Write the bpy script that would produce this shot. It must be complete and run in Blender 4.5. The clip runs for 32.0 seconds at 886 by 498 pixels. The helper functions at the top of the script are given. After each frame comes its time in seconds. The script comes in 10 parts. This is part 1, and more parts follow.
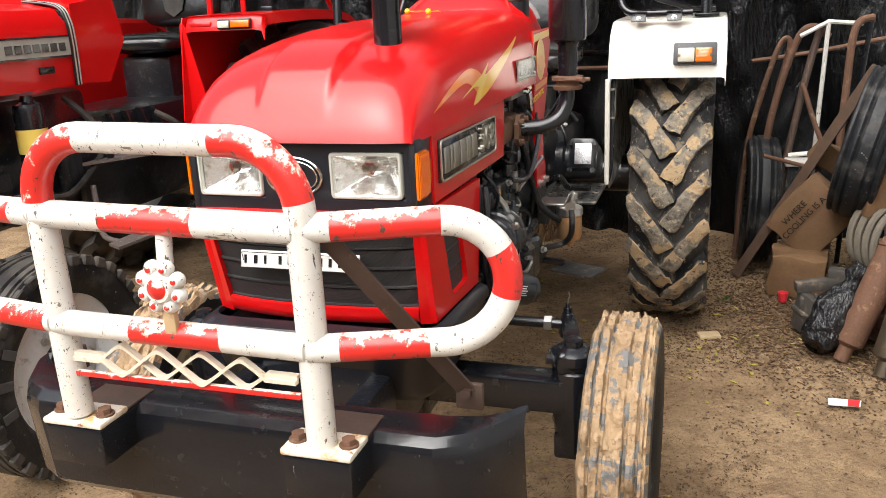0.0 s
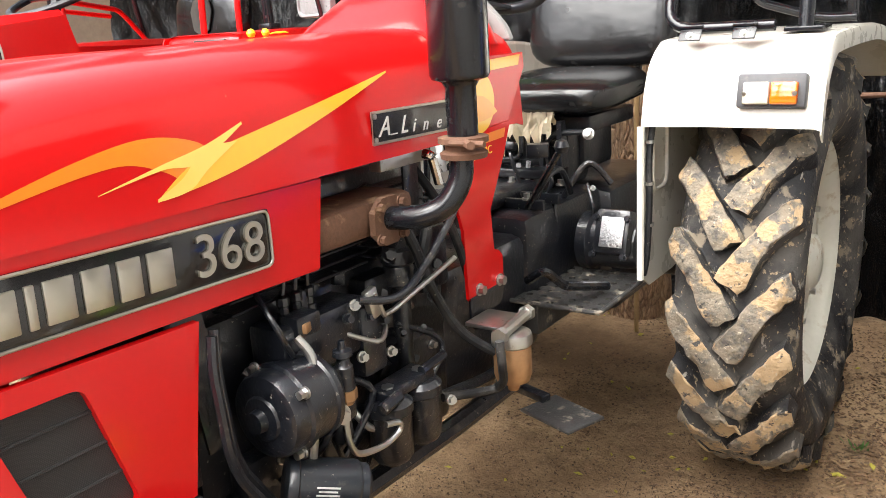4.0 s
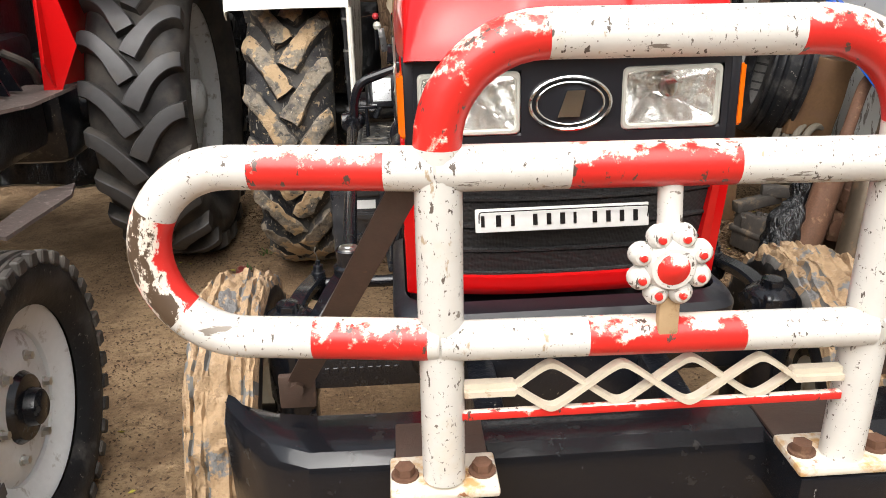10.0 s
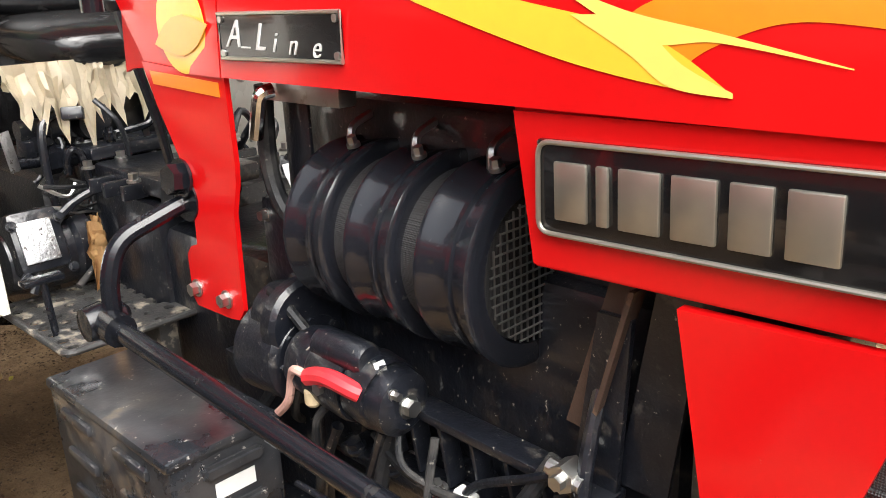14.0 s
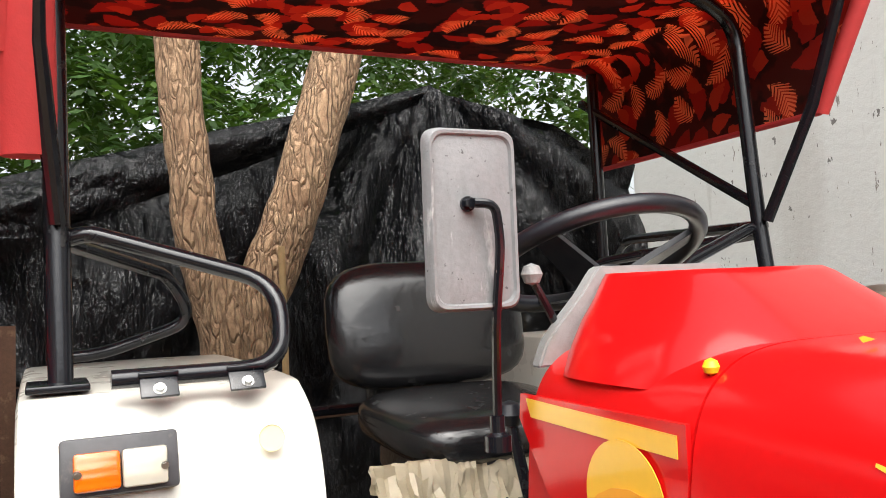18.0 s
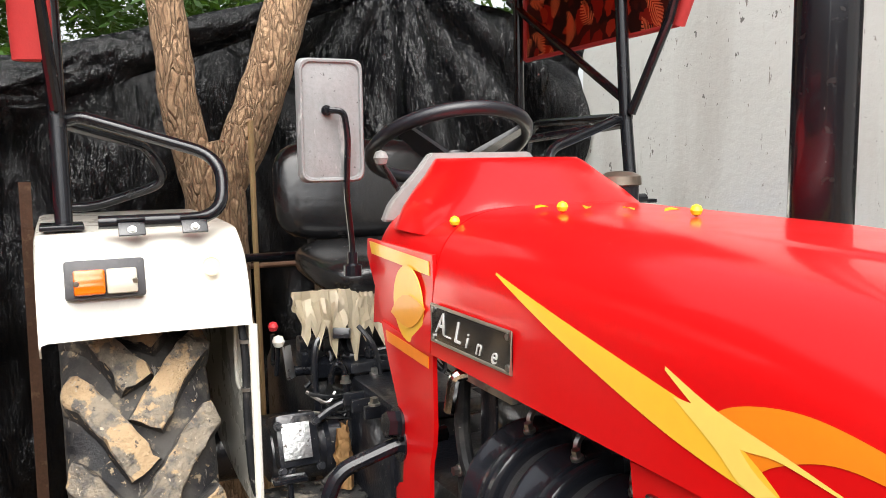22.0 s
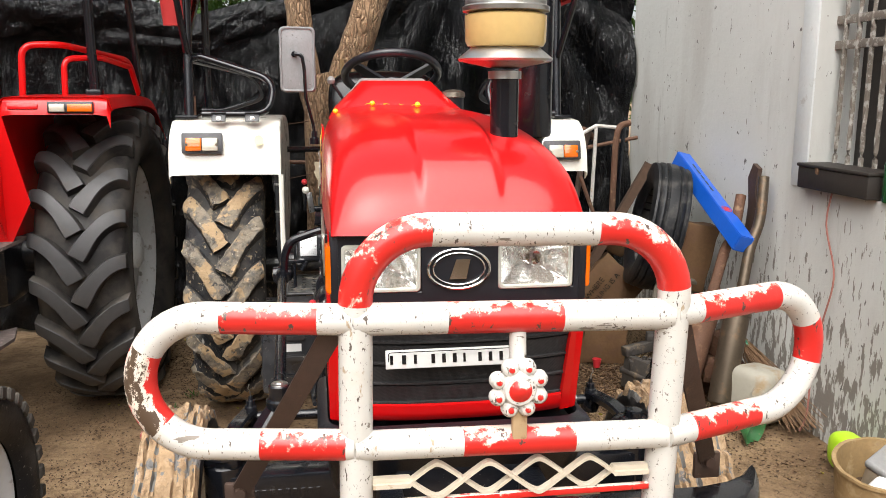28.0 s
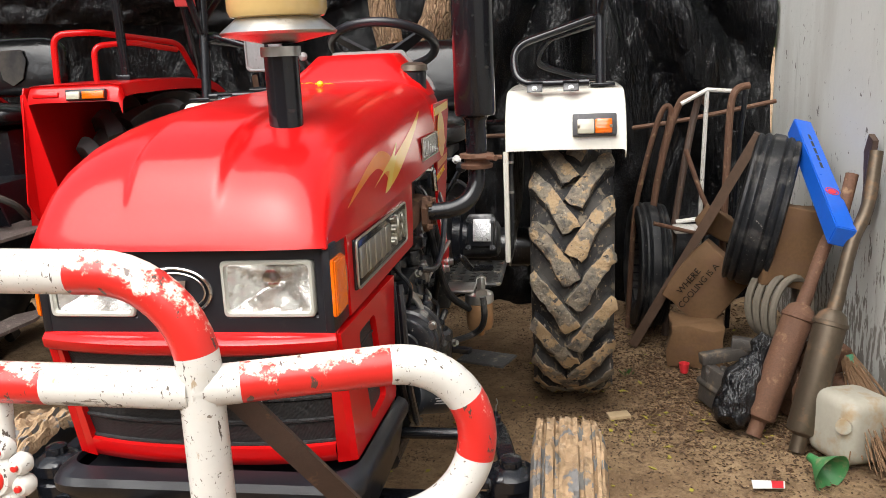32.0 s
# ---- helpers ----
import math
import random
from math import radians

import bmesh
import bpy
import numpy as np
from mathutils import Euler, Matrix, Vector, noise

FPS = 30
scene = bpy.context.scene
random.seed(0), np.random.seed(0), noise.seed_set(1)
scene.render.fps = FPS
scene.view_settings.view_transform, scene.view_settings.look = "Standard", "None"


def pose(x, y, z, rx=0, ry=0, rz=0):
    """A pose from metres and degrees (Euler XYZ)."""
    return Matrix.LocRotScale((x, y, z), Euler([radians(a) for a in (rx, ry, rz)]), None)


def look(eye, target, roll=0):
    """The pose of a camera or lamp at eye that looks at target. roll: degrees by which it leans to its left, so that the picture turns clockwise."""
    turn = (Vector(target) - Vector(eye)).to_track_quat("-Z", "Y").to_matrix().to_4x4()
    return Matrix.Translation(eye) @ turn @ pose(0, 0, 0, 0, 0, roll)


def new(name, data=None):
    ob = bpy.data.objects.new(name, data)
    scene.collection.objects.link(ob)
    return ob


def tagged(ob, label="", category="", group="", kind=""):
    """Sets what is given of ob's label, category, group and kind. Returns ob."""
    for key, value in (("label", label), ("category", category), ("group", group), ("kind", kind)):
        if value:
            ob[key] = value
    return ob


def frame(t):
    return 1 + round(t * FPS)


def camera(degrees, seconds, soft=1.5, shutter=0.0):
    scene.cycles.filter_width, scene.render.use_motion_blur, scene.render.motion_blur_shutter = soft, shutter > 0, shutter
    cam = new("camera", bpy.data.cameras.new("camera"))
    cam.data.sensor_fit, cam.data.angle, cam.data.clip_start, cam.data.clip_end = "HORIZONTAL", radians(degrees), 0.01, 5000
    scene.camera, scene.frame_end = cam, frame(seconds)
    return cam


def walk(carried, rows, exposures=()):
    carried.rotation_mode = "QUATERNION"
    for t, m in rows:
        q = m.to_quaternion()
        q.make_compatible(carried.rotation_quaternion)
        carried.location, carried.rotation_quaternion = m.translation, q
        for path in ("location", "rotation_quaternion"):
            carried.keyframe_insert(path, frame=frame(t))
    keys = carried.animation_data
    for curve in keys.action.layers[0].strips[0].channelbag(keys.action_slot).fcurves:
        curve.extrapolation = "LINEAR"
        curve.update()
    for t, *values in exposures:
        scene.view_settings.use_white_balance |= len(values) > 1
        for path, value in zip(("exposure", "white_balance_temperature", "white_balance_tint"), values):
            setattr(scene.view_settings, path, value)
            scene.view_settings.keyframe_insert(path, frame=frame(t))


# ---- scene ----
cam = camera(56.0, 32.0, 0.6)
PATH = [
    (0, (0.815, -0.02, 1.416), (0.209, 1.798, 0.846), -2.7),
    (0.5, (0.834, 0.195, 1.43), (0.222, 2.013, 0.865), -3.3),
    (1, (0.925, 0.388, 1.433), (0.239, 2.18, 0.868), -3.5),
    (1.5, (1.07, 0.575, 1.441), (0.27, 2.324, 0.891), -3.5),
    (2, (1.119, 0.808, 1.441), (0.244, 2.531, 0.927), -3.7),
    (2.5, (1.143, 1.068, 1.425), (0.215, 2.77, 0.932), -3.3),
    (4.5, (1.225, 1.218, 1.377), (0.093, 2.781, 0.854), -3.8),
    (5, (1.208, 1.041, 1.368), (0.102, 2.621, 0.838), -3.0),
    (5.5, (1.159, 0.879, 1.329), (0.062, 2.465, 0.8), -2.8),
    (6, (1.048, 0.713, 1.328), (0.048, 2.361, 0.795), -3.4),
    (6.5, (1.043, 0.502, 1.35), (0.154, 2.203, 0.79), -4.0),
    (7, (1.033, 0.299, 1.359), (0.201, 2.026, 0.792), -3.8),
    (7.5, (0.898, 0.207, 1.345), (0.121, 1.968, 0.799), -4.4),
    (8, (0.698, 0.14, 1.35), (0.018, 1.94, 0.805), -5.0),
    (8.5, (0.465, 0.059, 1.348), (-0.051, 1.904, 0.777), -4.9),
    (9, (0.221, 0.082, 1.369), (-0.112, 1.932, 0.686), -4.5),
    (9.5, (-0.032, 0.182, 1.325), (-0.173, 2.049, 0.624), -2.6),
    (10, (-0.272, 0.244, 1.328), (-0.174, 2.113, 0.621), -1.7),
    (10.5, (-0.495, 0.326, 1.349), (-0.248, 2.151, 0.568), -2.6),
    (11, (-0.705, 0.504, 1.265), (-0.252, 2.333, 0.595), -0.6),
    (11.5, (-0.847, 0.666, 1.281), (-0.199, 2.426, 0.586), -1.1),
    (12, (-0.953, 0.822, 1.296), (-0.17, 2.522, 0.593), -2.2),
    (12.5, (-0.99, 1.007, 1.302), (-0.128, 2.684, 0.634), -3.3),
    (13, (-0.953, 1.195, 1.288), (0.175, 2.707, 0.622), -2.8),
    (13.5, (-0.903, 1.423, 1.286), (0.446, 2.738, 0.614), -2.4),
    (14, (-0.879, 1.616, 1.274), (0.467, 2.955, 0.647), -2.5),
    (14.5, (-0.869, 1.893, 1.287), (0.361, 3.352, 0.69), -2.7),
    (15, (-0.862, 2.077, 1.28), (0.229, 3.642, 0.681), -2.8),
    (15.5, (-0.858, 2.13, 1.279), (0.117, 3.784, 0.722), -2.6),
    (17.5, (-0.824, 2.035, 1.432), (0.022, 3.847, 1.433), -2.8),
    (18, (-0.814, 2.014, 1.454), (0.06, 3.81, 1.543), -2.3),
    (18.5, (-0.817, 1.964, 1.472), (0.095, 3.736, 1.641), -2.1),
    (19, (-0.842, 1.916, 1.475), (0.107, 3.664, 1.686), -1.2),
    (19.5, (-0.867, 1.835, 1.485), (0.102, 3.572, 1.701), 0.4),
    (20, (-0.866, 1.755, 1.451), (0.129, 3.483, 1.608), 2.7),
    (20.5, (-0.844, 1.713, 1.442), (0.138, 3.455, 1.461), 2.5),
    (21, (-0.796, 1.644, 1.428), (0.118, 3.419, 1.306), 1.2),
    (21.5, (-0.778, 1.564, 1.42), (0.057, 3.368, 1.205), 0.1),
    (22, (-0.796, 1.436, 1.476), (0.037, 3.239, 1.243), -0.8),
    (22.5, (-0.853, 1.276, 1.49), (-0.018, 3.075, 1.233), -1.7),
    (23, (-0.794, 1.194, 1.456), (0.072, 2.971, 1.148), -1.6),
    (23.5, (-0.704, 1.081, 1.432), (0.192, 2.832, 1.066), -1.5),
    (24, (-0.646, 0.962, 1.401), (0.205, 2.723, 0.986), -1.2),
    (24.5, (-0.63, 0.837, 1.407), (0.135, 2.632, 0.967), -1.2),
    (25, (-0.607, 0.657, 1.401), (0.061, 2.486, 0.942), -1.4),
    (25.5, (-0.57, 0.523, 1.392), (0.031, 2.383, 0.971), -0.8),
    (27.5, (-0.372, -0.034, 1.417), (-0.036, 1.906, 1.069), 0.1),
    (28, (-0.284, -0.101, 1.429), (0.015, 1.841, 1.056), 0.2),
    (28.5, (-0.135, -0.123, 1.436), (0.066, 1.83, 1.053), -0.4),
    (29, (-0.016, -0.159, 1.437), (0.047, 1.803, 1.053), -1.5),
    (29.5, (0.112, -0.244, 1.427), (0.067, 1.719, 1.043), -1.4),
    (30, (0.23, -0.273, 1.429), (0.149, 1.681, 1.011), -1.3),
    (30.5, (0.397, -0.208, 1.425), (0.256, 1.733, 0.966), -2.1),
    (31, (0.538, -0.089, 1.425), (0.363, 1.841, 0.932), -2.8),
    (31.5, (0.583, 0.082, 1.434), (0.379, 2.008, 0.934), -2.9),
    (32, (0.636, 0.244, 1.439), (0.341, 2.171, 0.994), -2.5),
]
EXPOSURES = [(0.0, 0.95), (2.5, 1.4), (5.0, 1.9), (7.0, 1.25), (9.0, 0.8), (11.0, 0.65), (12.0, 1.0), (13.0, 1.27), (15.0, 1.55), (17.5, 1.0), (19.0, 0.75), (20.0, 0.75), (22.0, 1.0), (25.0, 0.65), (28.0, 0.7), (30.0, 0.83), (31.0, 0.82), (32.0, 0.7)]
walk(cam, [(t, look(eye, target, roll)) for t, eye, target, roll in PATH], EXPOSURES)

# ---- overcast daylight ----
SUN_ELEVATION, SUN_ROTATION = 56.0, 196.0
world = bpy.data.worlds.new("overcast_sky")
scene.world = world
world.use_nodes = True
wn = world.node_tree.nodes
sky = wn.new("ShaderNodeTexSky")
sky.sky_type, sky.sun_disc = "NISHITA", False
sky.sun_elevation, sky.sun_rotation = radians(SUN_ELEVATION), radians(SUN_ROTATION)
sky.air_density, sky.dust_density, sky.ozone_density = 1.0, 4.0, 0.6
grey = wn.new("ShaderNodeHueSaturation")
grey.inputs["Saturation"].default_value = 0.25
world.node_tree.links.new(sky.outputs[0], grey.inputs["Color"])
world.node_tree.links.new(grey.outputs[0], wn["Background"].inputs["Color"])
wn["Background"].inputs["Strength"].default_value = 0.15
sun_data = bpy.data.lights.new("sun", "SUN")
sun_data.energy, sun_data.angle, sun_data.color = 3.0, radians(75), (1.0, 0.97, 0.92)
sun = new("sun", sun_data)
az = radians(SUN_ROTATION)
sun_way = Vector((math.sin(az) * math.cos(radians(SUN_ELEVATION)), math.cos(az) * math.cos(radians(SUN_ELEVATION)), math.sin(radians(SUN_ELEVATION))))
sun.matrix_basis = look(sun_way * 20, (0, 0, 0))

# ---- tools ----
def ramp(nt, fac, stops):
    r = nt.nodes.new("ShaderNodeValToRGB")
    els = r.color_ramp.elements
    while len(els) < len(stops):
        els.new(0.5)
    for e, (p, c) in zip(els, stops):
        e.position, e.color = p, (c[0], c[1], c[2], 1) if not isinstance(c, float) else (c, c, c, 1)
    nt.links.new(fac, r.inputs["Fac"])
    return r.outputs["Color"]


def mixc(nt, fac, a, b):
    m = nt.nodes.new("ShaderNodeMix")
    m.data_type = "RGBA"
    for sock, v in ((m.inputs[0], fac), (m.inputs[6], a), (m.inputs[7], b)):
        if isinstance(v, (int, float)):
            sock.default_value = v
        elif isinstance(v, tuple):
            sock.default_value = (*v, 1)
        else:
            nt.links.new(v, sock)
    return m.outputs[2]


def noise_tex(nt, scale, detail=4.0, rough=0.55, coord="Object", stretch=None, dist=0.0):
    tc = nt.nodes.new("ShaderNodeTexCoord")
    src = tc.outputs[coord]
    if stretch:
        mp = nt.nodes.new("ShaderNodeMapping")
        mp.inputs["Scale"].default_value = stretch
        nt.links.new(src, mp.inputs["Vector"])
        src = mp.outputs[0]
    n = nt.nodes.new("ShaderNodeTexNoise")
    n.inputs["Scale"].default_value, n.inputs["Detail"].default_value = scale, detail
    n.inputs["Roughness"].default_value, n.inputs["Distortion"].default_value = rough, dist
    nt.links.new(src, n.inputs["Vector"])
    return n.outputs["Fac"]


def material(name, base, rough=0.5, metal=0.0, vary=0.15, grain=60.0, blotch=4.0, bump=0.0, bump_scale=200.0, coat=0.0, layers=(), spec=0.5, depth=0.004):
    """A surface with colour variation at two scales, fine relief and any number of layers (colour, roughness, noise scale, low, high, stretch)."""
    m = bpy.data.materials.new(name)
    m.use_nodes = True
    nt = m.node_tree
    b = nt.nodes["Principled BSDF"]
    lo = tuple(max(0, c * (1 - vary)) for c in base)
    hi = tuple(min(1, c * (1 + vary)) for c in base)
    col = mixc(nt, noise_tex(nt, blotch, 3), lo, hi)
    col = mixc(nt, ramp(nt, noise_tex(nt, grain, 5), [(0.35, 0.0), (0.7, 0.5)]), col, tuple(c * (1 - vary * 1.2) for c in base))
    ro = nt.nodes.new("ShaderNodeMapRange")
    ro.inputs["To Min"].default_value, ro.inputs["To Max"].default_value = max(0.02, rough * 0.82), min(1, rough * 1.18)
    nt.links.new(noise_tex(nt, blotch * 3.3, 4), ro.inputs["Value"])
    rsock = ro.outputs[0]
    for color, rr, scale, low, high, stretch in layers:
        mask = ramp(nt, noise_tex(nt, scale, 6, 0.62, stretch=stretch), [(low, 0.0), (high, 1.0)])
        col = mixc(nt, mask, col, color)
        mm = nt.nodes.new("ShaderNodeMix")
        nt.links.new(mask, mm.inputs[0])
        nt.links.new(rsock, mm.inputs[2])
        mm.inputs[3].default_value = rr
        rsock = mm.outputs[0]
    nt.links.new(col, b.inputs["Base Color"])
    nt.links.new(rsock, b.inputs["Roughness"])
    b.inputs["Metallic"].default_value = metal
    b.inputs["Specular IOR Level"].default_value = spec
    b.inputs["Coat Weight"].default_value = coat
    b.inputs["Coat Roughness"].default_value = 0.06
    if bump:
        bp = nt.nodes.new("ShaderNodeBump")
        bp.inputs["Strength"].default_value, bp.inputs["Distance"].default_value = bump, depth
        nt.links.new(noise_tex(nt, bump_scale, 6, 0.6), bp.inputs["Height"])
        nt.links.new(bp.outputs[0], b.inputs["Normal"])
    return m


def thing(name, loc, label, category, group="", kind=""):
    e = new(name)
    e.empty_display_size = 0.1
    e.location = loc
    return tagged(e, label, category, group, kind)


def mesh_of(name, bm, mats, angle=35):
    me = bpy.data.meshes.new(name)
    bm.normal_update()
    bm.to_mesh(me)
    bm.free()
    for mt in mats if isinstance(mats, (list, tuple)) else [mats]:
        me.materials.append(mt)
    if angle:
        me.shade_smooth()
        me.set_sharp_from_angle(angle=radians(angle))
    return me


def undo(parent):
    """What lays world coordinates under a thing's Empty (or, unchanged, under a part of it)."""
    return Matrix.Translation(-parent.location) if parent.parent is None else Matrix.Identity(4)


def part(name, bm, mats, parent, label="", angle=35):
    """Link a bmesh, given in world coordinates, as one mesh object under a thing or a part."""
    ob = new(name, mesh_of(name, bm, mats, angle))
    if parent:
        ob.parent = parent
        ob.matrix_parent_inverse = undo(parent)
    if label:
        tagged(ob, label)
    return ob


def solid(name, bm, mats, label, category, group="", kind="", angle=35):
    ob = new(name, mesh_of(name, bm, mats, angle))
    return tagged(ob, label, category, group, kind)


def B():
    return bmesh.new()


def box(bm, c, s, rot=(0, 0, 0), bevel=0.0, mat=0, seg=2):
    r = bmesh.ops.create_cube(bm, size=1.0)
    vs = r["verts"]
    if bevel:
        bmesh.ops.scale(bm, vec=s, verts=vs)
        es = {e for v in vs for e in v.link_edges}
        out = bmesh.ops.bevel(bm, geom=list(es), offset=min(bevel, 0.45 * min(s)), segments=seg, affect="EDGES", profile=0.5)
        vs = list({v for v in out["verts"]} | {v for v in vs if v.is_valid})
        m = Matrix.Translation(c) @ Euler([radians(a) for a in rot]).to_matrix().to_4x4()
    else:
        m = Matrix.Translation(c) @ Euler([radians(a) for a in rot]).to_matrix().to_4x4() @ Matrix.Diagonal((*s, 1))
    bmesh.ops.transform(bm, matrix=m, verts=vs)
    if mat:
        for f in {f for v in vs for f in v.link_faces}:
            f.material_index = mat
    return bm


def add(bm, verts, faces, mat=0):
    vs = [bm.verts.new(v) for v in verts]
    out = []
    for f in faces:
        try:
            g = bm.faces.new([vs[i] for i in f])
            g.material_index = mat
            out.append(g)
        except ValueError:
            pass
    return vs, out


def curve_points(pts, n=8, closed=False):
    """A smooth line through points (Catmull-Rom)."""
    P = [Vector(p) for p in pts]
    out = []
    k = len(P)
    for i in range(k if closed else k - 1):
        a, b, c, d = (P[(i - 1) % k], P[i], P[(i + 1) % k], P[(i + 2) % k]) if closed else (P[max(i - 1, 0)], P[i], P[i + 1], P[min(i + 2, k - 1)])
        for j in range(n):
            t = j / n
            out.append(0.5 * ((2 * b) + (c - a) * t + (2 * a - 5 * b + 4 * c - d) * t * t + (3 * b - a - 3 * c + d) * t ** 3))
    if not closed:
        out.append(P[-1])
    return out


def rounded(pts, r, n=6, closed=False):
    """A polyline whose corners are rounded with radius about r."""
    P = [Vector(p) for p in pts]
    out = [] if closed else [P[0]]
    rng = range(len(P)) if closed else range(1, len(P) - 1)
    for i in rng:
        a, b, c = P[i - 1], P[i], P[(i + 1) % len(P)]
        u, w = (a - b), (c - b)
        d = min(r, u.length * 0.48, w.length * 0.48)
        p, q = b + u.normalized() * d, b + w.normalized() * d
        for j in range(n + 1):
            t = j / n
            out.append(p * (1 - t) ** 2 + b * 2 * t * (1 - t) + q * t * t)
    if not closed:
        out.append(P[-1])
    return out


def tube(bm, pts, r, seg=12, closed=False, caps=True, mat=0):
    """A round bar swept along points; r is a number or one per point."""
    P = [Vector(p) for p in pts]
    n = len(P)
    up = Vector((0, 0, 1))
    rings = []
    nrm = None
    for i, p in enumerate(P):
        a = P[(i - 1) % n] if closed or i else P[i]
        b = P[(i + 1) % n] if closed or i < n - 1 else P[i]
        t = (b - a).normalized()
        if nrm is None:
            ref = up if abs(t.z) < 0.9 else Vector((1, 0, 0))
            nrm = (ref - t * ref.dot(t)).normalized()
        else:
            nrm = (nrm - t * nrm.dot(t)).normalized()
        bi = t.cross(nrm)
        rr = r[i] if isinstance(r, (list, tuple)) else r
        rings.append([bm.verts.new(p + (nrm * math.cos(2 * math.pi * k / seg) + bi * math.sin(2 * math.pi * k / seg)) * rr) for k in range(seg)])
    fs = []
    for i in range(n if closed else n - 1):
        A, Bq = rings[i], rings[(i + 1) % n]
        off = 0
        if closed and i == n - 1:
            off = min(range(seg), key=lambda o: (A[0].co - Bq[o].co).length)
        for k in range(seg):
            fs.append(bm.faces.new((A[k], A[(k + 1) % seg], Bq[(k + 1 + off) % seg], Bq[(k + off) % seg])))
    if caps and not closed:
        fs.append(bm.faces.new(rings[0][::-1]))
        fs.append(bm.faces.new(rings[-1]))
    for f in fs:
        f.material_index = mat
    return bm


def lathe(bm, profile, origin, axis="x", seg=32, mat=0, closed=False, arc=None):
    """Turn a profile of (radius, along) round an axis through origin."""
    o = Vector(origin)
    ax = {"x": (Vector((0, 1, 0)), Vector((0, 0, 1)), Vector((1, 0, 0))), "y": (Vector((0, 0, 1)), Vector((1, 0, 0)), Vector((0, 1, 0))), "z": (Vector((1, 0, 0)), Vector((0, 1, 0)), Vector((0, 0, 1)))}[axis] if isinstance(axis, str) else axis
    rings = []
    for k in range(seg):
        a = 2 * math.pi * k / seg
        d = ax[0] * math.cos(a) + ax[1] * math.sin(a)
        rings.append([bm.verts.new(o + d * r + ax[2] * h) for r, h in profile])
    m = len(profile)
    for k in range(seg):
        A, C = rings[k], rings[(k + 1) % seg]
        for j in range(m if closed else m - 1):
            j2 = (j + 1) % m
            vs = [A[j], C[j], C[j2], A[j2]]
            try:
                f = bm.faces.new(vs)
                f.material_index = mat
            except ValueError:
                pass
    bmesh.ops.remove_doubles(bm, verts=[v for q in rings for v in q], dist=1e-6)
    return bm


def prism(bm, poly, base, u, v, depth, mat=0):
    """A flat shape of 2D points laid at base along u and v, as thick as depth (a vector)."""
    u, v, depth, base = Vector(u), Vector(v), Vector(depth), Vector(base)
    lo = [bm.verts.new(base + u * a + v * b) for a, b in poly]
    hi = [bm.verts.new(base + u * a + v * b + depth) for a, b in poly]
    n = len(poly)
    fs = [bm.faces.new(lo[::-1]), bm.faces.new(hi)]
    for i in range(n):
        fs.append(bm.faces.new((lo[i], lo[(i + 1) % n], hi[(i + 1) % n], hi[i])))
    for f in fs:
        f.material_index = mat
    bmesh.ops.recalc_face_normals(bm, faces=fs)
    return bm


def loft(bm, rings, closed=True, caps=False, mat=0):
    R = [[bm.verts.new(p) for p in ring] for ring in rings]
    n = len(R[0])
    fs = []
    for a, c in zip(R, R[1:]):
        for i in range(n if closed else n - 1):
            fs.append(bm.faces.new((a[i], a[(i + 1) % n], c[(i + 1) % n], c[i])))
    if caps:
        fs.append(bm.faces.new(R[0][::-1]))
        fs.append(bm.faces.new(R[-1]))
    for f in fs:
        f.material_index = mat
    return fs


def words(text, size, m, mat, parent, name="lettering", depth=0.002, shear=0.0, space=1.0, label=""):
    cu = bpy.data.curves.new(name, "FONT")
    cu.body, cu.size, cu.extrude, cu.shear, cu.space_character = text, size, depth, shear, space
    cu.align_x, cu.align_y = "CENTER", "CENTER"
    tmp = bpy.data.objects.new(name, cu)
    me = bpy.data.meshes.new_from_object(tmp)
    bpy.data.objects.remove(tmp)
    me.transform(m)
    me.materials.clear()
    me.materials.append(mat)
    ob = new(name, me)
    ob.parent = parent
    ob.matrix_parent_inverse = undo(parent)
    if label:
        tagged(ob, label)
    return ob


def bolt(bm, p, d, r=0.012, h=0.01, mat=0):
    """A hexagon bolt head at p, facing d."""
    p, d = Vector(p), Vector(d).normalized()
    tube(bm, [p - d * 0.002, p + d * 0.003], r * 1.35, 16, mat=mat)
    tube(bm, [p + d * 0.003, p + d * (h + 0.003)], r, 6, mat=mat)
    return bm

# ---- materials ----
DUST = (0.42, 0.33, 0.22)
MUD = (0.50, 0.34, 0.18)
red_paint = material("red_tractor_paint", (0.62, 0.005, 0.006), 0.42, vary=0.05, grain=90, coat=0.75, spec=0.10, layers=[((0.50, 0.16, 0.10), 0.6, 55, 0.72, 0.84, None)])
red_paint.node_tree.nodes["Principled BSDF"].inputs["Coat Roughness"].default_value = 0.14
black_paint = material("black_enamel", (0.007, 0.008, 0.011), 0.24, vary=0.25, coat=0.35, spec=0.4, layers=[((0.04, 0.037, 0.032), 0.6, 30, 0.62, 0.80, None), ((0.30, 0.28, 0.25), 0.6, 90, 0.73, 0.76, (1, 1, 0.4))], bump=0.10, bump_scale=60)
gloss_black = material("glossy_black_lacquer", (0.010, 0.011, 0.015), 0.24, vary=0.2, coat=0.5, layers=[((0.05, 0.048, 0.045), 0.5, 60, 0.68, 0.8, None)])
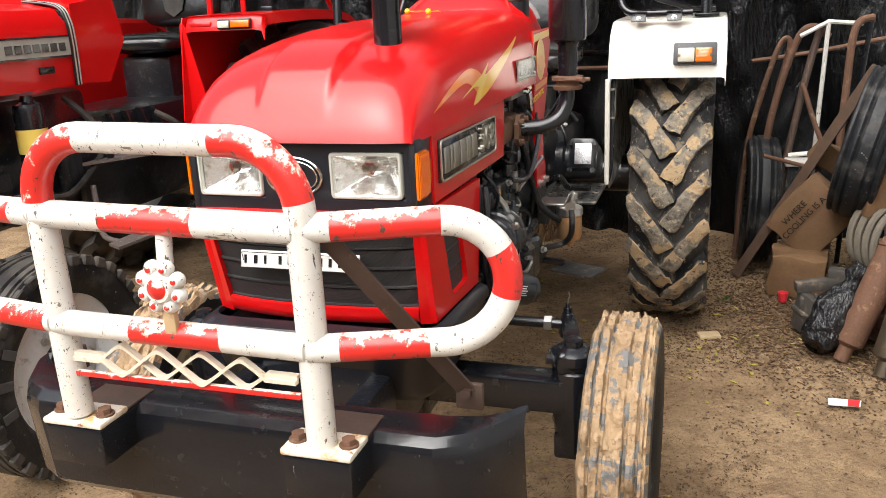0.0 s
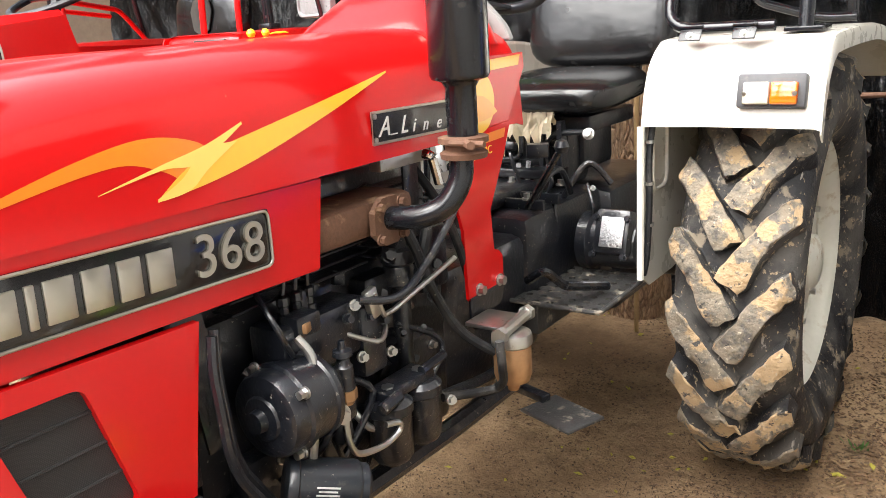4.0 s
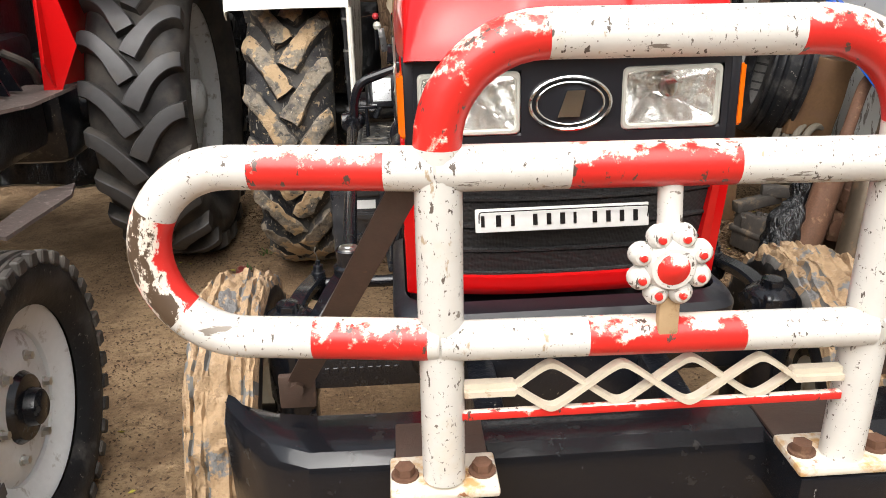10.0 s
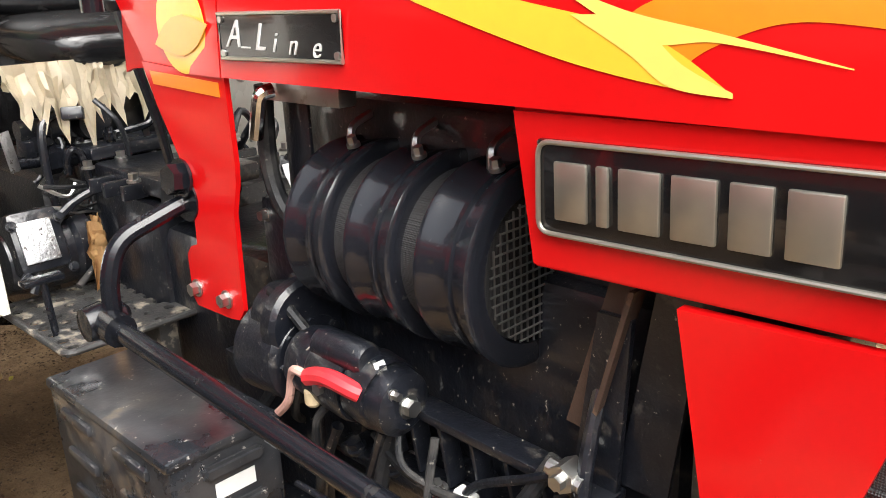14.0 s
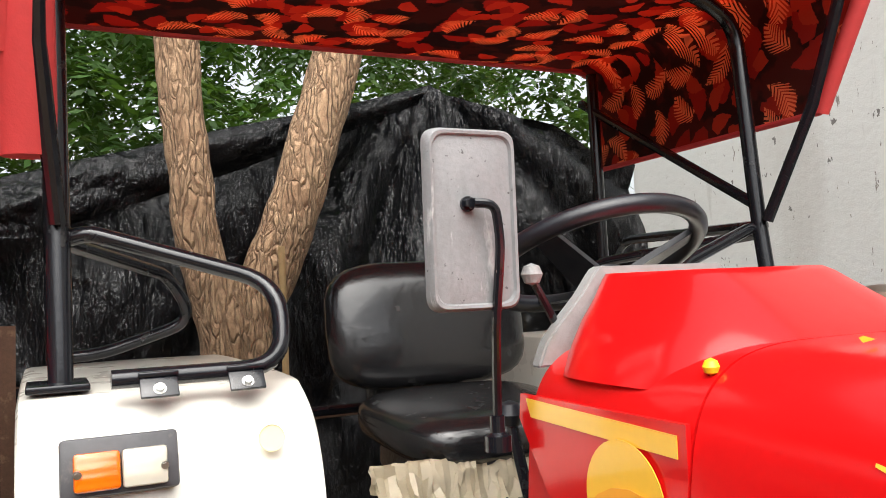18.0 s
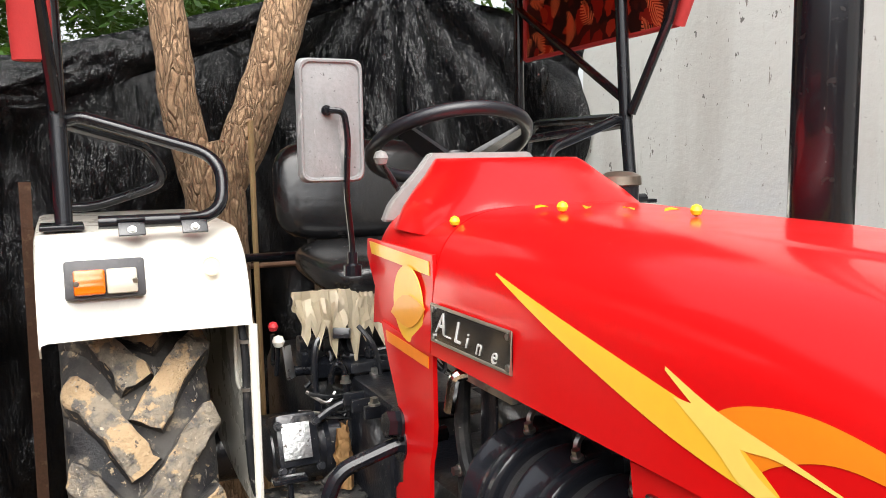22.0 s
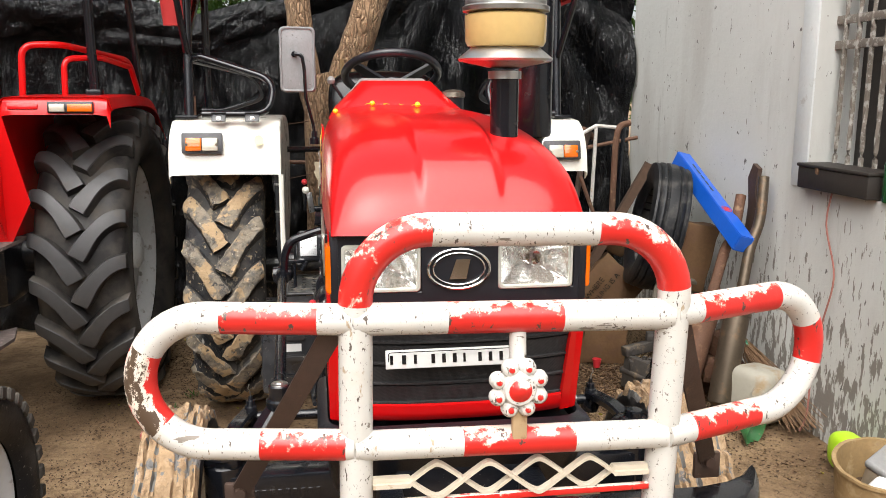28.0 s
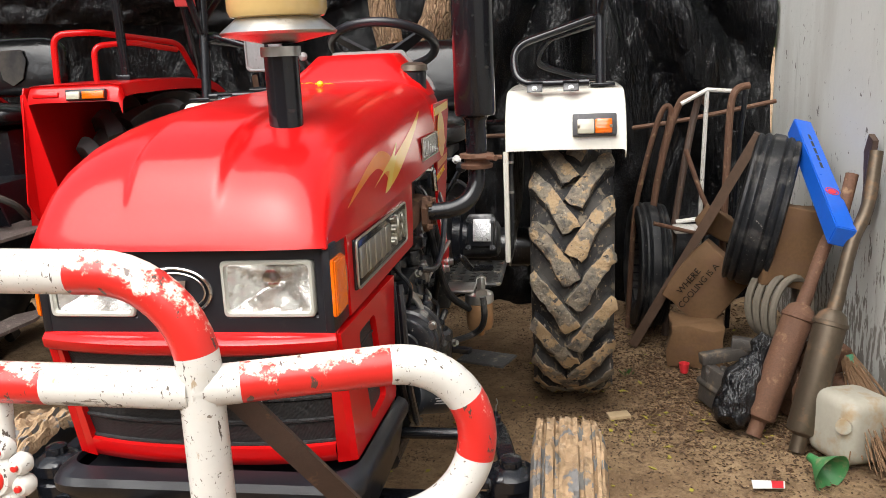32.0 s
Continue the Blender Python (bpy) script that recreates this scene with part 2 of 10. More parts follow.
black_plastic = material("black_moulded_plastic", (0.010, 0.011, 0.015), 0.36, vary=0.2, spec=0.4, coat=0.25, bump=0.12, bump_scale=900, layers=[((0.035, 0.034, 0.032), 0.7, 22, 0.62, 0.8, None), ((0.22, 0.21, 0.2), 0.7, 120, 0.72, 0.76, None)])
engine_black = material("oily_black_engine_paint", (0.008, 0.0095, 0.014), 0.30, vary=0.4, spec=0.5, blotch=14, coat=0.5, layers=[((0.070, 0.063, 0.055), 0.7, 26, 0.60, 0.72, None), ((0.30, 0.27, 0.22), 0.8, 130, 0.65, 0.69, None)], bump=0.45, bump_scale=80)
cream_paint = material("cream_white_mudguard_paint", (0.80, 0.78, 0.70), 0.28, vary=0.04, coat=0.5, layers=[((0.50, 0.44, 0.34), 0.7, 14, 0.66, 0.85, None)])
white_pipe = material("chipped_white_bar_paint", (0.63, 0.61, 0.57), 0.32, vary=0.07, coat=0.25, bump=0.12, bump_scale=90, layers=[((0.60, 0.53, 0.42), 0.7, 9, 0.58, 0.78, None), ((0.40, 0.31, 0.21), 0.8, 60, 0.64, 0.69, (1, 1, 0.5)), ((0.10, 0.08, 0.065), 0.8, 130, 0.635, 0.65, (1, 1, 0.35)), ((0.13, 0.10, 0.08), 0.8, 30, 0.695, 0.705, (1, 1, 0.4)), ((0.16, 0.13, 0.11), 0.8, 210, 0.635, 0.66, (1, 0.5, 1)), ((0.20, 0.17, 0.14), 0.8, 60, 0.66, 0.68, (0.2, 1, 1))])
def worn_red_material():
    """Red paint over white: worn through on the upper side, where hands and ropes rub."""
    m = bpy.data.materials.new("chipped_red_bar_paint")
    m.use_nodes = True
    nt = m.node_tree
    b = nt.nodes["Principled BSDF"]
    geo = nt.nodes.new("ShaderNodeNewGeometry")
    sp = nt.nodes.new("ShaderNodeSeparateXYZ")
    nt.links.new(geo.outputs["Normal"], sp.inputs[0])
    k = nt.nodes.new("ShaderNodeMath")
    k.operation = "MULTIPLY_ADD"
    nt.links.new(sp.outputs["Z"], k.inputs[0])
    k.inputs[1].default_value = 0.20
    nt.links.new(noise_tex(nt, 30, 8, 0.70), k.inputs[2])
    col = mixc(nt, noise_tex(nt, 9, 4), (0.55, 0.014, 0.012), (0.66, 0.03, 0.022))
    col = mixc(nt, ramp(nt, k.outputs[0], [(0.615, 0.0), (0.655, 1.0)]), col, (0.80, 0.70, 0.60))
    col = mixc(nt, ramp(nt, k.outputs[0], [(0.60, 0.0), (0.625, 0.75), (0.66, 0.0)]), col, (0.74, 0.26, 0.20))
    col = mixc(nt, ramp(nt, noise_tex(nt, 60, 6, 0.62, stretch=(1, 1, 0.4)), [(0.62, 0.0), (0.635, 1.0)]), col, (0.09, 0.05, 0.04))
    nt.links.new(col, b.inputs["Base Color"])
    b.inputs["Roughness"].default_value, b.inputs["Coat Weight"].default_value = 0.36, 0.2
    bp = nt.nodes.new("ShaderNodeBump")
    bp.inputs["Strength"].default_value, bp.inputs["Distance"].default_value = 0.25, 0.003
    nt.links.new(k.outputs[0], bp.inputs["Height"])
    nt.links.new(bp.outputs[0], b.inputs["Normal"])
    return m


red_pipe = worn_red_material()


def bare_bar_material():
    """Red paint rubbed through to white primer and brown steel on the outward side of the bar."""
    m = bpy.data.materials.new("red_bar_paint_rubbed_to_steel")
    m.use_nodes = True
    nt = m.node_tree
    b = nt.nodes["Principled BSDF"]
    geo = nt.nodes.new("ShaderNodeNewGeometry")
    dot = nt.nodes.new("ShaderNodeVectorMath")
    dot.operation = "DOT_PRODUCT"
    nt.links.new(geo.outputs["Normal"], dot.inputs[0])
    dot.inputs[1].default_value = (-0.45, -0.85, 0.25)
    k = nt.nodes.new("ShaderNodeMath")
    k.operation = "MULTIPLY_ADD"
    nt.links.new(dot.outputs["Value"], k.inputs[0])
    k.inputs[1].default_value = 0.42
    nt.links.new(noise_tex(nt, 45, 8, 0.72, stretch=(1, 1, 0.6)), k.inputs[2])
    col = mixc(nt, noise_tex(nt, 9, 4), (0.55, 0.014, 0.012), (0.66, 0.03, 0.022))
    col = mixc(nt, ramp(nt, k.outputs[0], [(0.73, 0.0), (0.75, 1.0)]), col, (0.74, 0.66, 0.57))
    col = mixc(nt, ramp(nt, k.outputs[0], [(0.83, 0.0), (0.85, 1.0)]), col, (0.085, 0.055, 0.035))
    nt.links.new(col, b.inputs["Base Color"])
    b.inputs["Roughness"].default_value = 0.42
    bp = nt.nodes.new("ShaderNodeBump")
    bp.inputs["Strength"].default_value, bp.inputs["Distance"].default_value = 0.25, 0.003
    nt.links.new(k.outputs[0], bp.inputs["Height"])
    nt.links.new(bp.outputs[0], b.inputs["Normal"])
    return m


bare_pipe = bare_bar_material()
rust = material("rusted_steel", (0.13, 0.062, 0.035), 0.75, vary=0.4, grain=120, blotch=9, bump=0.4, bump_scale=160, layers=[((0.30, 0.19, 0.11), 0.9, 20, 0.58, 0.72, None)])
brown_steel = material("brown_primer_steel", (0.070, 0.042, 0.030), 0.55, vary=0.3, bump=0.2, layers=[((0.2, 0.12, 0.07), 0.8, 30, 0.62, 0.75, None)])
rubber = material("dusty_black_rubber", (0.010, 0.011, 0.013), 0.48, spec=0.35, vary=0.3, grain=40, blotch=7, bump=0.3, bump_scale=70, layers=[((0.07, 0.066, 0.062), 0.8, 11, 0.52, 0.70, None), ((0.20, 0.185, 0.165), 0.9, 70, 0.64, 0.70, None)])
rubber_muddy = material("rubber_with_dried_mud", (0.016, 0.016, 0.018), 0.55, spec=0.35, vary=0.3, grain=40, blotch=7, bump=0.6, bump_scale=60, depth=0.008, layers=[((0.075, 0.07, 0.064), 0.9, 6, 0.44, 0.60, None), ((0.19, 0.16, 0.12), 0.95, 15, 0.57, 0.63, None), ((0.32, 0.25, 0.16), 0.95, 46, 0.61, 0.65, None), ((0.26, 0.24, 0.21), 0.9, 60, 0.63, 0.66, (1, 0.25, 0.25))])
# Lug tops: dusty rubber, with the paler grey of skylight painted in.
lug_grey = material("dusty_lug_rubber_with_sky_grey", (0.060, 0.060, 0.062), 0.5, vary=0.25, grain=40, bump=0.1, layers=[((0.095, 0.086, 0.075), 0.9, 12, 0.56, 0.8, None)])
rubber_clean = material("new_black_rubber", (0.020, 0.019, 0.019), 0.46, spec=0.35, vary=0.3, grain=40, bump=0.15, layers=[((0.085, 0.075, 0.064), 0.9, 7, 0.42, 0.66, None)])
lug_mud = material("lug_rubber_caked_with_mud", (0.12, 0.11, 0.098), 0.75, vary=0.35, grain=70, blotch=10, bump=1.0, bump_scale=48, depth=0.016, layers=[((0.24, 0.205, 0.155), 0.95, 30, 0.38, 0.56, None), ((0.40, 0.285, 0.165), 0.95, 11, 0.505, 0.54, None), ((0.055, 0.052, 0.05), 0.8, 38, 0.61, 0.66, None), ((0.42, 0.36, 0.27), 0.95, 90, 0.62, 0.67, None)])
mud_cake = material("dried_sand_coloured_mud", (0.36, 0.245, 0.14), 0.95, vary=0.35, grain=55, blotch=12, bump=1.0, bump_scale=26, depth=0.018, layers=[((0.43, 0.31, 0.20), 0.95, 22, 0.56, 0.68, None), ((0.25, 0.17, 0.10), 0.95, 48, 0.57, 0.63, None), ((0.15, 0.148, 0.145), 0.85, 15, 0.565, 0.60, None)])
grey_rubber = material("dust_grey_rubber", (0.15, 0.145, 0.135), 0.8, vary=0.3, bump=0.4, bump_scale=80, layers=[((0.05, 0.05, 0.05), 0.6, 25, 0.56, 0.66, None)])
# The broad grey layer paints in sky sheen; specks and tan are dust.
box_plastic = material("black_box_plastic_dust_and_sheen", (0.014, 0.016, 0.020), 0.26, vary=0.25, coat=0.6, bump=0.2, bump_scale=60, layers=[((0.055, 0.055, 0.058), 0.5, 6, 0.45, 0.75, None), ((0.30, 0.28, 0.25), 0.8, 90, 0.64, 0.70, None), ((0.22, 0.17, 0.11), 0.9, 5, 0.62, 0.75, None)])
embossed = material("embossed_bright_plate", (0.62, 0.63, 0.64), 0.30, metal=1.0, vary=0.3, blotch=60, bump=0.9, bump_scale=130, layers=[((0.16, 0.15, 0.14), 0.6, 70, 0.60, 0.66, None)])
filter_black = material("satin_black_filter_paint", (0.014, 0.017, 0.022), 0.34, vary=0.2, coat=0.2, bump=0.08, layers=[((0.09, 0.08, 0.07), 0.7, 30, 0.62, 0.74, None), ((0.30, 0.27, 0.22), 0.8, 140, 0.67, 0.70, None)])
chrome = material("chrome", (0.75, 0.75, 0.74), 0.12, metal=1.0, vary=0.06, layers=[((0.45, 0.42, 0.37), 0.5, 60, 0.68, 0.8, None)])
zinc = material("zinc_plated_steel", (0.55, 0.55, 0.53), 0.34, metal=1.0, vary=0.15, bump=0.1, layers=[((0.3, 0.24, 0.17), 0.7, 40, 0.62, 0.78, None)])
badge_silver = material("satin_badge_silver", (0.52, 0.50, 0.43), 0.34, metal=0.9, vary=0.1)
badge_black = material("black_badge_enamel", (0.008, 0.008, 0.009), 0.2, vary=0.3, coat=0.6)
bezel = material("pale_grey_lamp_bezel", (0.42, 0.42, 0.37), 0.4, vary=0.1)
vinyl = material("black_vinyl_seat", (0.009, 0.009, 0.010), 0.24, vary=0.3, bump=0.25, bump_scale=14, depth=0.01, coat=0.3, layers=[((0.06, 0.058, 0.055), 0.6, 16, 0.64, 0.88, None)])
steel_grey = material("grey_painted_plastic", (0.27, 0.27, 0.265), 0.55, vary=0.2, bump=0.25, bump_scale=300, layers=[((0.22, 0.21, 0.19), 0.8, 14, 0.55, 0.75, None)])
silver_rim = material("silver_rim_paint", (0.70, 0.72, 0.73), 0.40, metal=0.1, vary=0.1, layers=[((0.25, 0.22, 0.18), 0.8, 22, 0.58, 0.75, None)])
cream_rim = material("cream_rim_paint", (0.66, 0.65, 0.57), 0.42, vary=0.08, layers=[((0.42, 0.33, 0.22), 0.85, 14, 0.56, 0.7, None)])
wood = material("weathered_brown_plank", (0.10, 0.058, 0.036), 0.8, vary=0.35, grain=40, bump=0.4, bump_scale=90)
yellow_vinyl = material("yellow_decal", (0.90, 0.52, 0.04), 0.3, vary=0.06, coat=0.5)
orange_vinyl = material("orange_decal", (0.86, 0.24, 0.012), 0.3, vary=0.08, coat=0.5)
amber_vinyl = material("amber_decal", (0.88, 0.38, 0.03), 0.3, vary=0.08, coat=0.5)
pale_vinyl = material("pale_yellow_decal", (0.90, 0.66, 0.14), 0.3, vary=0.06, coat=0.5)
white_card = material("white_label", (0.72, 0.72, 0.70), 0.5, vary=0.1)
plate_white = material("white_number_plate", (0.66, 0.66, 0.64), 0.4, vary=0.08, layers=[((0.35, 0.3, 0.24), 0.8, 25, 0.62, 0.8, None)])
straw_plastic = material("straw_coloured_plastic", (0.60, 0.48, 0.30), 0.5, vary=0.2)
red_plastic = material("red_plastic", (0.62, 0.03, 0.04), 0.4, vary=0.15)
brass = material("dull_brass", (0.42, 0.24, 0.12), 0.5, metal=0.7, vary=0.25)
sheet_plastic = material("torn_milky_plastic", (0.72, 0.63, 0.47), 0.42, vary=0.15, bump=0.3, bump_scale=60)


def glass_material(name, color, rough=0.03, ior=1.45):
    m = bpy.data.materials.new(name)
    m.use_nodes = True
    b = m.node_tree.nodes["Principled BSDF"]
    b.inputs["Base Color"].default_value = (*color, 1)
    b.inputs["Roughness"].default_value, b.inputs["IOR"].default_value = rough, ior
    b.inputs["Transmission Weight"].default_value = 1.0
    return m


lamp_glass = glass_material("clear_lamp_glass", (0.97, 0.98, 0.97), 0.10, 1.2)


def ribbed(name, color, pitch, rough=0.22):
    """Moulded lens plastic with fine upright ribs."""
    m = bpy.data.materials.new(name)
    m.use_nodes = True
    nt = m.node_tree
    b = nt.nodes["Principled BSDF"]
    tc = nt.nodes.new("ShaderNodeTexCoord")
    w = nt.nodes.new("ShaderNodeTexWave")
    w.bands_direction = "Y"
    w.inputs["Scale"].default_value = pitch
    nt.links.new(tc.outputs["Object"], w.inputs["Vector"])
    bp = nt.nodes.new("ShaderNodeBump")
    bp.inputs["Strength"].default_value, bp.inputs["Distance"].default_value = 0.25, 0.002
    nt.links.new(w.outputs["Fac"], bp.inputs["Height"])
    nt.links.new(bp.outputs[0], b.inputs["Normal"])
    nt.links.new(mixc(nt, noise_tex(nt, 30), tuple(c * 0.75 for c in color), color), b.inputs["Base Color"])
    b.inputs["Roughness"].default_value, b.inputs["Coat Weight"].default_value = rough, 0.6
    b.inputs["Subsurface Weight"].default_value = 0.15
    b.inputs["Subsurface Radius"].default_value = (0.01, 0.005, 0.002)
    return m


lamp_grey = material("charcoal_lamp_rubber", (0.055, 0.055, 0.06), 0.5, vary=0.3, layers=[((0.14, 0.13, 0.12), 0.8, 30, 0.58, 0.75, None)])
amber = ribbed("amber_lens", (0.78, 0.15, 0.002), 95, 0.14)
clear_lens = ribbed("clear_ribbed_lens", (0.54, 0.51, 0.42), 60)


def reflector_material():
    m = bpy.data.materials.new("faceted_reflector")
    m.use_nodes = True
    nt = m.node_tree
    b = nt.nodes["Principled BSDF"]
    b.inputs["Base Color"].default_value = (0.92, 0.92, 0.90, 1)
    b.inputs["Metallic"].default_value, b.inputs["Roughness"].default_value = 1.0, 0.26
    v = nt.nodes.new("ShaderNodeTexVoronoi")
    v.inputs["Scale"].default_value = 60
    v.feature = "SMOOTH_F1"
    bp = nt.nodes.new("ShaderNodeBump")
    bp.inputs["Strength"].default_value, bp.inputs["Distance"].default_value = 0.30, 0.012
    tc = nt.nodes.new("ShaderNodeTexCoord")
    nt.links.new(tc.outputs["Object"], v.inputs["Vector"])
    nt.links.new(v.outputs["Distance"], bp.inputs["Height"])
    nt.links.new(bp.outputs[0], b.inputs["Normal"])
    return m


reflector = reflector_material()


def mesh_screen(name, scale=420):
    """Black perforated sheet: rows of small holes as relief, their inner shade painted darker."""
    m = bpy.data.materials.new(name)
    m.use_nodes = True
    nt = m.node_tree
    b = nt.nodes["Principled BSDF"]
    tc = nt.nodes.new("ShaderNodeTexCoord")
    v = nt.nodes.new("ShaderNodeTexVoronoi")
    v.inputs["Scale"].default_value, v.inputs["Randomness"].default_value = scale, 0.0
    nt.links.new(tc.outputs["Object"], v.inputs["Vector"])
    bp = nt.nodes.new("ShaderNodeBump")
    bp.inputs["Strength"].default_value, bp.inputs["Distance"].default_value = 0.8, 0.002
    nt.links.new(v.outputs["Distance"], bp.inputs["Height"])
    nt.links.new(bp.outputs[0], b.inputs["Normal"])
    nt.links.new(ramp(nt, v.outputs["Distance"], [(0.2, (0.006, 0.006, 0.007)), (0.6, (0.032, 0.031, 0.032))]), b.inputs["Base Color"])
    b.inputs["Roughness"].default_value = 0.55
    return m


screen = mesh_screen("black_perforated_screen")

# ---- the yard: ground, wall, tarpaulins ----
def ground_material():
    m = bpy.data.materials.new("trodden_sandy_earth")
    m.use_nodes = True
    nt = m.node_tree
    b = nt.nodes["Principled BSDF"]
    big = noise_tex(nt, 1.3, 5, 0.6)
    mid = noise_tex(nt, 9, 6, 0.65)
    fine = noise_tex(nt, 85, 6, 0.7)
    col = mixc(nt, ramp(nt, big, [(0.38, 0.0), (0.60, 1.0)]), (0.23, 0.142, 0.072), (0.44, 0.300, 0.170))
    col = mixc(nt, ramp(nt, noise_tex(nt, 3.2, 6, 0.68), [(0.50, 0.0), (0.66, 0.75)]), col, (0.18, 0.108, 0.055))
    col = mixc(nt, ramp(nt, mid, [(0.48, 0.0), (0.66, 0.7)]), col, (0.20, 0.120, 0.060))
    col = mixc(nt, ramp(nt, noise_tex(nt, 32, 7, 0.72), [(0.52, 0.0), (0.66, 0.7)]), col, (0.135, 0.080, 0.040))
    col = mixc(nt, ramp(nt, fine, [(0.54, 0.0), (0.66, 0.7)]), col, (0.115, 0.072, 0.042))
    col = mixc(nt, ramp(nt, noise_tex(nt, 140, 4, 0.6), [(0.62, 0.0), (0.70, 0.6)]), col, (0.42, 0.31, 0.19))
    nt.links.new(col, b.inputs["Base Color"])
    b.inputs["Roughness"].default_value = 0.95
    bp = nt.nodes.new("ShaderNodeBump")
    bp.inputs["Strength"].default_value, bp.inputs["Distance"].default_value = 1.0, 0.022
    nt.links.new(noise_tex(nt, 60, 8, 0.7), bp.inputs["Height"])
    nt.links.new(bp.outputs[0], b.inputs["Normal"])
    return m


def ground():
    bm = B()
    xs = [-400, -60, -12, -6] + [-4 + 0.08 * i for i in range(101)] + [6, 12, 60, 400]
    ys = [-400, -60, -12, -4] + [-1.5 + 0.08 * i for i in range(101)] + [9, 14, 60, 400]
    V = []
    for y in ys:
        for x in xs:
            inside = abs(x) < 4.2 and -2 < y < 7
            z = (0.012 * noise.noise(Vector((x * 1.1, y * 1.1, 0))) + 0.006 * noise.noise(Vector((x * 6, y * 6, 3)))) if inside else 0.0
            V.append((x, y, z - 0.006))
    n = len(xs)
    F = [(j * n + i, j * n + i + 1, (j + 1) * n + i + 1, (j + 1) * n + i) for j in range(len(ys) - 1) for i in range(n - 1)]
    add(bm, V, F)
    return solid("ground", bm, ground_material(), "trodden sandy earth yard with dark litter", "ground", kind="structure", angle=60)


ground()


def plaster_material():
    m = bpy.data.materials.new("grey_white_limewashed_plaster")
    m.use_nodes = True
    nt = m.node_tree
    b = nt.nodes["Principled BSDF"]
    col = mixc(nt, noise_tex(nt, 0.9, 5, 0.6), (0.50, 0.505, 0.48), (0.68, 0.68, 0.645))
    col = mixc(nt, ramp(nt, noise_tex(nt, 2.2, 5, 0.6, stretch=(1, 1, 0.25)), [(0.50, 0.0), (0.70, 0.7)]), col, (0.42, 0.40, 0.365))
    chip = ramp(nt, noise_tex(nt, 18, 5, 0.62, stretch=(1, 1, 0.65)), [(0.665, 0.0), (0.675, 1.0)])
    col = mixc(nt, chip, col, (0.16, 0.15, 0.14))
    col = mixc(nt, ramp(nt, noise_tex(nt, 42, 5, 0.6, stretch=(1, 1, 0.6)), [(0.685, 0.0), (0.70, 0.9)]), col, (0.22, 0.20, 0.17))
    col = mixc(nt, ramp(nt, noise_tex(nt, 6, 7, 0.7, stretch=(1, 1, 0.12)), [(0.60, 0.0), (0.70, 0.55)]), col, (0.30, 0.285, 0.25))
    # peeled foot of the wall, where damp has lifted the limewash
    tc = nt.nodes.new("ShaderNodeTexCoord")
    sp = nt.nodes.new("ShaderNodeSeparateXYZ")
    nt.links.new(tc.outputs["Object"], sp.inputs[0])
    low = nt.nodes.new("ShaderNodeMapRange")
    low.inputs["From Min"].default_value, low.inputs["From Max"].default_value = 1.05, 0.15
    nt.links.new(sp.outputs["Z"], low.inputs["Value"])
    flake = noise_tex(nt, 30, 7, 0.66, stretch=(1, 1.2, 0.30))
    mu = nt.nodes.new("ShaderNodeMath")
    mu.operation = "MULTIPLY_ADD"
    nt.links.new(low.outputs[0], mu.inputs[0])
    mu.inputs[1].default_value = 0.20
    nt.links.new(flake, mu.inputs[2])
    col = mixc(nt, ramp(nt, mu.outputs[0], [(0.668, 0.0), (0.684, 1.0)]), col, (0.22, 0.20, 0.175))
    nt.links.new(col, b.inputs["Base Color"])
    b.inputs["Roughness"].default_value = 0.9
    bp = nt.nodes.new("ShaderNodeBump")
    bp.inputs["Strength"].default_value, bp.inputs["Distance"].default_value = 0.35, 0.01
    nt.links.new(noise_tex(nt, 25, 7, 0.65), bp.inputs["Height"])
    nt.links.new(bp.outputs[0], b.inputs["Normal"])
    return m


plaster = plaster_material()
WX, WEND = 1.79, 5.22          # inner face of the wall, and its far end
WIN_Y0, WIN_Y1, WIN_Z0, WIN_Z1 = 1.95, 3.17, 1.03, 2.15


def house_wall():
    bm = B()
    th = 0.26
    y0, y1, z1 = -1.5, WEND, 3.6
    for (a, c, e, f) in ((y0, WIN_Y0, -0.05, z1), (WIN_Y1, y1, -0.05, z1), (WIN_Y0, WIN_Y1, -0.05, WIN_Z0), (WIN_Y0, WIN_Y1, WIN_Z1, z1)):
        box(bm, (WX + th / 2, (a + c) / 2, (e + f) / 2), (th, c - a, f - e))
    bmesh.ops.remove_doubles(bm, verts=bm.verts, dist=1e-4)
    return solid("wall_house", bm, plaster, "grey-white limewashed plaster wall, peeling and stained", "wall", kind="structure", angle=20)


house_wall()
bm = B()
box(bm, (WX + 2.2, 1.85, 1.8), (0.2, 6.8, 3.7))
box(bm, (WX + 1.2, 5.1, 1.8), (2.0, 0.2, 3.7))
box(bm, (WX + 1.2, -1.4, 1.8), (2.0, 0.2, 3.7))
box(bm, (WX + 1.15, 1.85, 3.72), (2.4, 6.9, 0.2))
solid("wall_inner", bm, plaster, "plain inner walls and roof of the house", "wall", kind="structure")

# unseen walls behind and beside the walk, added to cut low skylight
yard = material("dark_brown_light_blocker", (0.30, 0.235, 0.18), 0.9, vary=0.3, grain=20, blotch=2, bump=0.4, bump_scale=30)
bm = B()
box(bm, (-1.0, -4.4, 1.45), (9.0, 0.25, 3.0))
solid("wall_unseen_near", bm, yard, "plain dark unseen wall, added to hold off low skylight", "wall", kind="structure")
bm = B()
box(bm, (-5.4, 1.2, 1.45), (0.25, 9.4, 3.0))
solid("wall_unseen_left", bm, yard, "plain dark unseen wall, added to hold off light from the left", "wall", kind="structure")

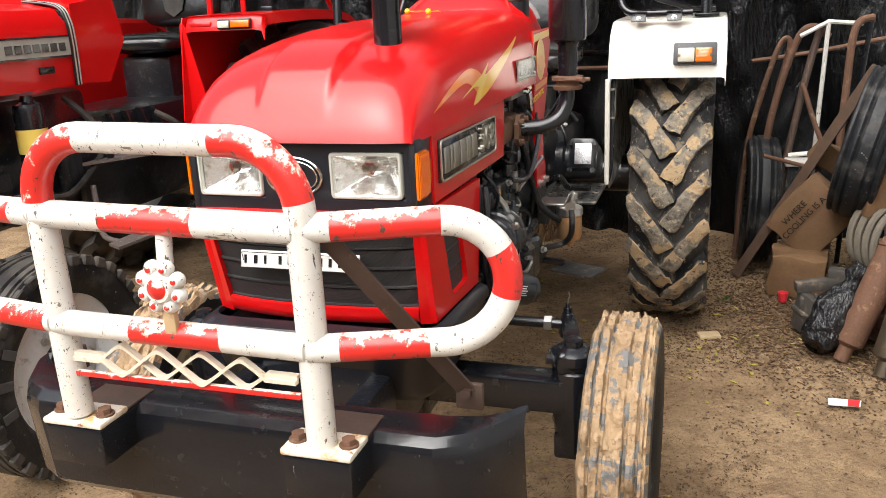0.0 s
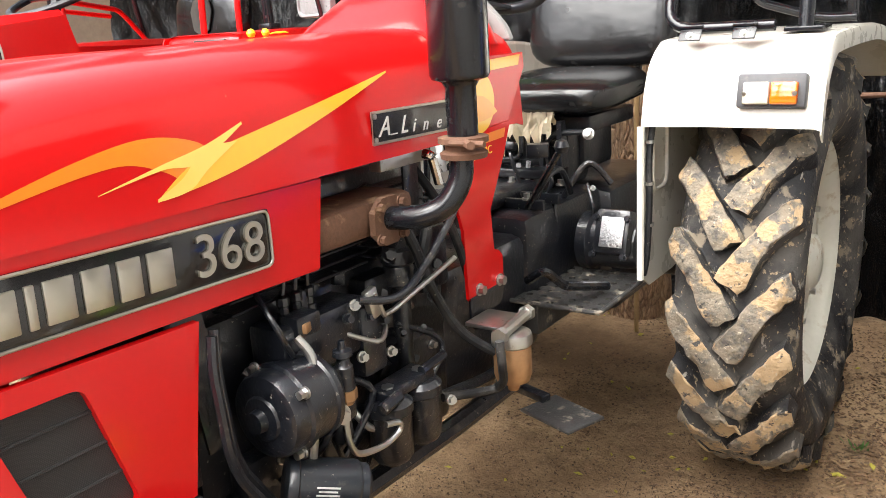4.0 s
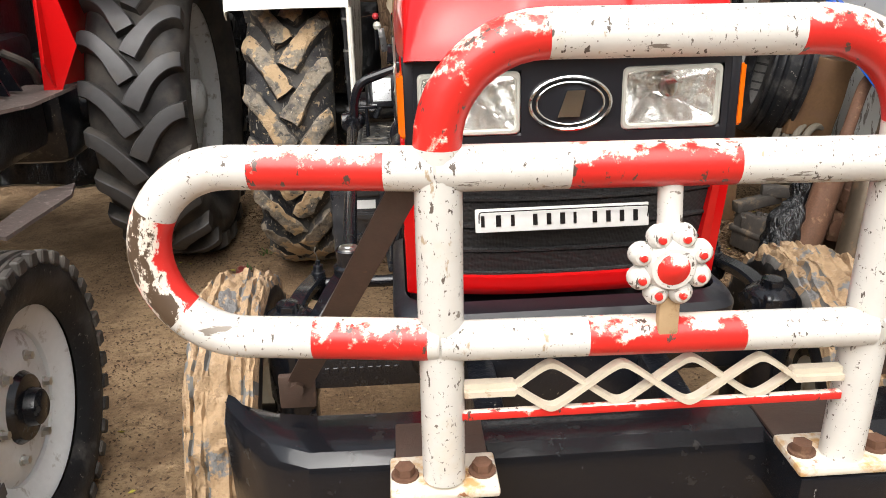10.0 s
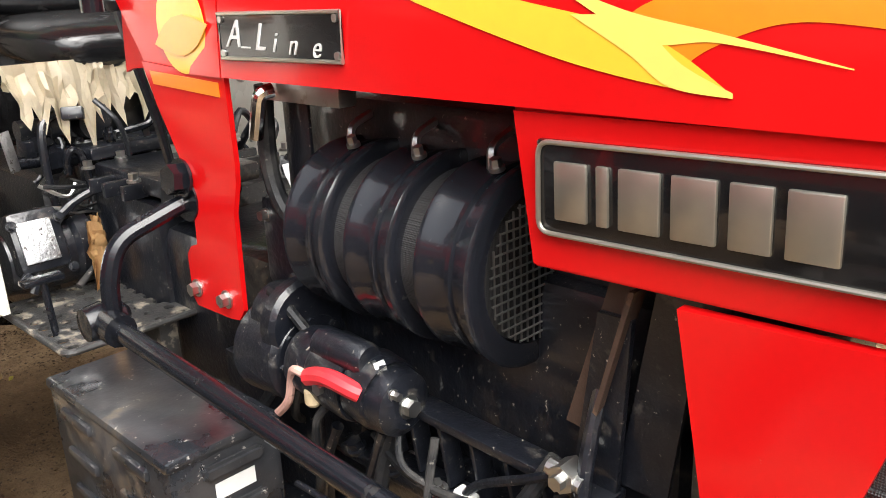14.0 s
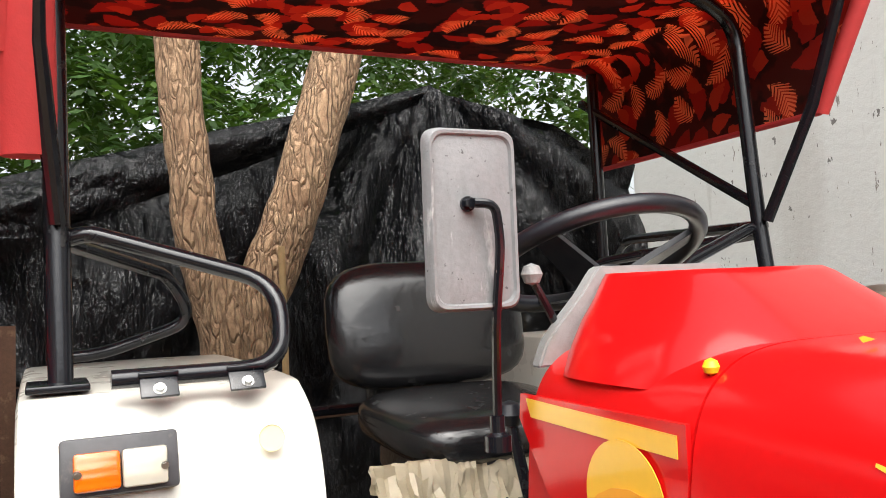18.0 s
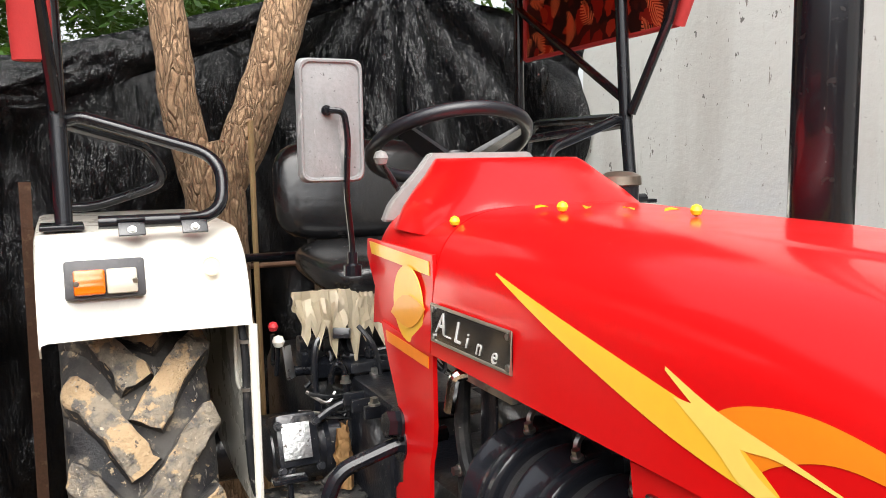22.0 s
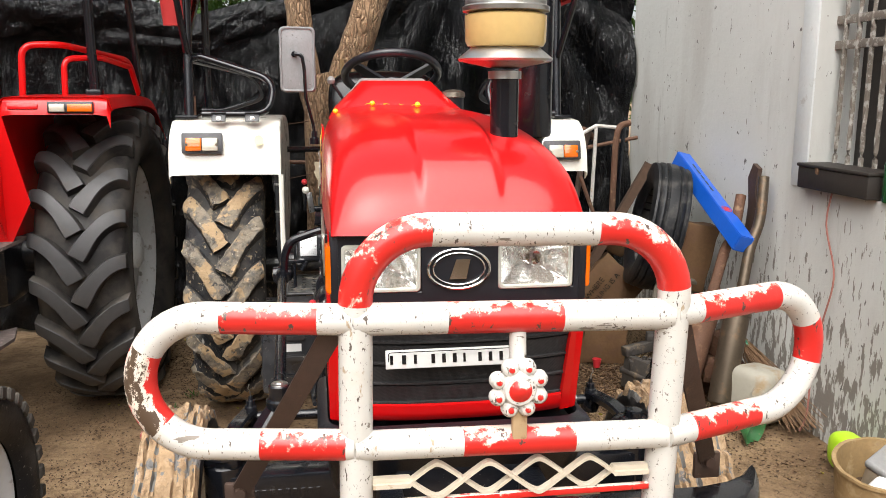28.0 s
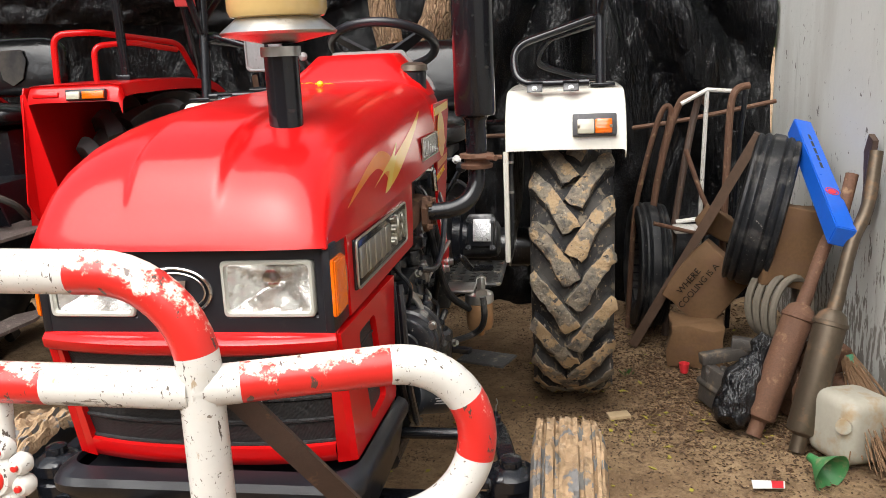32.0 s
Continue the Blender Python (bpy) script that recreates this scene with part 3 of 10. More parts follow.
window_bar_paint = material("flaking_grey_window_bars", (0.20, 0.17, 0.14), 0.7, vary=0.4, bump=0.3, layers=[((0.42, 0.40, 0.36), 0.7, 30, 0.5, 0.6, None)])
dark_wood = material("dark_stained_wood", (0.030, 0.024, 0.020), 0.6, vary=0.3, bump=0.2)
win = thing("window_1", (WX + 0.14, (WIN_Y0 + WIN_Y1) / 2, WIN_Z0), "barred window with flaking twisted iron bars in a plaster reveal", "window", kind="structure")
for y in [WIN_Y1 - 0.06 - 0.085 * i for i in range(13)]:
    bm = B()
    pts, k = [], 40
    vs = []
    for j in range(k + 1):
        z = WIN_Z0 + (WIN_Z1 - WIN_Z0) * j / k
        a = math.pi / 4 + (z * 14 if 0.15 < (z - WIN_Z0) % 0.5 < 0.35 else 0)
        vs.append([(WX + 0.08 + 0.010 * math.cos(a + q * math.pi / 2), y + 0.010 * math.sin(a + q * math.pi / 2), z) for q in range(4)])
    loft(bm, vs, caps=True)
    part("bar", bm, window_bar_paint, win)
for z in (1.62, 1.72):
    bm = B()
    box(bm, (WX + 0.08, (WIN_Y0 + WIN_Y1) / 2, z), (0.012, WIN_Y1 - WIN_Y0, 0.035), bevel=0.003)
    part("cross_bar", bm, window_bar_paint, win)
bm = B()
box(bm, (WX + 0.215, (WIN_Y0 + WIN_Y1) / 2, (WIN_Z0 + WIN_Z1) / 2), (0.03, WIN_Y1 - WIN_Y0 - 0.02, WIN_Z1 - WIN_Z0 - 0.02), bevel=0.004)
part("shutter", bm, dark_wood, win, "dark closed shutter behind the bars")
box_l = thing("tool_box", (WX + 0.03, 2.83, 1.03), "black wooden box lying on the window sill", "box")
bm = B()
box(bm, (WX + 0.02, 2.93, 1.079), (0.145, 0.46, 0.090), bevel=0.006)
part("body", bm, dark_wood, box_l)
bm = B()
box(bm, (WX + 0.02, 2.93, 1.130), (0.155, 0.472, 0.014), bevel=0.004)
part("lid", bm, dark_wood, box_l)
bm = B()
box(bm, (WX - 0.054, 3.02, 1.115), (0.006, 0.02, 0.03), bevel=0.002)
part("hasp", bm, rust, box_l)


bottle_glass = material("dark_green_bottle", (0.015, 0.10, 0.03), 0.18, vary=0.15, coat=0.6)
bottle = thing("bottle", (WX + 0.02, 2.65, 1.03), "dark green bottle standing on the window sill", "bottle")
bm = B()
lathe(bm, [(0.0, 0.0), (0.036, 0.0), (0.040, 0.006), (0.040, 0.14), (0.034, 0.165), (0.016, 0.19), (0.014, 0.215)], (WX + 0.02, 2.65, 1.03), "z", 24)
part("body", bm, bottle_glass, bottle)
bm = B()
lathe(bm, [(0.0, 0.232), (0.016, 0.232), (0.017, 0.21), (0.015, 0.208)], (WX + 0.02, 2.65, 1.03), "z", 16)
part("cap", bm, bottle_glass, bottle)
# smooth pale plaster band round the opening
jamb = material("pale_smooth_jamb_plaster", (0.66, 0.68, 0.67), 0.8, vary=0.08, bump=0.15, bump_scale=40, layers=[((0.45, 0.43, 0.39), 0.9, 12, 0.60, 0.72, None)])
bm = B()
box(bm, (WX - 0.003, WIN_Y1 + 0.055, 1.63), (0.010, 0.11, 1.20), bevel=0.002)
solid("trim", bm, jamb, "smooth pale plaster band beside the window", "trim", kind="structure")


def tarp_material(name, tint):
    m = bpy.data.materials.new(name)
    m.use_nodes = True
    nt = m.node_tree
    b = nt.nodes["Principled BSDF"]
    col = mixc(nt, ramp(nt, noise_tex(nt, 2.5, 6, 0.65), [(0.45, 0.0), (0.8, 1.0)]), tint, tuple(c * 2.0 + 0.006 for c in tint))
    col = mixc(nt, ramp(nt, noise_tex(nt, 9, 7, 0.7), [(0.62, 0.0), (0.75, 0.5)]), col, (0.07, 0.068, 0.062))
    nt.links.new(col, b.inputs["Base Color"])
    nt.links.new(ramp(nt, noise_tex(nt, 5, 4), [(0.3, 0.13), (0.7, 0.22)]), b.inputs["Roughness"])
    b.inputs["Specular IOR Level"].default_value = 0.6

    def ridge(scale, stretch, turn, dist):
        tc = nt.nodes.new("ShaderNodeTexCoord")
        mp = nt.nodes.new("ShaderNodeMapping")
        mp.inputs["Scale"].default_value, mp.inputs["Rotation"].default_value = stretch, (0, turn, 0)
        nt.links.new(tc.outputs["Object"], mp.inputs["Vector"])
        n = nt.nodes.new("ShaderNodeTexNoise")
        n.inputs["Scale"].default_value, n.inputs["Detail"].default_value, n.inputs["Distortion"].default_value = scale, 3, dist
        nt.links.new(mp.outputs[0], n.inputs["Vector"])
        a = nt.nodes.new("ShaderNodeMath")
        a.operation = "SUBTRACT"
        nt.links.new(n.outputs["Fac"], a.inputs[0])
        a.inputs[1].default_value = 0.5
        c = nt.nodes.new("ShaderNodeMath")
        c.operation = "ABSOLUTE"
        nt.links.new(a.outputs[0], c.inputs[0])
        return c.outputs[0]
    tot = None
    for sc, st, tu, di, wt in ((4, (1, 1, 0.18), 0.45, 0.3, 1.0), (6, (1, 1, 0.2), -0.6, 0.4, 0.5), (14, (1, 1, 0.22), 0.9, 0.5, 0.42), (22, (1, 1, 0.3), -0.8, 0.6, 0.26), (46, (1, 1, 0.6), -0.3, 1.0, 0.15)):
        mul = nt.nodes.new("ShaderNodeMath")
        mul.operation = "MULTIPLY"
        nt.links.new(ridge(sc, st, tu, di), mul.inputs[0])
        mul.inputs[1].default_value = wt
        if tot is None:
            tot = mul.outputs[0]
        else:
            s = nt.nodes.new("ShaderNodeMath")
            s.operation = "ADD"
            nt.links.new(tot, s.inputs[0])
            nt.links.new(mul.outputs[0], s.inputs[1])
            tot = s.outputs[0]
    bp = nt.nodes.new("ShaderNodeBump")
    bp.inputs["Strength"].default_value, bp.inputs["Distance"].default_value = 0.85, 0.12
    nt.links.new(tot, bp.inputs["Height"])
    nt.links.new(bp.outputs[0], b.inputs["Normal"])
    return m


tarp = tarp_material("black_polythene_tarpaulin", (0.006, 0.0065, 0.008))


def fold(u, w):
    """Creases of a hanging sheet: depth by place along and up."""
    p = Vector((u * 1.6, w * 0.5, 1.7))
    d = 0.20 * (abs(noise.noise(p)) - 0.2)
    q = Vector((u * 4.3 + w * 1.4, w * 0.9, 9.1))
    d += 0.13 * abs(noise.noise(q))
    r = Vector((u * 9 - w * 4, w * 2.2, 4.4))
    d += 0.045 * abs(noise.noise(r))
    v = Vector((u * 13 + w * 7, w * 3.5, 2.4))
    d += 0.014 * abs(noise.noise(v))
    d += 0.007 * abs(noise.noise(Vector((u * 24 - w * 13, w * 9, 6.1))))
    return d


def sheet(name, xs, zs, place, label, mats=tarp, thick=0.004):
    bm = B()
    V = [place(x, z) for z in zs for x in xs]
    n = len(xs)
    F = [(j * n + i, j * n + i + 1, (j + 1) * n + i + 1, (j + 1) * n + i) for j in range(len(zs) - 1) for i in range(n - 1)]
    vs, fs = add(bm, V, F)
    bmesh.ops.solidify(bm, geom=fs, thickness=thick)
    return solid(name, bm, mats, label, "tarpaulin", "tarpaulins closing the shed", angle=50)


def lerp(t, stops):
    for (a, va), (b, vb) in zip(stops, stops[1:]):
        if t <= b:
            return va + (vb - va) * max(0.0, (t - a) / (b - a))
    return stops[-1][1]


# far sheet: hangs behind everything, its top rising to a peak and falling to the wall
TOP = [(-6.0, 2.6), (-2.6, 2.35), (-1.5, 2.05), (-0.95, 1.83), (-0.3, 2.0), (0.3, 2.2), (0.73, 2.33), (1.1, 2.22), (1.42, 2.11), (1.86, 1.97), (2.2, 1.9)]


def back_sheet(u, w):
    z = w * lerp(u, TOP)
    star = math.hypot(u - 0.73, z - 2.33)
    ray = 0.24 * abs(math.sin(8.5 * math.atan2(u - 0.73, 2.4 - z))) * min(1, star * 1.2) * math.exp(-abs(u - 0.8) * 0.9)
    return (u, 5.30 - fold(u, z) - ray - 0.25 * (1 - w) * (0.3 + 0.3 * noise.noise(Vector((u, 0, 2)))), z)


sheet("tarpaulin", [-4.6 + 0.026 * i for i in range(246)], [i / 90 for i in range(91)], back_sheet, "creased black polythene tarpaulin hung from a peak behind the tractors")


# upper sheet: an overlapping sagging band that ends above the first
def band_sheet(u, w):
    top = lerp(u, [(-6, 2.62), (-2.6, 2.37), (-0.95, 1.86), (0.6, 2.26)])
    low = lerp(u, [(-6, 1.9), (-2.6, 1.75), (-0.85, 1.66), (0.1, 2.0), (0.6, 2.2)])
    z = low + (top - low) * w
    return (u, 5.10 - 0.75 * fold(u * 0.55 + 5, z * 3.6 - u * 0.9) - 0.05 * math.sin(math.pi * w), z)


sheet("tarpaulin", [-4.6 + 0.028 * i for i in range(186)], [i / 30 for i in range(31)], band_sheet, "sagging upper strip of black polythene tarpaulin")


bm = B()
tube(bm, curve_points([(-0.9, 4.95, 1.02), (0.1, 4.98, 1.0), (1.0, 5.0, 1.02), (1.76, 5.02, 1.14)], 6), 0.012, 8)
solid("rail_pipe", bm, rust, "thin dark iron pipe tied along the tarpaulin", "pipe")

# ---- the red tractor ----
TR = thing("tractor", (0, 2.6, 0), "red farm tractor with cream mudguards and a canopy", "tractor")

# bonnet shape
BASE_Z = 1.152
CREST = [(1.470, 1.156), (1.476, 1.176), (1.490, 1.203), (1.510, 1.235), (1.540, 1.268), (1.585, 1.298), (1.66, 1.326), (1.78, 1.350), (1.95, 1.366), (2.2, 1.378), (2.62, 1.384), (3.0, 1.384)]


def half_width(y):
    return lerp(y, [(1.44, 0.256), (1.50, 0.258), (1.6, 0.265), (1.9, 0.268), (2.3, 0.268), (2.7, 0.266), (3.0, 0.240)])


def bonnet_point(y, a):
    """A point of the bonnet: y along, a from 0 (right edge) over the crest (90) to 180 (left edge)."""
    zt = lerp(y, CREST)
    c, s = math.cos(radians(a)), math.sin(radians(a))
    x = half_width(y) * math.copysign(abs(c) ** 0.44, c)
    z = BASE_Z + (zt - BASE_Z) * max(0.0, s) ** 0.42
    lean = 0.012 * (z - BASE_Z) / 0.2
    x -= math.copysign(lean, x) * min(1.0, abs(x) / 0.22)
    near = max(0.0, 1 - (y - 1.47) / 0.30)
    yy = y + 0.018 * (abs(x) / 0.25) ** 6 * near
    ridge = 1 / (1 + math.exp((abs(x) - (0.079 + 0.010 * min(1, max(0, (y - 1.5) / 0.4)))) / 0.0038))
    fade = max(0.0, min(1, (y - 1.492) / 0.045)) * max(0.0, min(1, (2.15 - y) / 0.5))
    z += 0.021 * ridge * fade
    return Vector((x, yy, z))


def bonnet_x(y, z):
    """Half width of the bonnet's flank at that height."""
    zt = lerp(y, CREST)
    s = min(1.0, max(0.0, (z - BASE_Z) / (zt - BASE_Z)) ** (1 / 0.42))
    c = math.sqrt(max(0.0, 1 - s * s))
    return half_width(y) * c ** 0.44 - 0.012 * (z - BASE_Z) / 0.2


bm = B()
ys = [1.470, 1.472, 1.476, 1.482, 1.490, 1.500, 1.510, 1.524, 1.54, 1.56, 1.585, 1.62, 1.66, 1.70] + [1.75 + 0.072 * i for i in range(13)]
ys[-1] = 2.636
HALF = [0, 0.4, 1, 2, 3.5, 5, 8, 12, 16, 20, 25, 30, 35, 40, 44] + [math.degrees(math.acos((0.85 - 0.0125 * i) ** (1 / 0.44))) for i in range(68)]
ANG = HALF + [90.0] + [180 - a for a in HALF[::-1]]
rows = [[bonnet_point(y, a) for a in ANG] for y in ys]
loft(bm, rows, closed=False)
bmesh.ops.recalc_face_normals(bm, faces=bm.faces)
bmesh.ops.solidify(bm, geom=bm.faces[:], thickness=0.006)
bonnet = part("bonnet", bm, red_paint, TR, "glossy red bonnet with two raised creases", angle=40)

# cowl behind the bonnet, with its legs, and the raised dash hump
bm = B()
rows = []
for y in [2.640, 2.645, 2.67, 2.72, 2.78, 2.84, 2.89, 2.93, 2.955, 2.965]:
    k = max(0.0, (y - 2.90) / 0.065)
    rows.append([bonnet_point(y, a) + Vector((0, 0, -0.01 * k * k)) for a in ANG])
loft(bm, rows, closed=False)
bmesh.ops.recalc_face_normals(bm, faces=bm.faces)
bmesh.ops.solidify(bm, geom=bm.faces[:], thickness=0.006)
cowl = part("cowl", bm, red_paint, TR, "red cowl between bonnet and dashboard", angle=40)
bm = B()
rings = []
for k, (z, hw, yf, yr, e) in enumerate([(1.335, 0.235, 2.600, 2.985, 3.0), (1.372, 0.215, 2.625, 2.982, 3.0), (1.40, 0.185, 2.66, 2.98, 3.5), (1.43, 0.150, 2.705, 2.978, 4.0), (1.455, 0.125, 2.745, 2.975, 5.0), (1.462, 0.118, 2.760, 2.974, 5.0)]):
    rings.append([Vector((hw * math.copysign(abs(math.cos(t)) ** (2 / e), math.cos(t)), (yf + yr) / 2 + (yr - yf) / 2 * math.copysign(abs(math.sin(t)) ** (2 / e), math.sin(t)), z)) for t in [2 * math.pi * i / 40 for i in range(40)]])
loft(bm, rings, caps=True)
part("dash_hump", bm, red_paint, cowl, angle=45)
bm = B()
RIM = [(0.112, 1.473), (0.120, 1.466), (0.143, 1.437), (0.176, 1.404), (0.203, 1.374), (0.218, 1.340)]
prism(bm, RIM[::-1] + [(-a, z) for a, z in RIM], (0, 2.962, 0), (1, 0, 0), (0, 0, 1), (0, 0.022, 0))
bmesh.ops.bevel(bm, geom=bm.edges[:], offset=0.003, segments=2, affect="EDGES")
part("dash_top", bm, steel_grey, cowl, "grey plastic dashboard rim")
for sx in (-1, 1):
    bm = B()
    leg = [(2.638, 1.152), (2.636, 1.03), (2.640, 1.00), (2.655, 0.955), (2.662, 0.80), (2.676, 0.782), (2.70, 0.778), (2.80, 0.776), (2.812, 0.79), (2.811, 0.862), (2.796, 0.878), (2.776, 0.885), (2.768, 0.98), (2.84, 1.10), (2.87, 1.165)]
    prism(bm, leg, (sx * 0.262, 0, 0), (0, 1, 0), (0, 0, 1), (-sx * 0.008, 0, 0))
    part("cowl_leg", bm, red_paint, cowl)
    bm = B()
    prism(bm, [(2.640, 1.14), (2.640, 1.312), (2.945, 1.312), (2.95, 1.28), (2.86, 1.155)], (sx * 0.2585, 0, 0), (0, 1, 0), (0, 0, 1), (-sx * 0.006, 0, 0))
    part("cowl_side", bm, red_paint, cowl)
    for p in ((2.704, 0.810), (2.792, 0.808)):
        bm = B()
        bolt(bm, (sx * 0.262, *p), (sx, 0, 0), 0.011, 0.012)
        part("cowl_bolt", bm, zinc, cowl)

# flanks: upper panel with name badge, lower shell
for sx, rear in ((1, 2.235), (-1, 2.13)):
    bm = B()
    prism(bm, [(1.597, 1.006), (rear - 0.024, 0.994), (rear, 1.150), (1.597, 1.158)], (sx * 0.262, 0, 0), (0, 1, 0), (0, 0, 1), (-sx * 0.012, 0, 0))
    bmesh.ops.bevel(bm, geom=bm.edges[:], offset=0.003, segments=2, affect="EDGES")
    part("side_panel", bm, red_paint, TR)
    # badge
    by = 1.866 if sx > 0 else 1.860
    bm = B()
    box(bm, (sx * 0.263, by, 1.084), (0.010, 0.468, 0.092), rot=(-1.4, 0, 0), bevel=0.003)
    badge = part("name_badge", bm, badge_black, TR, "black badge with silver edge and raised blocks")
    d = 0.0
    slope = math.tan(radians(-1.4))
    bm = B()
    q = 0.010
    outer, inner = [], []
    for (a, c) in ((-0.232, -0.044), (0.232, -0.044), (0.232, 0.044), (-0.232, 0.044)):
        outer.append((a, c))
    ring = rounded([(*p, 0) for p in outer], 0.014, 5, closed=True)
    tube(bm, [Vector((sx * 0.269, by + p.x, 1.084 + p.y - p.x * 0.0245)) for p in ring], 0.0026, 8, closed=True)
    part("badge_edge", bm, badge_silver, badge)
    # six raised blocks stand for the maker's name, then the type number
    x0 = -0.214
    for wd in (0.040, 0.017, 0.045, 0.045, 0.040, 0.046):
        bm = B()
        c = x0 + wd / 2
        fy = by + c * sx
        zc = 1.083 - (fy - by) * 0.0245
        box(bm, (sx * 0.2695, fy, zc), (0.005, wd - 0.004, 0.056), rot=(-1.4, 0, 0), bevel=0.002)
        block = part("badge_block", bm, badge_silver, badge)
        x0 += wd + 0.006
    fy = by + 0.150 * sx
    words("368", 0.090, Matrix.Translation((sx * 0.2690, fy, 1.082 - (fy - by) * 0.0245)) @ pose(0, 0, 0, 90, 0, 90 * sx) @ pose(0, 0, 0, 0, 0, -1.4 * sx), badge_silver, badge, "number", 0.003, label="raised silver figures 368", space=1.02)

for sx in (1, -1):
    # flared lower shell of each flank, with its screened vent
    bm = B()
    quad = [(1.510, 1.004), (1.944, 0.990), (1.897, 0.732), (1.566, 0.752)]
    vent = [(1.624, 0.968), (1.752, 0.965), (1.808, 0.772), (1.684, 0.770)]
    O = [Vector((sx * 0.266, *p)) for p in quad]
    I = [Vector((p.x, p.y, p.z)) for p in rounded([(sx * 0.266, *p) for p in vent], 0.018, 4, closed=True)]
    vo = [bm.verts.new(p) for p in O]
    vi = [bm.verts.new(p) for p in I]
    n = len(vi) // 4
    fs = []
    for c in range(4):
        for k in range(n - 1):
            fs.append(bm.faces.new((vo[c], vi[c * n + k], vi[c * n + k + 1])))
        fs.append(bm.faces.new((vo[c], vi[c * n + n - 1], vi[((c + 1) * n) % len(vi)], vo[(c + 1) % 4])))
    bmesh.ops.recalc_face_normals(bm, faces=fs)
    bmesh.ops.solidify(bm, geom=fs, thickness=0.014)
    shell = part("lower_panel", bm, red_paint, TR)
    bm = B()
    prism(bm, [(1.61, 0.975), (1.76, 0.975), (1.82, 0.765), (1.675, 0.765)], (sx * 0.254, 0, 0), (0, 1, 0), (0, 0, 1), (-sx * 0.006, 0, 0))
    for z in (0.925, 0.875, 0.825):
        tube(bm, [(sx * 0.2545, 1.625 + (0.97 - z) * 0.28, z), (sx * 0.2545, 1.755 + (0.97 - z) * 0.28, z)], 0.003, 8)
    part("vent_screen", bm, screen, shell, "black perforated vent screen")

# front: lamp panel, red belt and grille frame
def front_y(x, y0, k=0.075):
    return y0 + k * (abs(x) / 0.26) ** 2.6


bm = B()
xs = [-0.268 + 0.536 * i / 32 for i in range(33)]
def panel_strip(bm, x0, x1, z0, z1, n):
    """A strip of the lamp panel with a bent-in rim, bowed with the nose."""
    px_ = [x0 + (x1 - x0) * i / n for i in range(n + 1)]
    loft(bm, [[Vector((x, front_y(x, y0, 0.008), z)) for x in px_] for y0, z in ((1.570, z1), (1.500, z1 - 0.0005), (1.497, z1 - 0.004), (1.497, z0 + 0.003), (1.500, z0), (1.570, z0))], closed=False)


panel_strip(bm, -0.257, 0.257, 1.1315, 1.168, 32)
panel_strip(bm, -0.257, 0.257, 0.996, 1.0385, 32)
panel_strip(bm, -0.0805, 0.0805, 1.030, 1.140, 8)
for sx in (-1, 1):
    panel_strip(bm, *sorted((sx * 0.2330, sx * 0.257)), 1.030, 1.140, 4)
bmesh.ops.recalc_face_normals(bm, faces=bm.faces)
for sx in (-1, 1):
    box(bm, (sx * 0.2515, 1.549, 1.083), (0.016, 0.094, 0.150), bevel=0.003)
box(bm, (0, 1.60, 1.08), (0.50, 0.05, 0.14))
lamp_panel = part("lamp_panel", bm, black_plastic, TR, "black headlamp panel")
bm = B()
rows = []
for y0, z, wx in ((1.52, 1.014, 0.254), (1.472, 1.008, 0.259), (1.464, 0.998, 0.262), (1.468, 0.982, 0.263), (1.480, 0.974, 0.263), (1.506, 0.972, 0.258)):
    rows.append([Vector((x / 0.268 * wx, front_y(x, y0, 0.030), z)) for x in xs])
loft(bm, rows, closed=False)
for e in (0, -1):
    bm.faces.new([bm.verts.new(r[e]) for r in rows])
bmesh.ops.recalc_face_normals(bm, faces=bm.faces)
part("belt", bm, red_paint, TR, angle=50)


def slope_y(z):
    """The grille leans back towards its foot."""
    return 1.480 + (0.976 - z) * 0.22


bm = B()
# corner strips and foot of the grille frame
for sx in (-1, 1):
    rows = []
    for i in range(9):
        z = 0.978 - (0.978 - 0.748) * i / 8
        inner = 0.238 - 0.010 * i / 8
        row = []
        for x in (inner, inner + 0.002, 0.248, 0.258, 0.263, 0.2645):
            yy = front_y(x, slope_y(z), 0.04) + (0.014 if x == inner else 0) + (0.03 if x == 0.2645 else 0)
            row.append(Vector((sx * x, yy, z)))
        rows.append(row)
    loft(bm, rows, closed=False)
xs2 = [-0.230 + 0.46 * i / 24 for i in range(25)]
rows = [[Vector((x, front_y(x, slope_y(z), 0.04) + dy, z)) for x in xs2] for z, dy in ((0.791, 0.016), (0.787, 0.0), (0.77, -0.003), (0.753, 0.0), (0.748, 0.012))]
loft(bm, rows, closed=False)
bmesh.ops.recalc_face_normals(bm, faces=bm.faces)
grille_frame = part("grille_frame", bm, red_paint, TR, angle=50)
for z0, z1 in ((0.976, 0.928), (0.926, 0.880), (0.878, 0.834), (0.832, 0.788)):
    bm = B()
    rows = [[Vector((x, front_y(x, slope_y(z), 0.04) + dy, z)) for x in [-0.240 + 0.480 * i / 24 for i in range(25)]] for z, dy in ((z0, 0.018), (z0 - 0.003, 0.012), (z1 + 0.006, 0.014), (z1 + 0.004, 0.008), (z1, 0.008), (z1 - 0.001, 0.02))]
    loft(bm, rows, closed=False)
    bmesh.ops.recalc_face_normals(bm, faces=bm.faces)
    part("grille_slat", bm, screen, grille_frame, "black perforated grille strip", angle=25)

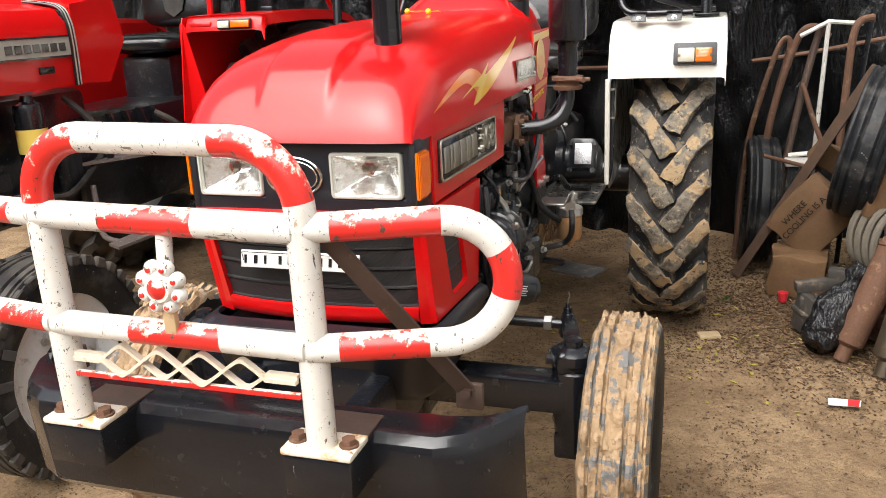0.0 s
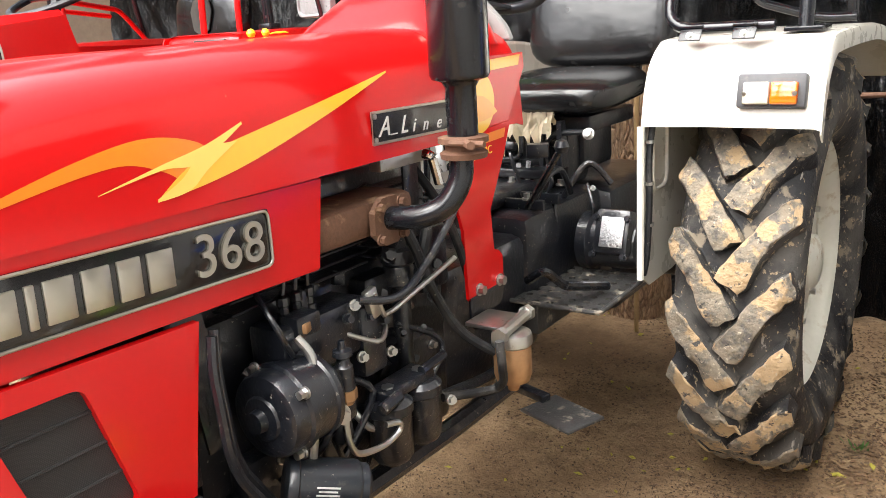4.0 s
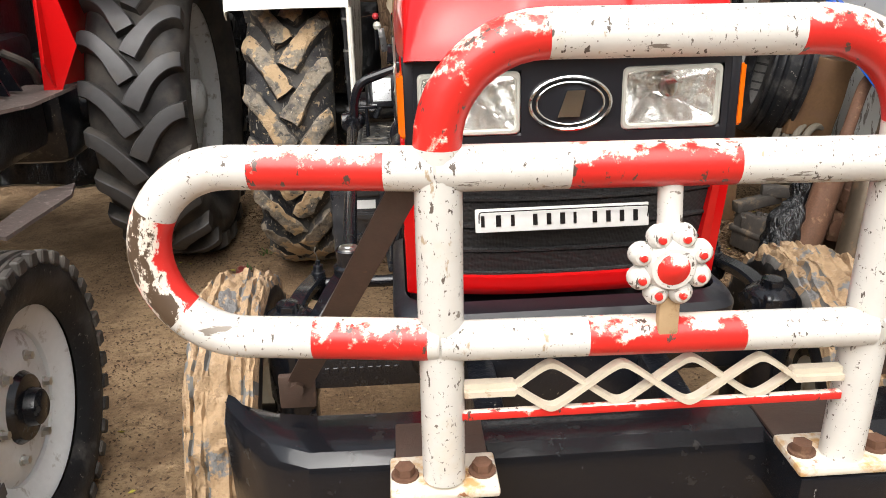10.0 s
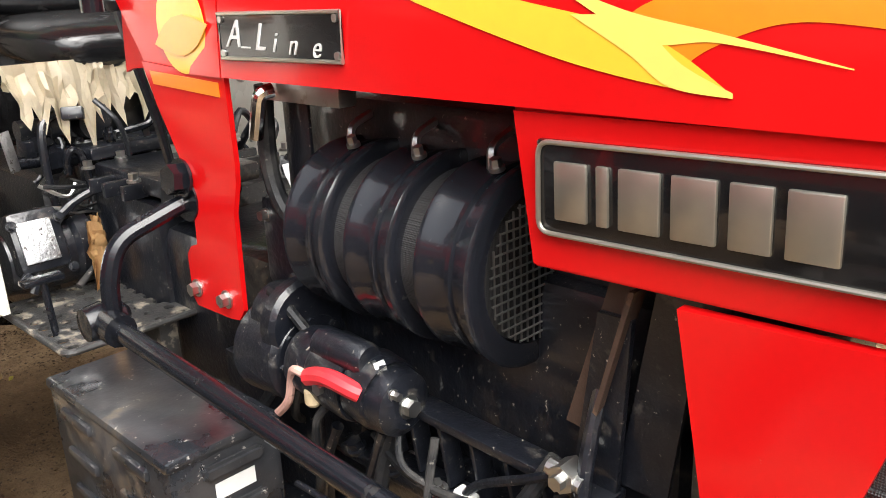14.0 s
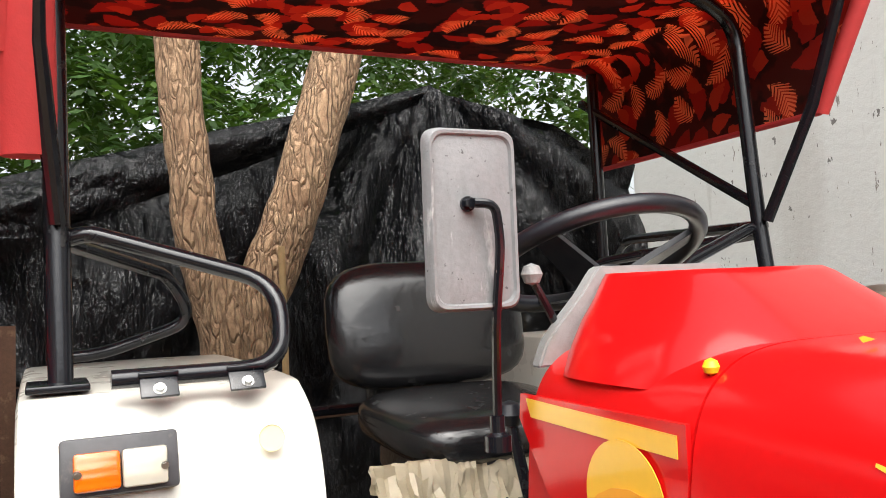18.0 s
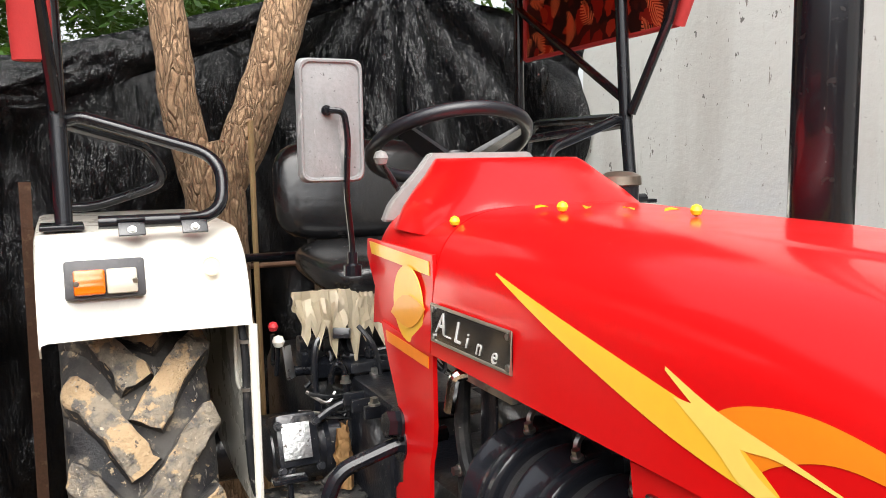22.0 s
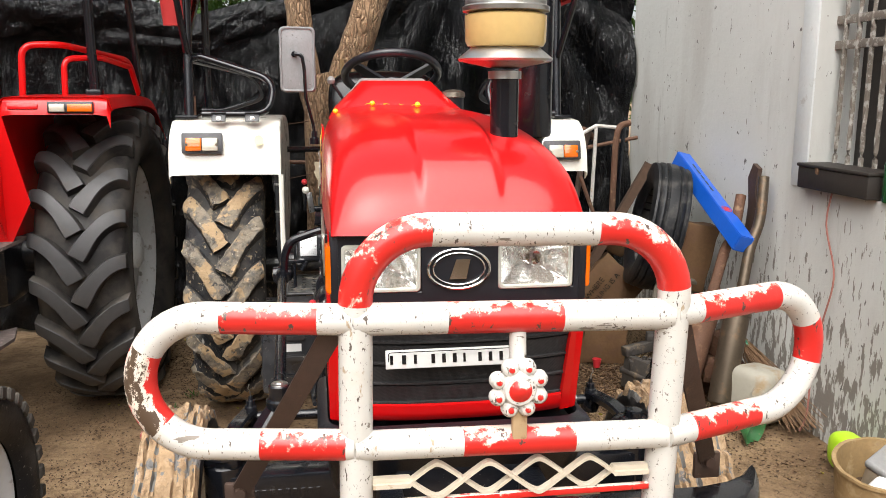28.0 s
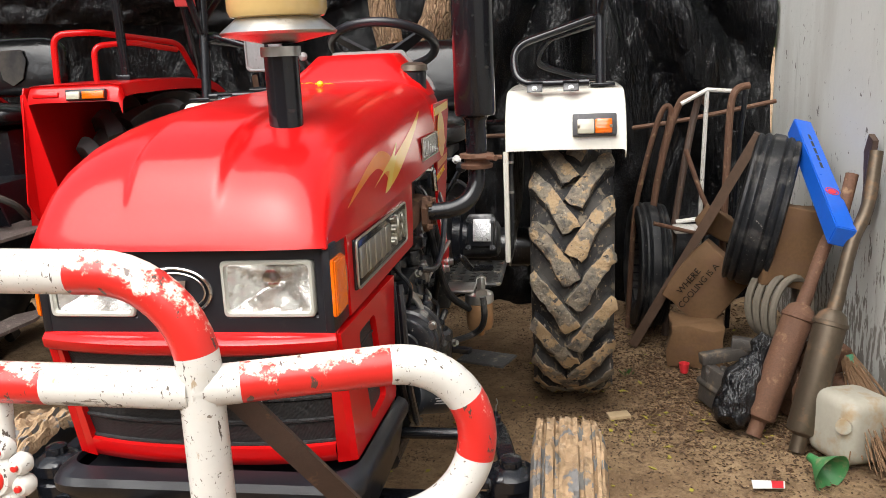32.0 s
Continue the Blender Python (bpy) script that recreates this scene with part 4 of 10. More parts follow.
# headlamps
for sx in (-1, 1):
    bm = B()
    cx, cz, w, h = sx * 0.156 - 0.004, 1.085, 0.156, 0.096
    yf = 1.519
    ringo = [(cx - w / 2, cz - h / 2), (cx + w / 2, cz - h / 2), (cx + w / 2, cz + h / 2), (cx - w / 2, cz + h / 2)]

    def rim(inset, y):
        pts = [(cx + (a - cx) * (1 - 2 * inset / w), y + 0.003 * (max(0, abs(a) - 0.1) / 0.14) ** 2, cz + (b - cz) * (1 - 2 * inset / h)) for a, b in ringo]
        return rounded(pts, 0.010, 3, closed=True)
    loft(bm, [rim(0, yf), rim(0, yf - 0.022), rim(0.002, yf - 0.025), rim(0.006, yf - 0.025), rim(0.008, yf - 0.018)])
    bmesh.ops.recalc_face_normals(bm, faces=bm.faces)
    lamp = part("headlamp", bm, bezel, TR, "rectangular headlamp in a pale grey bezel")
    bm = B()
    rows = []
    for k in range(9):
        t = k / 8
        rows.append([Vector((cx + (p.x - cx) * (1 - t * 0.92), p.y + 0.055 * math.sin(t * 1.57), cz + (p.z - cz) * (1 - t * 0.92))) for p in rim(0.006, yf - 0.014)])
    loft(bm, rows, caps=False)
    part("reflector", bm, reflector, lamp, "faceted chrome reflector")
    bm = B()
    lathe(bm, [(0.0, -0.018), (0.016, -0.016), (0.021, -0.006), (0.021, 0.03)], (cx, yf + 0.012, cz + 0.012), "y", 20)
    part("bulb_shield", bm, chrome, lamp)
    bm = B()
    outer = rim(0.007, yf - 0.022)
    c = bm.verts.new((cx, yf - 0.027, cz))
    vo = [bm.verts.new(p) for p in outer]
    for i in range(len(vo)):
        bm.faces.new((c, vo[i], vo[(i + 1) % len(vo)]))
    bmesh.ops.recalc_face_normals(bm, faces=bm.faces)
    g = part("glass", bm, lamp_glass, lamp, angle=0)
    g.visible_shadow = False
    # amber corner indicator: a ribbed lens with a stepped rear edge
    bm = B()
    outline = [(1.500, 1.036), (1.500, 1.132), (1.560, 1.131), (1.567, 1.112), (1.576, 1.108), (1.576, 1.062), (1.566, 1.052), (1.552, 1.034)]
    prism(bm, outline, (sx * 0.256, 0, 0), (0, 1, 0), (0, 0, 1), (sx * 0.011, 0, 0))
    bmesh.ops.bevel(bm, geom=bm.edges[:], offset=0.003, segments=2, affect="EDGES")
    lens = part("indicator", bm, amber, TR, "ribbed amber indicator lens")
    for k in range(9):
        bm = B()
        tube(bm, [(sx * 0.2672, 1.508 + 0.0062 * k, 1.042), (sx * 0.2672, 1.508 + 0.0062 * k, 1.126)], 0.0020, 6)
        part("lens_rib", bm, amber, lens)
# emblem: a chrome oval with a slanting plain block
bm = B()
for r1, r2, rr in ((0.062, 0.040, 0.0035), (0.052, 0.032, 0.0022)):
    tube(bm, [Vector((r1 * math.cos(t) - 0.006, 1.494, 1.082 + r2 * math.sin(t))) for t in [2 * math.pi * i / 48 for i in range(48)]], rr, 8, closed=True)
emblem = part("emblem", bm, chrome, lamp_panel, "oval chrome emblem")
bm = B()
prism(bm, [(-0.020, -0.020), (0.014, -0.020), (0.022, 0.020), (-0.006, 0.020)], (-0.006, 1.489, 1.082), (1, 0, 0), (0, 0, 1), (0, 0.008, 0))
part("emblem_block", bm, chrome, lamp_panel)
# number plate
plate_y = slope_y(0.899) - 0.002
bm = B()
box(bm, (-0.014, plate_y, 0.899), (0.280, 0.004, 0.038), rot=(-13, 0, 0), bevel=0.0015)
plate = part("number_plate", bm, plate_white, TR, "white number plate with dark bars")
for (x, wd) in ((-0.130, 0.014), (-0.105, 0.020), (-0.082, 0.014), (-0.046, 0.018), (-0.024, 0.018), (-0.002, 0.020), (0.018, 0.012), (0.050, 0.018), (0.072, 0.018), (0.094, 0.018), (0.116, 0.018)):
    bm = B()
    box(bm, (x - 0.012, plate_y - 0.003, 0.899), (wd * 0.40, 0.002, 0.018), rot=(-13, 0, 0))
    part("plate_bar", bm, badge_black, plate)
bm = B()
ring = rounded([(-0.148, 0, -0.0165), (0.124, 0, -0.0165), (0.124, 0, 0.0165), (-0.148, 0, 0.0165)], 0.005, 4, closed=True)
tube(bm, [Vector((p.x, plate_y - 0.003 - p.z * 0.21, 0.899 + p.z)) for p in ring], 0.001, 6, closed=True)
part("plate_edge", bm, badge_black, plate)

# ---- bull bar ----
BY = 1.04
R0 = 0.0245


def striped(bm, pts, r, red, seg=18):
    """A painted pipe: the second material (red) where red(place) says so."""
    P = [Vector(p) for p in pts]
    tube(bm, P, r, seg)
    for i, f in enumerate(bm.faces):
        k = i // seg
        if k < len(P) - 1 and red((P[k] + P[k + 1]) / 2):
            f.material_index = 1
    return bm


def dense(pts, step=0.012):
    P = [Vector(p) for p in pts]
    out = [P[0]]
    for a, c in zip(P, P[1:]):
        n = max(1, int((c - a).length / step))
        out += [a + (c - a) * (i + 1) / n for i in range(n)]
    return out


def arced(pts, r, n=10):
    """A polyline whose corners are true arcs of radius r, or as large as its sides allow."""
    P = [Vector(p) for p in pts]
    out = [P[0]]
    for a, b, c in zip(P, P[1:], P[2:]):
        u, w = (a - b).normalized(), (c - b).normalized()
        half = u.angle(w) / 2
        d = min(r / math.tan(half), (a - b).length * 0.5, (c - b).length * 0.5)
        rr = d * math.tan(half)
        mid = (u + w).normalized()
        o = b + mid * (rr / math.sin(half))
        x, y = -mid, (u - mid * u.dot(mid)).normalized()
        span = math.pi / 2 - half
        for j in range(n + 1):
            t = span * (1 - 2 * j / n)
            out.append(o + (x * math.cos(t) + y * math.sin(t)) * rr)
    out.append(P[-1])
    return out


PX = 0.236
rusty_white = material("white_paint_bleeding_rust", (0.66, 0.60, 0.50), 0.5, vary=0.15, bump=0.2, layers=[((0.50, 0.30, 0.12), 0.8, 22, 0.50, 0.60, None), ((0.24, 0.10, 0.04), 0.85, 40, 0.60, 0.66, None)])
stained_bar = material("rust_stained_cream_bar", (0.52, 0.36, 0.20), 0.6, vary=0.3, blotch=30, bump=0.2, layers=[((0.30, 0.15, 0.06), 0.8, 40, 0.56, 0.66, None), ((0.66, 0.60, 0.50), 0.6, 30, 0.60, 0.70, None)])
lattice_paint = material("dirty_cream_strip_paint", (0.60, 0.53, 0.42), 0.5, vary=0.15, bump=0.2, layers=[((0.40, 0.27, 0.16), 0.8, 40, 0.60, 0.68, None)])
bm = B()
hoop = arced([(-PX, BY + 0.01, 0.745), (-PX + 0.004, BY, 1.240), (PX + 0.008, BY, 1.232), (PX, BY + 0.015, 0.735)], 0.105, 10)
striped(bm, dense(hoop), R0, lambda p: p.z > 1.142 and (p.x < -0.133 or p.x > 0.115))
bar = part("bull_bar", bm, [white_pipe, red_pipe], TR, "white-painted pipe bull bar with chipped red bands")
bm = B()
striped(bm, dense([(-PX, BY, 1.112), (PX, BY, 1.103)]), R0 * 0.96, lambda p: -0.098 < p.x < 0.07)
part("middle_rail", bm, [white_pipe, red_pipe], bar)
bm = B()
striped(bm, dense([(-PX, BY, 0.922), (PX, BY, 0.913)]), R0 * 0.9, lambda p: -0.073 < p.x < 0.087)
part("lower_rail", bm, [white_pipe, red_pipe], bar)
LOOP_RED = {-1: lambda p: (p.z > 1.08 and 0.289 < -p.x < 0.417) or (p.x < -0.44 and 0.950 < p.z < 1.066) or (p.z < 0.96 and 0.25 < -p.x < 0.367),
            1: lambda p: (p.z > 1.08 and 0.287 < p.x < 0.44) or (p.x > 0.46 and 0.988 < p.z < 1.058) or (p.z < 0.96 and 0.287 < p.x < 0.42)}
for sx, z1, z0 in ((-1, 1.112, 0.924), (1, 1.104, 0.912)):
    bm = B()
    tip, back = (0.530, 0.098) if sx > 0 else (0.537, 0.042)
    loop = arced([(sx * PX, BY, z1), (sx * tip, BY + back, z1 + 0.004), (sx * tip, BY + back, z0 + 0.002), (sx * PX, BY, z0)], 0.105, 12)
    striped(bm, dense(loop), R0 * 0.93, LOOP_RED[sx], 24)
    if sx < 0:
        for f in bm.faces:
            if f.material_index and f.calc_center_median().x < -0.44:
                f.material_index = 2
    part("side_loop", bm, [white_pipe, red_pipe, bare_pipe], bar)
# flower ornament on its stem
bm = B()
tube(bm, [(0.002, BY, 1.09), (0.002, BY - 0.006, 1.04)], 0.013, 12)
part("ornament_stem", bm, white_pipe, bar)
bm = B()
box(bm, (0.004, BY - 0.014, 0.949), (0.022, 0.012, 0.056), bevel=0.002)
part("ornament_stem", bm, stained_bar, bar, "rust-stained tan lower stem")
bm = B()
fc = Vector((0.0, BY - 0.022, 1.006))
lathe(bm, [(0.0, -0.014), (0.022, -0.012), (0.027, -0.004), (0.031, 0.006), (0.027, 0.014), (0.0, 0.016)], fc, "y", 28)
orn = part("ornament", bm, white_pipe, bar, "white metal flower ornament with red studs")
bm = B()
lathe(bm, [(0.0, -0.020), (0.007, -0.019), (0.012, -0.015), (0.017, -0.013), (0.017, -0.010), (0.0, -0.010)], fc, "y", 20)
part("stud", bm, red_pipe, bar, "chipped red centre stud")
for k in range(8):
    a = 2 * math.pi * (k + 0.5) / 8
    o = fc + Vector((0.033 * math.cos(a), 0, 0.033 * math.sin(a)))
    bm = B()
    lathe(bm, [(0.0, -0.010), (0.008, -0.009), (0.0125, -0.003), (0.013, 0.006), (0.009, 0.012), (0.0, 0.013)], o, "y", 16)
    part("petal", bm, white_pipe, bar)
    bm = B()
    lathe(bm, [(0.0, -0.014), (0.0038, -0.0125), (0.0046, -0.0095), (0.0, -0.0085)], o, "y", 10)
    part("stud", bm, red_pipe, bar)
# lattice between the posts: two mirrored bent strips that frame four diamonds
for ph in (1, -1):
    bm = B()
    rows = []
    for i in range(141):
        x = -0.212 + 0.424 * i / 140
        u = (x + 0.155) / 0.0775
        k = math.asin(0.955 * math.sin(math.pi * u)) / math.asin(0.955) if 0 < u < 4 else 0.0
        z = 0.862 - 0.01 * (x + 0.2) + 0.025 * k * ph + 0.0035 * ph * (1 if not 0 < u < 4 else 0)
        y = BY + 0.003 * ph
        rows.append([Vector((x, y - 0.006, z - 0.0034)), Vector((x, y + 0.006, z - 0.0034)), Vector((x, y + 0.006, z + 0.0034)), Vector((x, y - 0.006, z + 0.0034))])
    loft(bm, rows, caps=True)
    bmesh.ops.recalc_face_normals(bm, faces=bm.faces)
    part("lattice_strip", bm, lattice_paint, bar, "bent cream-white flat strip", angle=50)
bm = B()
box(bm, (0, BY, 0.829), (0.43, 0.010, 0.010), bevel=0.002)
part("lattice_rail", bm, red_pipe, bar)
for sx in (-1, 1):
    # foot plates on their brackets, with two bolts each
    bm = B()
    box(bm, (sx * PX, BY + 0.022, 0.734), (0.125, 0.075, 0.012), bevel=0.004)
    foot = part("foot_plate", bm, rusty_white, bar, "white foot plate with rusty bolts")
    for dx in (-0.045, 0.045):
        bm = B()
        bolt(bm, (sx * PX + dx, BY + 0.02, 0.740), (0, 0, 1), 0.012, 0.010)
        part("bolt", bm, rust, bar)
    bm = B()
    box(bm, (sx * PX, BY + 0.066, 0.690), (0.118, 0.160, 0.072), bevel=0.004)
    part("bracket", bm, black_paint, bar)
    bm = B()
    box(bm, (sx * PX, BY + 0.100, 0.729), (0.112, 0.088, 0.006), bevel=0.002)
    part("bracket_top", bm, brown_steel, bar, "brown primer top of the bracket")
    # diagonal flat stay from the rail down to the bumper
    bm = B()
    a, c = Vector((sx * (PX + 0.03), BY + 0.03, 1.085)), Vector((sx * 0.42, 1.252, 0.762))
    d = (c - a).normalized()
    side = d.cross(Vector((0, 1, 0))).normalized() * 0.016
    nrm = d.cross(side).normalized() * 0.003
    vs = [a - side - nrm, a + side - nrm, c + side - nrm, c - side - nrm, a - side + nrm, a + side + nrm, c + side + nrm, c - side + nrm]
    add(bm, vs, [(3, 2, 1, 0), (4, 5, 6, 7), (0, 1, 5, 4), (1, 2, 6, 5), (2, 3, 7, 6), (3, 0, 4, 7)])
    part("stay", bm, brown_steel, bar, "flat brown steel stay")
    bm = B()
    box(bm, (sx * 0.425, 1.262, 0.745), (0.05, 0.012, 0.05), bevel=0.003)
    bolt(bm, (sx * 0.423, 1.255, 0.757), (0, -1, 0), 0.010, 0.012)
    part("stay_lug", bm, brown_steel, bar)

# front bumper: a bent black steel tray
bm = B()
prof = [(1.300, 0.722), (1.170, 0.730), (1.135, 0.727), (1.120, 0.714), (1.114, 0.696), (1.128, 0.54), (1.145, 0.52)]
rings = []
for x in (-0.526, -0.515, -0.49, -0.455, -0.40, -0.30, 0.0, 0.30, 0.40, 0.455, 0.49, 0.515, 0.526):
    k = max(0.0, (abs(x) - 0.38) / 0.146) ** 2.2
    rear = 1.222 + 0.055 * k + 0.02 * max(0.0, -x)
    rings.append([Vector((x, rear if y == 1.30 else min(y + 0.13 * k, rear), z)) for y, z in prof])
loft(bm, rings, closed=False)
bmesh.ops.recalc_face_normals(bm, faces=bm.faces)
bmesh.ops.solidify(bm, geom=bm.faces[:], thickness=0.008)
part("bumper", bm, black_paint, TR, "black bent-sheet front bumper", angle=25)

# ---- wheels ----
def lug_tyre(name, c, R, W, rim_r, parent, rubber_mat, lug_mat, lugs=19, height=0.036, flip=1, label="", wide=0.054, lump=0.009, sweep=0.215, bend=1.3):
    """A traction tyre on an axle along x: carcass and curved lugs in one mesh."""
    bm = B()
    h = W / 2
    Rc = R - height
    prof = [(rim_r, -h * 0.62), (rim_r + 0.03, -h * 0.80), (rim_r + (Rc - rim_r) * 0.45, -h * 1.0), (rim_r + (Rc - rim_r) * 0.75, -h * 0.97), (Rc - 0.028, -h * 0.86), (Rc - 0.008, -h * 0.62), (Rc, -h * 0.2),
            (Rc, h * 0.2), (Rc - 0.008, h * 0.62), (Rc - 0.028, h * 0.86), (rim_r + (Rc - rim_r) * 0.75, h * 0.97), (rim_r + (Rc - rim_r) * 0.45, h * 1.0), (rim_r + 0.03, h * 0.80), (rim_r, h * 0.62)]
    lathe(bm, prof, c, "x", 72)
    C = Vector(c)

    def on(x, ang, r):
        return C + Vector((x, -math.cos(ang) * r, math.sin(ang) * r))

    def base_r(x):
        k = abs(x) / h
        return Rc - 0.004 - 0.030 * max(0, (k - 0.5) / 0.5) ** 2
    def path(t):
        return h * (0.02 + 0.98 * t), flip * sweep / R * (1 - (1 - t) ** bend)
    lug_meshes = []
    for i in range(lugs):
        for s in (-1, 1):
            lb = B()
            lug_meshes.append(lb)
            a0 = 2 * math.pi * (i + (0.5 if s > 0 else 0)) / lugs
            rings = []
            n = 13
            for j in range(n):
                t = j / (n - 1)
                x, ang = path(t)
                x2, a2 = path(min(1, t + 0.04))
                x1, a1 = path(max(0, t - 0.04))
                tx, ta = x2 - x1, (a2 - a1) * R
                tl = math.hypot(tx, ta)
                nx, na = -ta / tl, tx / tl
                wd = wide * (1.0 + 0.34 * math.exp(-((t - 0.06) / 0.20) ** 2) + 0.12 * t)
                wd *= 1 + (0.10 if lump > 0.002 else 0.0) * noise.noise(Vector((i * 5.7, t * 7, s * 3.0)))
                rt = height * (0.92 if j == 0 else 1.0 if t < 0.95 else 0.86)
                ring = []
                for q, up in ((-0.62, 0.0), (-0.50, rt - 0.005), (-0.45, rt), (-0.16, rt + 0.001), (0.16, rt + 0.001), (0.45, rt), (0.50, rt - 0.005), (0.62, 0.0)):
                    xx = min(h * 1.0, x + nx * q * wd)
                    aa = ang + na * q * wd / R
                    rr = base_r(xx) + (up if up else -0.014)
                    p = on(s * xx, a0 + aa, rr)
                    if up:
                        p += (p - C).normalized() * lump * noise.noise(p * 34) + Vector((lump * 0.5 * noise.noise(p * 50 + Vector((0, 8, 0))), 0, lump * 0.8 * noise.noise(p * 60 + Vector((4, 0, 0)))))
                    ring.append(p)
                rings.append(ring if s > 0 else ring)
            f = loft(lb, rings, closed=False)
            for m_, q in enumerate(f):
                q.material_index = 1 if m_ % 7 in (1, 2, 3, 4, 5) else 0
            for k, rev in ((0, True), (n - 1, False)):
                vs = [lb.verts.new(p) for p in rings[k]]
                g = lb.faces.new(vs if not rev else vs[::-1])
                g.material_index = 0
    bmesh.ops.recalc_face_normals(bm, faces=bm.faces)
    for lb in lug_meshes:
        bmesh.ops.recalc_face_normals(lb, faces=lb.faces)
        part("lug", lb, [rubber_mat, lug_mat], parent, angle=40)
    return part(name, bm, rubber_mat, parent, label, angle=40)


def rim_disc(name, c, r, W, out, parent, mat, hub_mat, bolts=8, label=""):
    """A pressed wheel rim with a dished disc, hub and nuts; out is +1 or -1 along x."""
    bm = B()
    h = W / 2
    lathe(bm, [(r + 0.012, -h * 0.66), (r + 0.016, -h * 0.60), (r - 0.006, -h * 0.52), (r - 0.03, -h * 0.3), (r - 0.034, h * 0.3), (r - 0.006, h * 0.52), (r + 0.016, h * 0.60), (r + 0.012, h * 0.66), (r + 0.004, h * 0.64), (r - 0.012, h * 0.50), (r - 0.046, h * 0.28), (r - 0.046, -h * 0.28), (r - 0.012, -h * 0.50), (r + 0.004, -h * 0.64)], c, "x", 56, closed=True)
    d = out * h
    lathe(bm, [(r - 0.036, d * 0.05), (r * 0.80, d * 0.12), (r * 0.66, d * 0.34), (r * 0.45, d * 0.42), (r * 0.30, d * 0.34), (0.0, d * 0.34)], c, "x", 48)
    bmesh.ops.recalc_face_normals(bm, faces=bm.faces)
    ob = part(name, bm, mat, parent, label, angle=40)
    bm = B()
    lathe(bm, [(0.0, d * 0.95), (0.03, d * 0.94), (0.040, d * 0.86), (0.046, d * 0.60), (0.075, d * 0.55), (0.085, d * 0.36), (0.0, d * 0.34)] if r < 0.3 else [(0.0, d * 0.75), (0.06, d * 0.72), (0.085, d * 0.62), (0.09, d * 0.38), (0.0, d * 0.36)], c, "x", 24)
    bmesh.ops.recalc_face_normals(bm, faces=bm.faces)
    part("hub", bm, hub_mat, ob)
    C = Vector(c)
    rb = r * 0.52
    for k in range(bolts):
        a = 2 * math.pi * k / bolts
        bm = B()
        bolt(bm, C + Vector((d * 0.40, rb * math.cos(a), rb * math.sin(a))), (out, 0, 0), 0.010, 0.014)
        part("wheel_nut", bm, zinc, ob)
    return ob


RW = dict(R=0.628, W=0.318)
for sx in (-1, 1):
    c = (sx * 0.655, 3.825, 0.622)
    rim = rim_disc("rear_wheel", c, 0.368, 0.30, sx, TR, cream_rim, cream_rim, 8, "cream-painted rear wheel rim")
    lug_tyre("tyre", c, RW["R"], RW["W"], 0.375, rim, rubber_muddy, lug_mud, 20, 0.046, 1, "traction tyre with lugs caked in pale mud", lump=0.014)


def ribbed_tyre(name, c, R, W, rim_r, parent, mats, label, lumps=0.006, seed=1.0):
    bm = B()
    h = W / 2
    prof = [(rim_r, -h * 0.66), (rim_r + 0.02, -h * 0.85), (rim_r + (R - rim_r) * 0.5, -h), (R - 0.03, -h * 0.97), (R - 0.012, -h * 0.88)]
    tread = []
    for k in range(-22, 23):
        u = k / 22
        g = 1.0 if abs(abs(u) - 0.36) < 0.06 or abs(abs(u) - 0.75) < 0.05 else 0.0
        tread.append((R - 0.004 * u * u - 0.011 * g - (0.008 if abs(u) > 0.95 else 0), h * 0.86 * u))
    prof += tread + [(a, -b) for a, b in prof[::-1]]
    lathe(bm, prof, c, "x", 150)
    C = Vector(c)
    for v in bm.verts:
        r = v.co - C
        rad = math.hypot(r.y, r.z)
        if rad > R - 0.03:
            k = lumps * (noise.noise(Vector((v.co.x * 22, v.co.y * 16, v.co.z * 16 + seed))) + 0.7 * noise.noise(Vector((v.co.x * 50, v.co.y * 45, v.co.z * 45))) + 0.4 * noise.noise(Vector((v.co.x * 110, v.co.y * 90, v.co.z * 90))))
            v.co += Vector((0, r.y, r.z)) / rad * k
    for f in bm.faces:
        r = f.calc_center_median() - C
        u = r.x / (h * 0.86)
        u += 0.10 * noise.noise(Vector((r.x * 9, r.y * 30, r.z * 30 + seed)))
        groove = min(abs(abs(u) - 0.36) - 0.07, abs(abs(u) - 0.75) - 0.06) < 0
        rag = 0.5 * noise.noise(Vector((r.x * 30, r.y * 24, r.z * 24 + seed)))
        if math.hypot(r.y, r.z) > R - 0.022 + 0.016 * rag and not (groove and rag > 0.06):
            f.material_index = 1
        elif math.hypot(r.y, r.z) > R - 0.03 and len(mats) > 2:
            f.material_index = 2
    bmesh.ops.recalc_face_normals(bm, faces=bm.faces)
    return part(name, bm, mats, parent, label, angle=50)


FY, FZ = 1.90, 0.322
for sx in (-1, 1):
    c = (sx * 0.635, FY, FZ)
    rim = rim_disc("front_wheel", c, 0.198, 0.14, sx, TR, cream_rim, black_paint, 5, "cream-painted front wheel rim")
    ribbed_tyre("tyre", c, 0.322, 0.162 if sx > 0 else 0.150, 0.205, rim, [rubber, mud_cake, grey_rubber], "ribbed front tyre caked in sand-coloured mud", 0.019, 3.0 * sx)

